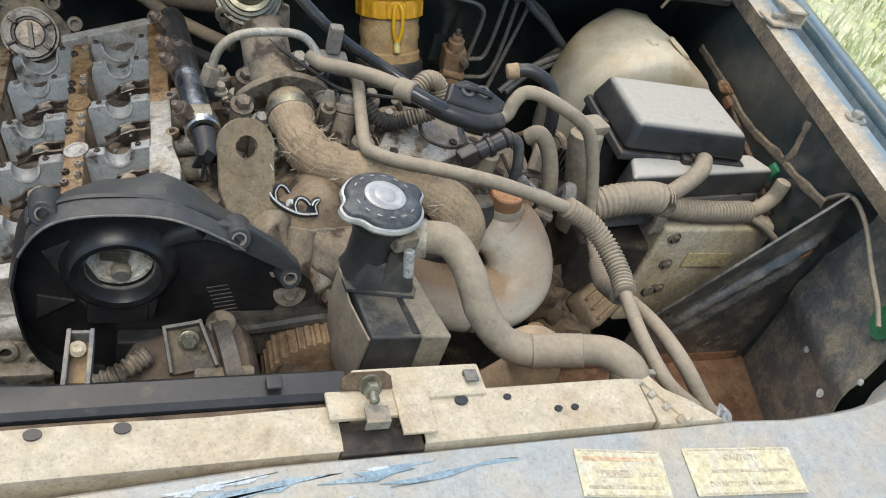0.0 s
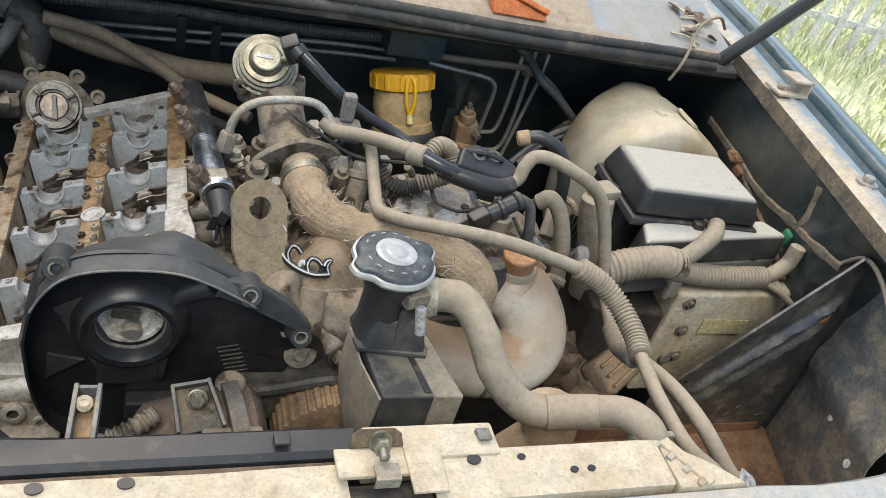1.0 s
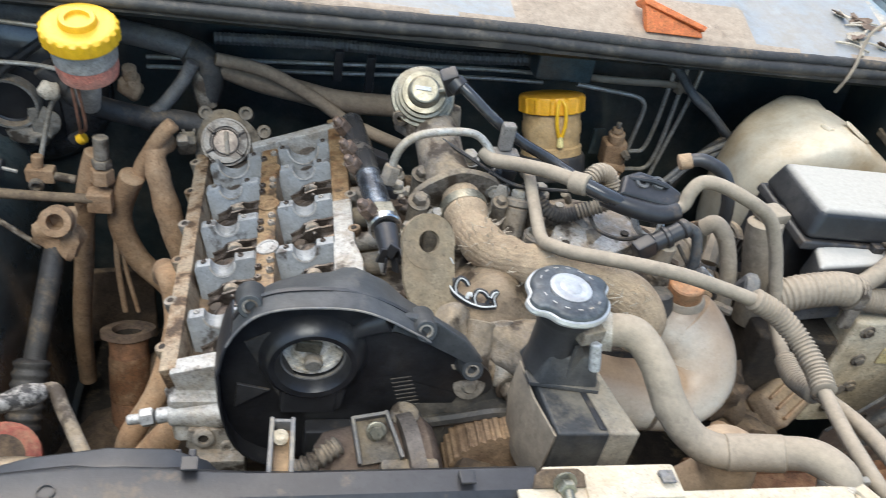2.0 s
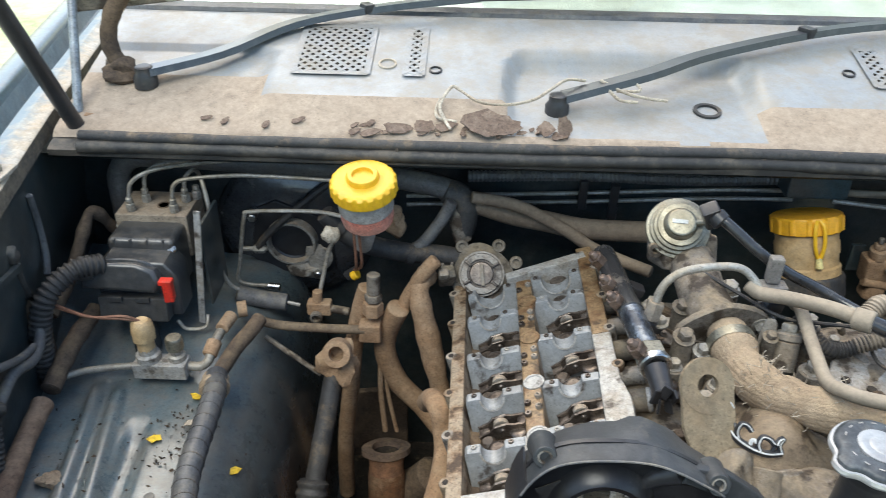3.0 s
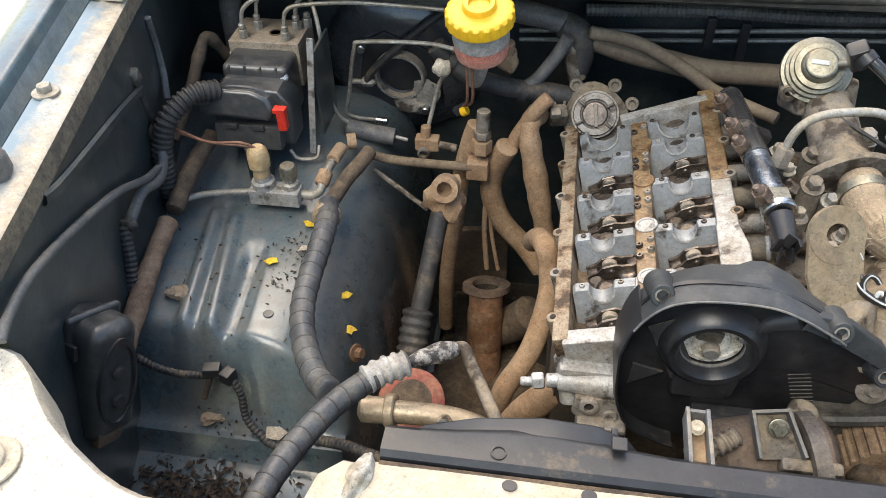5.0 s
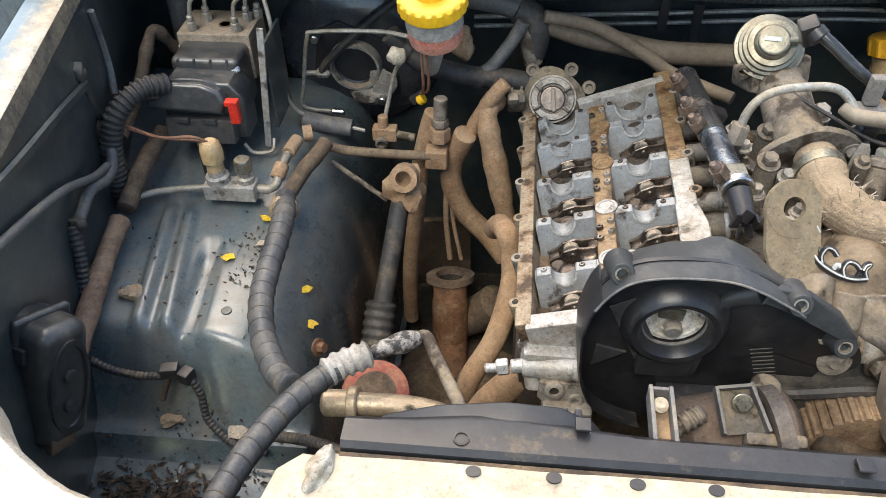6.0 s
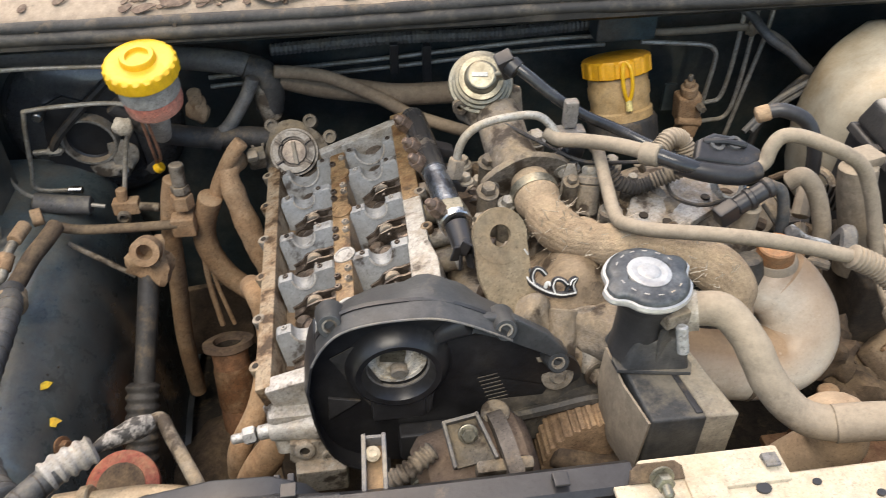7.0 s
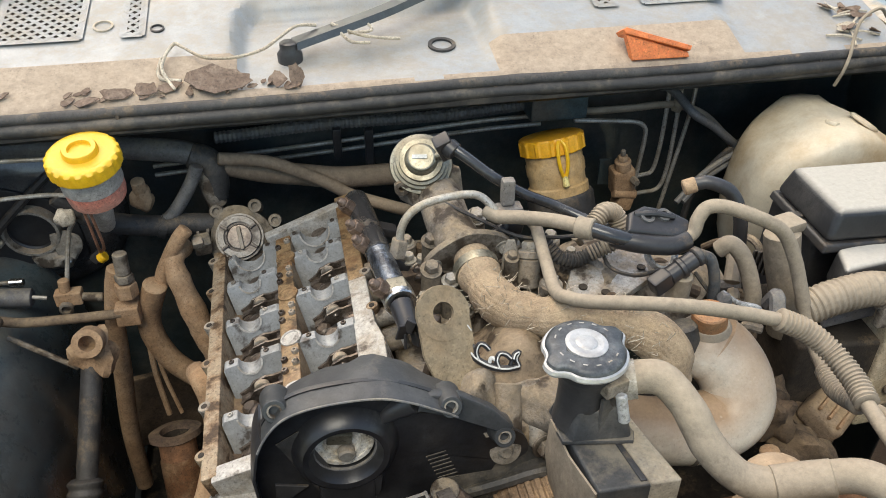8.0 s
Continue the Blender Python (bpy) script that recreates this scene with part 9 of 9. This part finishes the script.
pipe("wiring_loom", [(0.478, 0.655, 0.780), (0.483, 0.66, 0.830), (0.489, 0.66, 0.872), (0.512, 0.66, 0.918), (0.549, 0.66, 0.954), (0.59, 0.66, 0.975)], 0.0055, rubber, "black cable behind the reservoir bottle", "cable", "rear cables", 8)
for k in range(2):
    pipe("wiring_loom", [(0.43 + 0.01 * k, 0.60, 0.900), (0.48, 0.62, 0.935 - 0.012 * k), (0.56, 0.64, 0.965 - 0.01 * k)], 0.0045, grey_rubber, "dusty cable behind the reservoir bottle", "cable", "rear cables", 8)
vv = thing("brake_valve", (0.380, 0.68, 0.85), "mud-coated brass valve on the firewall", "valve")
part("body", merge(block((0.036, 0.03, 0.046), (0.381, 0.685, 0.897), 0.006, (4, -8, 0)), block((0.028, 0.028, 0.030), (0.386, 0.683, 0.862), 0.006, (0, 12, 0)), rod((0.378, 0.68, 0.918), (0.375, 0.678, 0.934), 0.0125), rod((0.365, 0.675, 0.880), (0.402, 0.675, 0.874), 0.008)), mud, vv)
part("top_nut", rod((0.375, 0.678, 0.934), (0.374, 0.677, 0.942), 0.0085, seg=6), mud, vv, "muddy hexagon nut")
part("bleed_screw", rod((0.374, 0.677, 0.942), (0.373, 0.677, 0.952), 0.004), alloy_tan, vv)
part("mounting_plate", block((0.020, 0.006, 0.044), (0.357, 0.700, 0.905), 0.002), teal_dark, vv, "dark mounting plate")
part("union_nut", rod((0.392, 0.670, 0.905), (0.392, 0.655, 0.905), 0.006, seg=6), alloy_tan, vv)

# ---- right front: washer bottle, air box, fuse box, battery ----
wb = thing("washer_bottle", (0.61, 0.58, 0.80), "yellowed translucent plastic washer bottle", "washer bottle")
bm = bmesh.new()
rings = []
for z, k in ((0.80, 0.90), (0.84, 0.98), (0.92, 1.0), (0.975, 1.0), (1.000, 0.99), (1.018, 0.965), (1.030, 0.925), (1.037, 0.86), (1.040, 0.72), (1.041, 0.30)):
    ring = []
    for i in range(48):
        a = 2 * math.pi * i / 48
        c, s_ = math.cos(a), math.sin(a)
        x = 0.116 * math.copysign(abs(c) ** (0.6 if c > 0 else 0.85), c)
        y = 0.085 * math.copysign(abs(s_) ** 0.62, s_)
        dz = 0.0
        if z > 0.86:
            dz = min(1.0, (z - 0.86) / 0.18) * (-0.056 * max(0.0, x * k - 0.022) / 0.094 - 0.050 * max(0.0, -x * k - 0.030) / 0.086 - 0.004)
        ring.append(bm.verts.new((0.623 + x * k + 0.010 * noise.noise(Vector((x * 9, y * 9, z * 7))), 0.575 + y * k, z + dz)))
    rings.append(ring)
ring_faces(bm, rings)
bm.faces.new(list(reversed(rings[0])))
bm.faces.new(rings[-1])
part("tank", bm, white_plastic, wb)
part("cap", lathe([(0.024, 0), (0.0265, 0.002), (0.0265, 0.006), (0.023, 0.009), (0.0195, 0.009), (0.018, 0.005), (0.0, 0.0045)], 34, pose(0.654, 0.548, 1.0290, 3, 30, 0) @ Matrix.Diagonal((0.8, 0.8, 0.6, 1))), white_plastic, wb, "yellowed round cap")
part("tab", block((0.012, 0.018, 0.008), (0.604, 0.545, 1.036), 0.003, (0, 10, 20)), white_plastic, wb)
ax = thing("air_filter_box", (0.53, 0.37, 0.93), "black air filter box with a dust-covered lid", "air filter")
LID = [(0.485, 0.446), (0.640, 0.438), (0.634, 0.330), (0.478, 0.340)]
part("lid", skewbox(LID, 1.000, 1.037, 0.0085, 0.15), surface("lid_dust", (0.022, 0.023, 0.025), (0.05, 0.048, 0.046), 0.38, dust=0.95, dust_tint=(0.44, 0.415, 0.36), settle=0.0, grainy=0.2, stain=0.6, level=0.62), ax, "black lid under pale dust")
part("lid_rim", skewbox([(0.559 + (x - 0.559) * 1.16, 0.389 + (y - 0.389) * 1.17) for x, y in LID], 0.988, 0.9995, 0.003, 0.03), black_plastic, ax, "black lid rim")
for (xa, ya), (xb, yb) in zip(LID, LID[1:] + LID[:1]):
    cx_, cy_ = (xa + xb) / 2 - 0.559, (ya + yb) / 2 - 0.389
    part("rim_clip", block((0.014, 0.014, 0.020), (0.559 + cx_ * 1.19, 0.389 + cy_ * 1.20, 0.994), 0.003, (0, 0, math.degrees(math.atan2(yb - ya, xb - xa)))), black_plastic, ax)
part("base", skewbox([(x, y + 0.022) for x, y in LID], 0.86, 0.991, 0.006, 0.06), black_plastic, ax)
for k in range(8):
    part("side_fin", block((0.004, 0.036, 0.075), (0.432 + 0.0035 * k, 0.352 + 0.008 * k, 0.958), 0.001, (0, 0, -24)) if k < 2 else block((0.040, 0.0035, 0.028), (0.436, 0.330 + 0.009 * k, 0.972 - 0.004 * k), 0.001, (0, 10, 20)), dusty_plastic, ax)
part("side_duct", tube([(0.420, 0.350, 1.010), (0.425, 0.345, 0.98), (0.438, 0.335, 0.93), (0.445, 0.33, 0.88)], 0.020, 14), dusty_rubber, ax, "dusty side duct")
part("duct_top", block((0.034, 0.028, 0.014), (0.424, 0.352, 1.020), 0.004, (0, 0, 15)), dusty_rubber, ax)
fx = thing("fuse_box", (0.60, 0.33, 0.90), "black fuse box with dusty lid and side clips", "fuse box")
FB = [(0.480, 0.330), (0.678, 0.352), (0.698, 0.318), (0.464, 0.289)]
part("lid", skewbox(FB, 0.955, 0.996, 0.007, 0.05), surface("fuse_lid", (0.028, 0.028, 0.029), (0.06, 0.058, 0.055), 0.5, dust=0.95, dust_tint=(0.45, 0.425, 0.375), settle=0.0, grainy=0.15, stain=0.6, level=0.40), fx, "black dusty lid")
part("base", skewbox(FB, 0.915, 0.957, 0.004, 0.08), grey_plastic, fx, "grey dusty base")
part("clip", merge(block((0.036, 0.020, 0.006), (0.582, 0.340, 1.002), 0.002, (0, 0, 8)), block((0.006, 0.022, 0.022), (0.566, 0.336, 0.995), 0.002), block((0.006, 0.022, 0.022), (0.598, 0.340, 0.995), 0.002)), alloy_tan, fx, "tan lid clip")
for k in range(4):
    part("front_rib", block((0.004, 0.012, 0.036), (0.470 + 0.010 * k, 0.285 + 0.004 * k, 0.965), 0.001), grey_plastic, fx)
part("knob", lump((0.012, 0.010, 0.010), (0.660, 0.318, 0.958), 3, 0.2), dusty_plastic, fx)
pipe("cable_duct", [(0.415, 0.275, 0.962), (0.443, 0.275, 0.972), (0.484, 0.275, 0.978), (0.509, 0.275, 0.974)], 0.0195, dusty_rubber, "thick dusty corrugated cable duct", "cable duct", "cable ducts", 18, ribs=0.0062, depth=0.08)
pipe("cable_duct", [(0.505, 0.275, 0.968), (0.545, 0.275, 0.961), (0.590, 0.275, 0.958), (0.646, 0.275, 0.960)], 0.0145, dusty_rubber, "dusty corrugated cable duct", "cable duct", "cable ducts", 16, ribs=0.0052, depth=0.14)
pipe("cable_duct", [(0.505, 0.277, 0.976), (0.522, 0.282, 0.982), (0.540, 0.287, 0.994), (0.562, 0.300, 1.002), (0.580, 0.322, 1.002)], 0.0110, dusty_rubber, "dusty taped cable to the fuse box", "cable duct", "cable ducts", 14)
pipe("cable_duct", [(0.642, 0.275, 0.960), (0.664, 0.280, 0.962), (0.684, 0.285, 0.976), (0.688, 0.288, 1.000)], 0.0100, dusty_rubber, "dusty cable bending up beside the fuse box", "cable duct", "cable ducts", 14)
pipe("thin_cable", [(0.645, 0.272, 0.956), (0.675, 0.262, 0.945), (0.70, 0.245, 0.93)], 0.005, dusty_rubber, "thin dusty cable below the fuse box", "cable", "", 10)
single("duct_clamp", merge(washer(0.0165, 0.0205, 0.012, axis_pose((0.500, 0.275, 0.974), (0.52, 0.275, 0.969)), 22), block((0.016, 0.010, 0.03), (0.506, 0.262, 0.948), 0.003)), alloy_tan, "tan clamp on the cable duct", "clamp")
bt = thing("battery", (0.63, 0.30, 0.76), "dusty cream translucent battery case", "battery")
part("case", skewbox([(0.525, 0.262), (0.735, 0.268), (0.745, 0.40), (0.535, 0.40)], 0.765, 0.940, 0.006, -0.03), surface("case_dust", (0.60, 0.53, 0.40), (0.50, 0.41, 0.28), 0.65, dust=0.5, dust_tint=(0.45, 0.37, 0.26)), bt)
part("label", block((0.070, 0.001, 0.024), (0.618, 0.2625, 0.886), 0.0003), surface("label_worn", (0.62, 0.52, 0.27), (0.52, 0.44, 0.30), 0.7, dust=0.3, coarse=50), bt, "worn yellow label")
for k in range(3):
    part("clamp_bolt", hexbolt((0.545 + 0.012 * k, 0.2625, 0.925 - 0.045 * k), (0, -1, 0), 0.006, 0.004, 0.009), alloy_tan, bt, "dusty clamp bolt")
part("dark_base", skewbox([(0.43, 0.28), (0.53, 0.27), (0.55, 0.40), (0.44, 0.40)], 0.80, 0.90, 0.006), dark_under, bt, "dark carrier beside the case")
for z in (0.80, 0.83):
    part("case_rib", lathe([(0.008, 0), (0.008, 0.003), (0.005, 0.004)], 14, pose(0.555, 0.262, z, 90)), alloy_tan, bt)
dk = thing("ribbed_cover", (0.485, 0.25, 0.79), "muddy ribbed plastic cover beside the battery", "cover")
DM = pose(0.485, 0.262, 0.812, 28, 0, 34)
part("shell", moved(block((0.085, 0.05, 0.035), (0, 0, 0), 0.010, segs=3), DM), surface("cover_mud", (0.27, 0.20, 0.14), (0.19, 0.14, 0.10), 0.85, dust=0.5), dk)
for k in range(3):
    part("rib", moved(block((0.08, 0.004, 0.006), (0, -0.014 + 0.014 * k, 0.019), 0.0015), DM), mud, dk)
part("rim", moved(block((0.095, 0.06, 0.006), (0, 0, -0.018), 0.002), DM), mud_dark, dk)

# right apron with holes and rusty floor
def apron_rows():
    """The slanting apron: its face with two pressed grooves and a folded top edge."""
    rows = []
    for i in range(49):
        x = 0.505 + 0.215 * i / 48
        top = min(0.822 + (x - 0.505) * 1.26, 1.052)
        low = 0.745
        row = []
        for k in range(64):
            z = low + (top - low) * k / 63
            d = (z - 0.822) - (x - 0.505) * 1.10
            groove = math.exp(-((d + 0.045) / 0.008) ** 2) + 0.8 * math.exp(-((d + 0.085) / 0.008) ** 2)
            row.append((x, 0.205 - 0.009 * groove * soft_step(x, 0.54, 0.57) * (1 - soft_step(x, 0.68, 0.71)), z))
        row += [(x, 0.2035, top + 0.003), (x, 0.2000, top + 0.0035)]
        rows.append(row)
    return rows


part("apron_panel", lerp_sheet(apron_rows(), 0.002), apron_black, body, "black scratched pressed apron panel")
for x, z, r, mt_ in ((0.540, 0.850, 0.0065, dark_under), (0.698, 0.972, 0.006, dark_under), (0.686, 0.962, 0.011, orange_rust), (0.635, 0.868, 0.004, dark_under)):
    part("panel_hole", lathe([(r, 0), (r, 0.002), (r * 0.7, 0.0025), (r * 0.7, 0.0)], 16, pose(x, 0.2035, z, 90)), mt_, body, "hole or rust spot")
rng = random.Random(31)
for k in range(14):
    x = rng.uniform(0.53, 0.70)
    z = 0.76 + rng.random() * (0.06 + (x - 0.505) * 0.95)
    a, q = rng.uniform(20, 70), rng.uniform(0.004, 0.014)
    part("scratch", block((q, 0.0006, rng.uniform(0.0004, 0.0010)), (x, 0.2030, z), 0, (0, -a, 0)), steel_pipe if k % 3 else rust, body)
# dark corner wall in front of the apron
corner_dust = surface("corner_dust", (0.15, 0.155, 0.15), (0.33, 0.285, 0.215), 0.35, coat=0.4, dust=0.35, dust_tint=(0.28, 0.225, 0.15), coarse=30, bump=0.2, spread=(0.44, 0.62))
part("corner_wall", lerp_sheet([[(0.672 + 0.05 * a - 0.012 * math.exp(-((z - 0.90) / 0.02) ** 2) + 0.03 * (1.03 - z), 0.035 + 0.165 * a, z) for z in [0.745 + 0.0205 * k for k in range(16)]] for a in [i / 8 for i in range(9)]], 0.002), corner_dust, body, "black scratched corner panel")
# White discs stand in for daylight coming in at holes of the corner wall.
for y, z, r in ((0.122, 0.871, 0.0045), (0.064, 0.861, 0.0055), (0.034, 0.925, 0.004)):
    part("corner_daylight", lathe([(r, 0), (r, 0.001), (r * 0.6, 0.0014)], 14, pose(0.672 + 0.05 * (y - 0.035) / 0.165 + 0.03 * (1.03 - z) - 0.012 * math.exp(-((z - 0.90) / 0.02) ** 2) - 0.003, y, z, 0, -80, -17)), white_paint, body, "white disc painting daylight in a round hole")
part("rusty_tray", block((0.46, 0.30, 0.01), (0.55, 0.065, 0.742), 0.002, (0, -1, 0)), rusty_floor, body, "rusty tray in front of the battery")
part("tray_lip", block((0.36, 0.012, 0.03), (0.53, 0.208, 0.752), 0.003), rusty_floor, body)
single("wall_sticker", lathe([(0.019, 0), (0.019, 0.0006), (0.014, 0.0007), (0.014, 0.0003)], 28, pose(0.6800, 0.068, 0.985, 0, -86, -17)), green_logo, "round green sticker on the inner fender", "sticker")
single("green_clip", block((0.008, 0.016, 0.022), (0.6985, 0.322, 0.990), 0.003, (15, 0, 0)), green_plastic, "green plastic clip on the inner fender", "clip")
pipe("wall_cable", [(0.735, 0.50, 1.00), (0.726, 0.45, 0.985), (0.716, 0.39, 0.972), (0.708, 0.33, 0.958), (0.700, 0.29, 0.945)], 0.0045, mud_dark, "grimy cable along the inner fender", "cable", "wall cables", 10)
pipe("wall_cable", [(0.695, 0.235, 1.015), (0.690, 0.205, 1.050), (0.682, 0.165, 1.048), (0.672, 0.115, 1.022), (0.665, 0.080, 1.005), (0.662, 0.06, 0.99)], 0.0030, dusty_rubber, "dusty cable over the dark apron", "cable", "wall cables", 10)
single("bulb_base", merge(lump((0.012, 0.035, 0.016), (0.730, 0.500, 1.000), 3, 0.6, detail=4), block((0.010, 0.018, 0.012), (0.724, 0.478, 0.992), 0.003, (20, 0, 10))), rust, "rusty brown connector beside the air box", "connector")
# orange wedge and dry stuff on the cowl
single("plastic_wedge", merge(prism([(0.010, 0), (0.088, 0.0), (0.086, 0.007), (0.0, 0.034)], 0.014, pose(0.331, 0.634, 1.1095, 70, 0, -2), 0.002), prism([(0.0, 0.029), (0.087, 0.003), (0.090, 0.009), (0.002, 0.037), (-0.003, 0.034)], 0.030, pose(0.330, 0.642, 1.1085, 62, 0, -2), 0.0015)), orange_plastic, "orange plastic wedge lying on the cowl", "wedge")
tw = thing("twine", (-0.22, 0.67, 1.13), "frayed white twine tangled on the cowl", "twine")
for pts in ([(-0.245, 0.675, 1.145), (-0.235, 0.69, 1.152), (-0.225, 0.683, 1.150), (-0.20, 0.665, 1.142), (-0.165, 0.662, 1.140), (-0.13, 0.672, 1.144), (-0.108, 0.688, 1.152), (-0.085, 0.71, 1.158), (-0.06, 0.715, 1.156)],
            [(-0.245, 0.675, 1.145), (-0.25, 0.658, 1.135), (-0.243, 0.640, 1.126), (-0.235, 0.625, 1.12)], [(-0.25, 0.672, 1.142), (-0.255, 0.66, 1.13), (-0.25, 0.645, 1.126), (-0.228, 0.64, 1.124)],
            [(-0.04, 0.71, 1.158), (-0.01, 0.695, 1.148), (0.02, 0.692, 1.142), (0.045, 0.69, 1.14)], [(-0.04, 0.712, 1.158), (-0.02, 0.685, 1.143), (0.005, 0.682, 1.14)], [(0.0, 0.715, 1.16), (0.01, 0.70, 1.15), (-0.02, 0.70, 1.148)]):
    part("strand", tube(pts, 0.0021, 7, uneven=0.3), twine, tw)
rng = random.Random(17)
SPOTS = [(-0.183, 0.632, 0.041, 0.021, 34, 2), (-0.092, 0.630, 0.010, 0.017, 58, 8), (-0.114, 0.632, 0.013, 0.012, 40, -32), (-0.300, 0.628, 0.020, 0.010, 26, 14), (-0.268, 0.630, 0.017, 0.010, 34, -20), (-0.335, 0.622, 0.016, 0.007, 14, 8), (-0.240, 0.634, 0.016, 0.008, 24, 25), (-0.55, 0.645, 0.009, 0.004, 15, 10), (-0.525, 0.640, 0.008, 0.004, 10, 60), (-0.205, 0.636, 0.014, 0.008, 30, 40), (-0.185, 0.630, 0.012, 0.007, 20, -30), (-0.43, 0.640, 0.010, 0.005, 12, 15), (-0.47, 0.632, 0.008, 0.004, 14, 70)]
for k in range(26):
    SPOTS.append((rng.uniform(-0.36, -0.08), rng.uniform(0.618, 0.640), rng.uniform(0.004, 0.010), rng.uniform(0.002, 0.005), rng.uniform(5, 40), rng.uniform(-90, 90)))
for x, y, a_, b_, tip_up, spin in SPOTS:
    out = [(a_ * math.cos(a) * rng.uniform(0.80, 1.05), b_ * math.sin(a) * (1 - 0.25 * math.cos(a)) * rng.uniform(0.65, 1.05)) for a in [2 * math.pi * i / 18 for i in range(18)]]
    bm = prism(out, 0.0010, None, 0)
    for v in bm.verts:
        v.co.z += 3.0 * v.co.x ** 2 * (0.02 / a_) + 0.12 * abs(v.co.y) + 0.004 * noise.noise(v.co * 60)
    single("dead_leaf", moved(bm, pose(x, y, cowl_z(x, y) + 0.002 + b_ * math.sin(radians(tip_up)) * 0.7, tip_up, rng.uniform(-8, 8), spin)), dead_leaf, "curled brown dead leaf on the cowl lip", "leaf", "dead leaves")

# dry litter caught at the end of the cowl, and a thin tube over the seal
rng = random.Random(29)
for k in range(13):
    x, y = rng.uniform(0.652, 0.715), rng.uniform(0.632, 0.715)
    a_, b_ = rng.uniform(0.010, 0.022), rng.uniform(0.004, 0.010)
    out = [(a_ * math.cos(a) * rng.uniform(0.75, 1.05), b_ * math.sin(a) * rng.uniform(0.6, 1.05)) for a in [2 * math.pi * i / 12 for i in range(12)]]
    bm = prism(out, 0.0010, None, 0)
    for v in bm.verts:
        v.co.z += 4.0 * v.co.x ** 2 + 0.2 * abs(v.co.y)
    tip = rng.uniform(5, 40)
    single("dead_leaf", moved(bm, pose(x, y, cowl_z(x, y) + 0.002 + b_ * math.sin(radians(tip)) * 0.7, tip, rng.uniform(-15, 15), rng.uniform(0, 360))), dead_leaf if k % 3 else twine, "dry leaf in the litter at the cowl's end", "leaf", "litter leaves")
for k in range(6):
    x, y, a = rng.uniform(0.655, 0.705), rng.uniform(0.635, 0.70), rng.uniform(0, 3.1)
    dx, dy = 0.024 * math.cos(a), 0.024 * math.sin(a)
    single("twig", tube([(x - dx, y - dy, cowl_z(x - dx, y - dy) + 0.003), (x, y, cowl_z(x, y) + 0.006), (x + dx, y + dy, cowl_z(x + dx, y + dy) + 0.003)], 0.0018, 6, uneven=0.3), twine, "dry twig in the litter at the cowl's end", "twig", "litter twigs")
pipe("washer_tube", [(0.720, 0.640, 1.140), (0.690, 0.625, 1.160), (0.660, 0.616, 1.150), (0.648, 0.606, 1.128), (0.640, 0.594, 1.110), (0.632, 0.588, 1.090), (0.628, 0.592, 1.068)], 0.0024, dusty_rubber, "thin dusty tube hanging over the bonnet seal", "tube", "", 8)
pipe("firewall_cable", [(0.300, 0.742, 0.995), (0.325, 0.712, 1.003), (0.387, 0.700, 1.008), (0.430, 0.700, 1.009), (0.459, 0.700, 1.006), (0.509, 0.700, 0.985), (0.570, 0.700, 0.925), (0.600, 0.702, 0.88)], 0.0055, dusty_rubber, "dusty cable hung along the firewall", "cable", "", 10)
single("cable_tie", lump((0.016, 0.016, 0.022), (0.459, 0.699, 1.005), 2, 0.4), dusty_rubber, "dusty tape knot round the firewall cable", "tape")
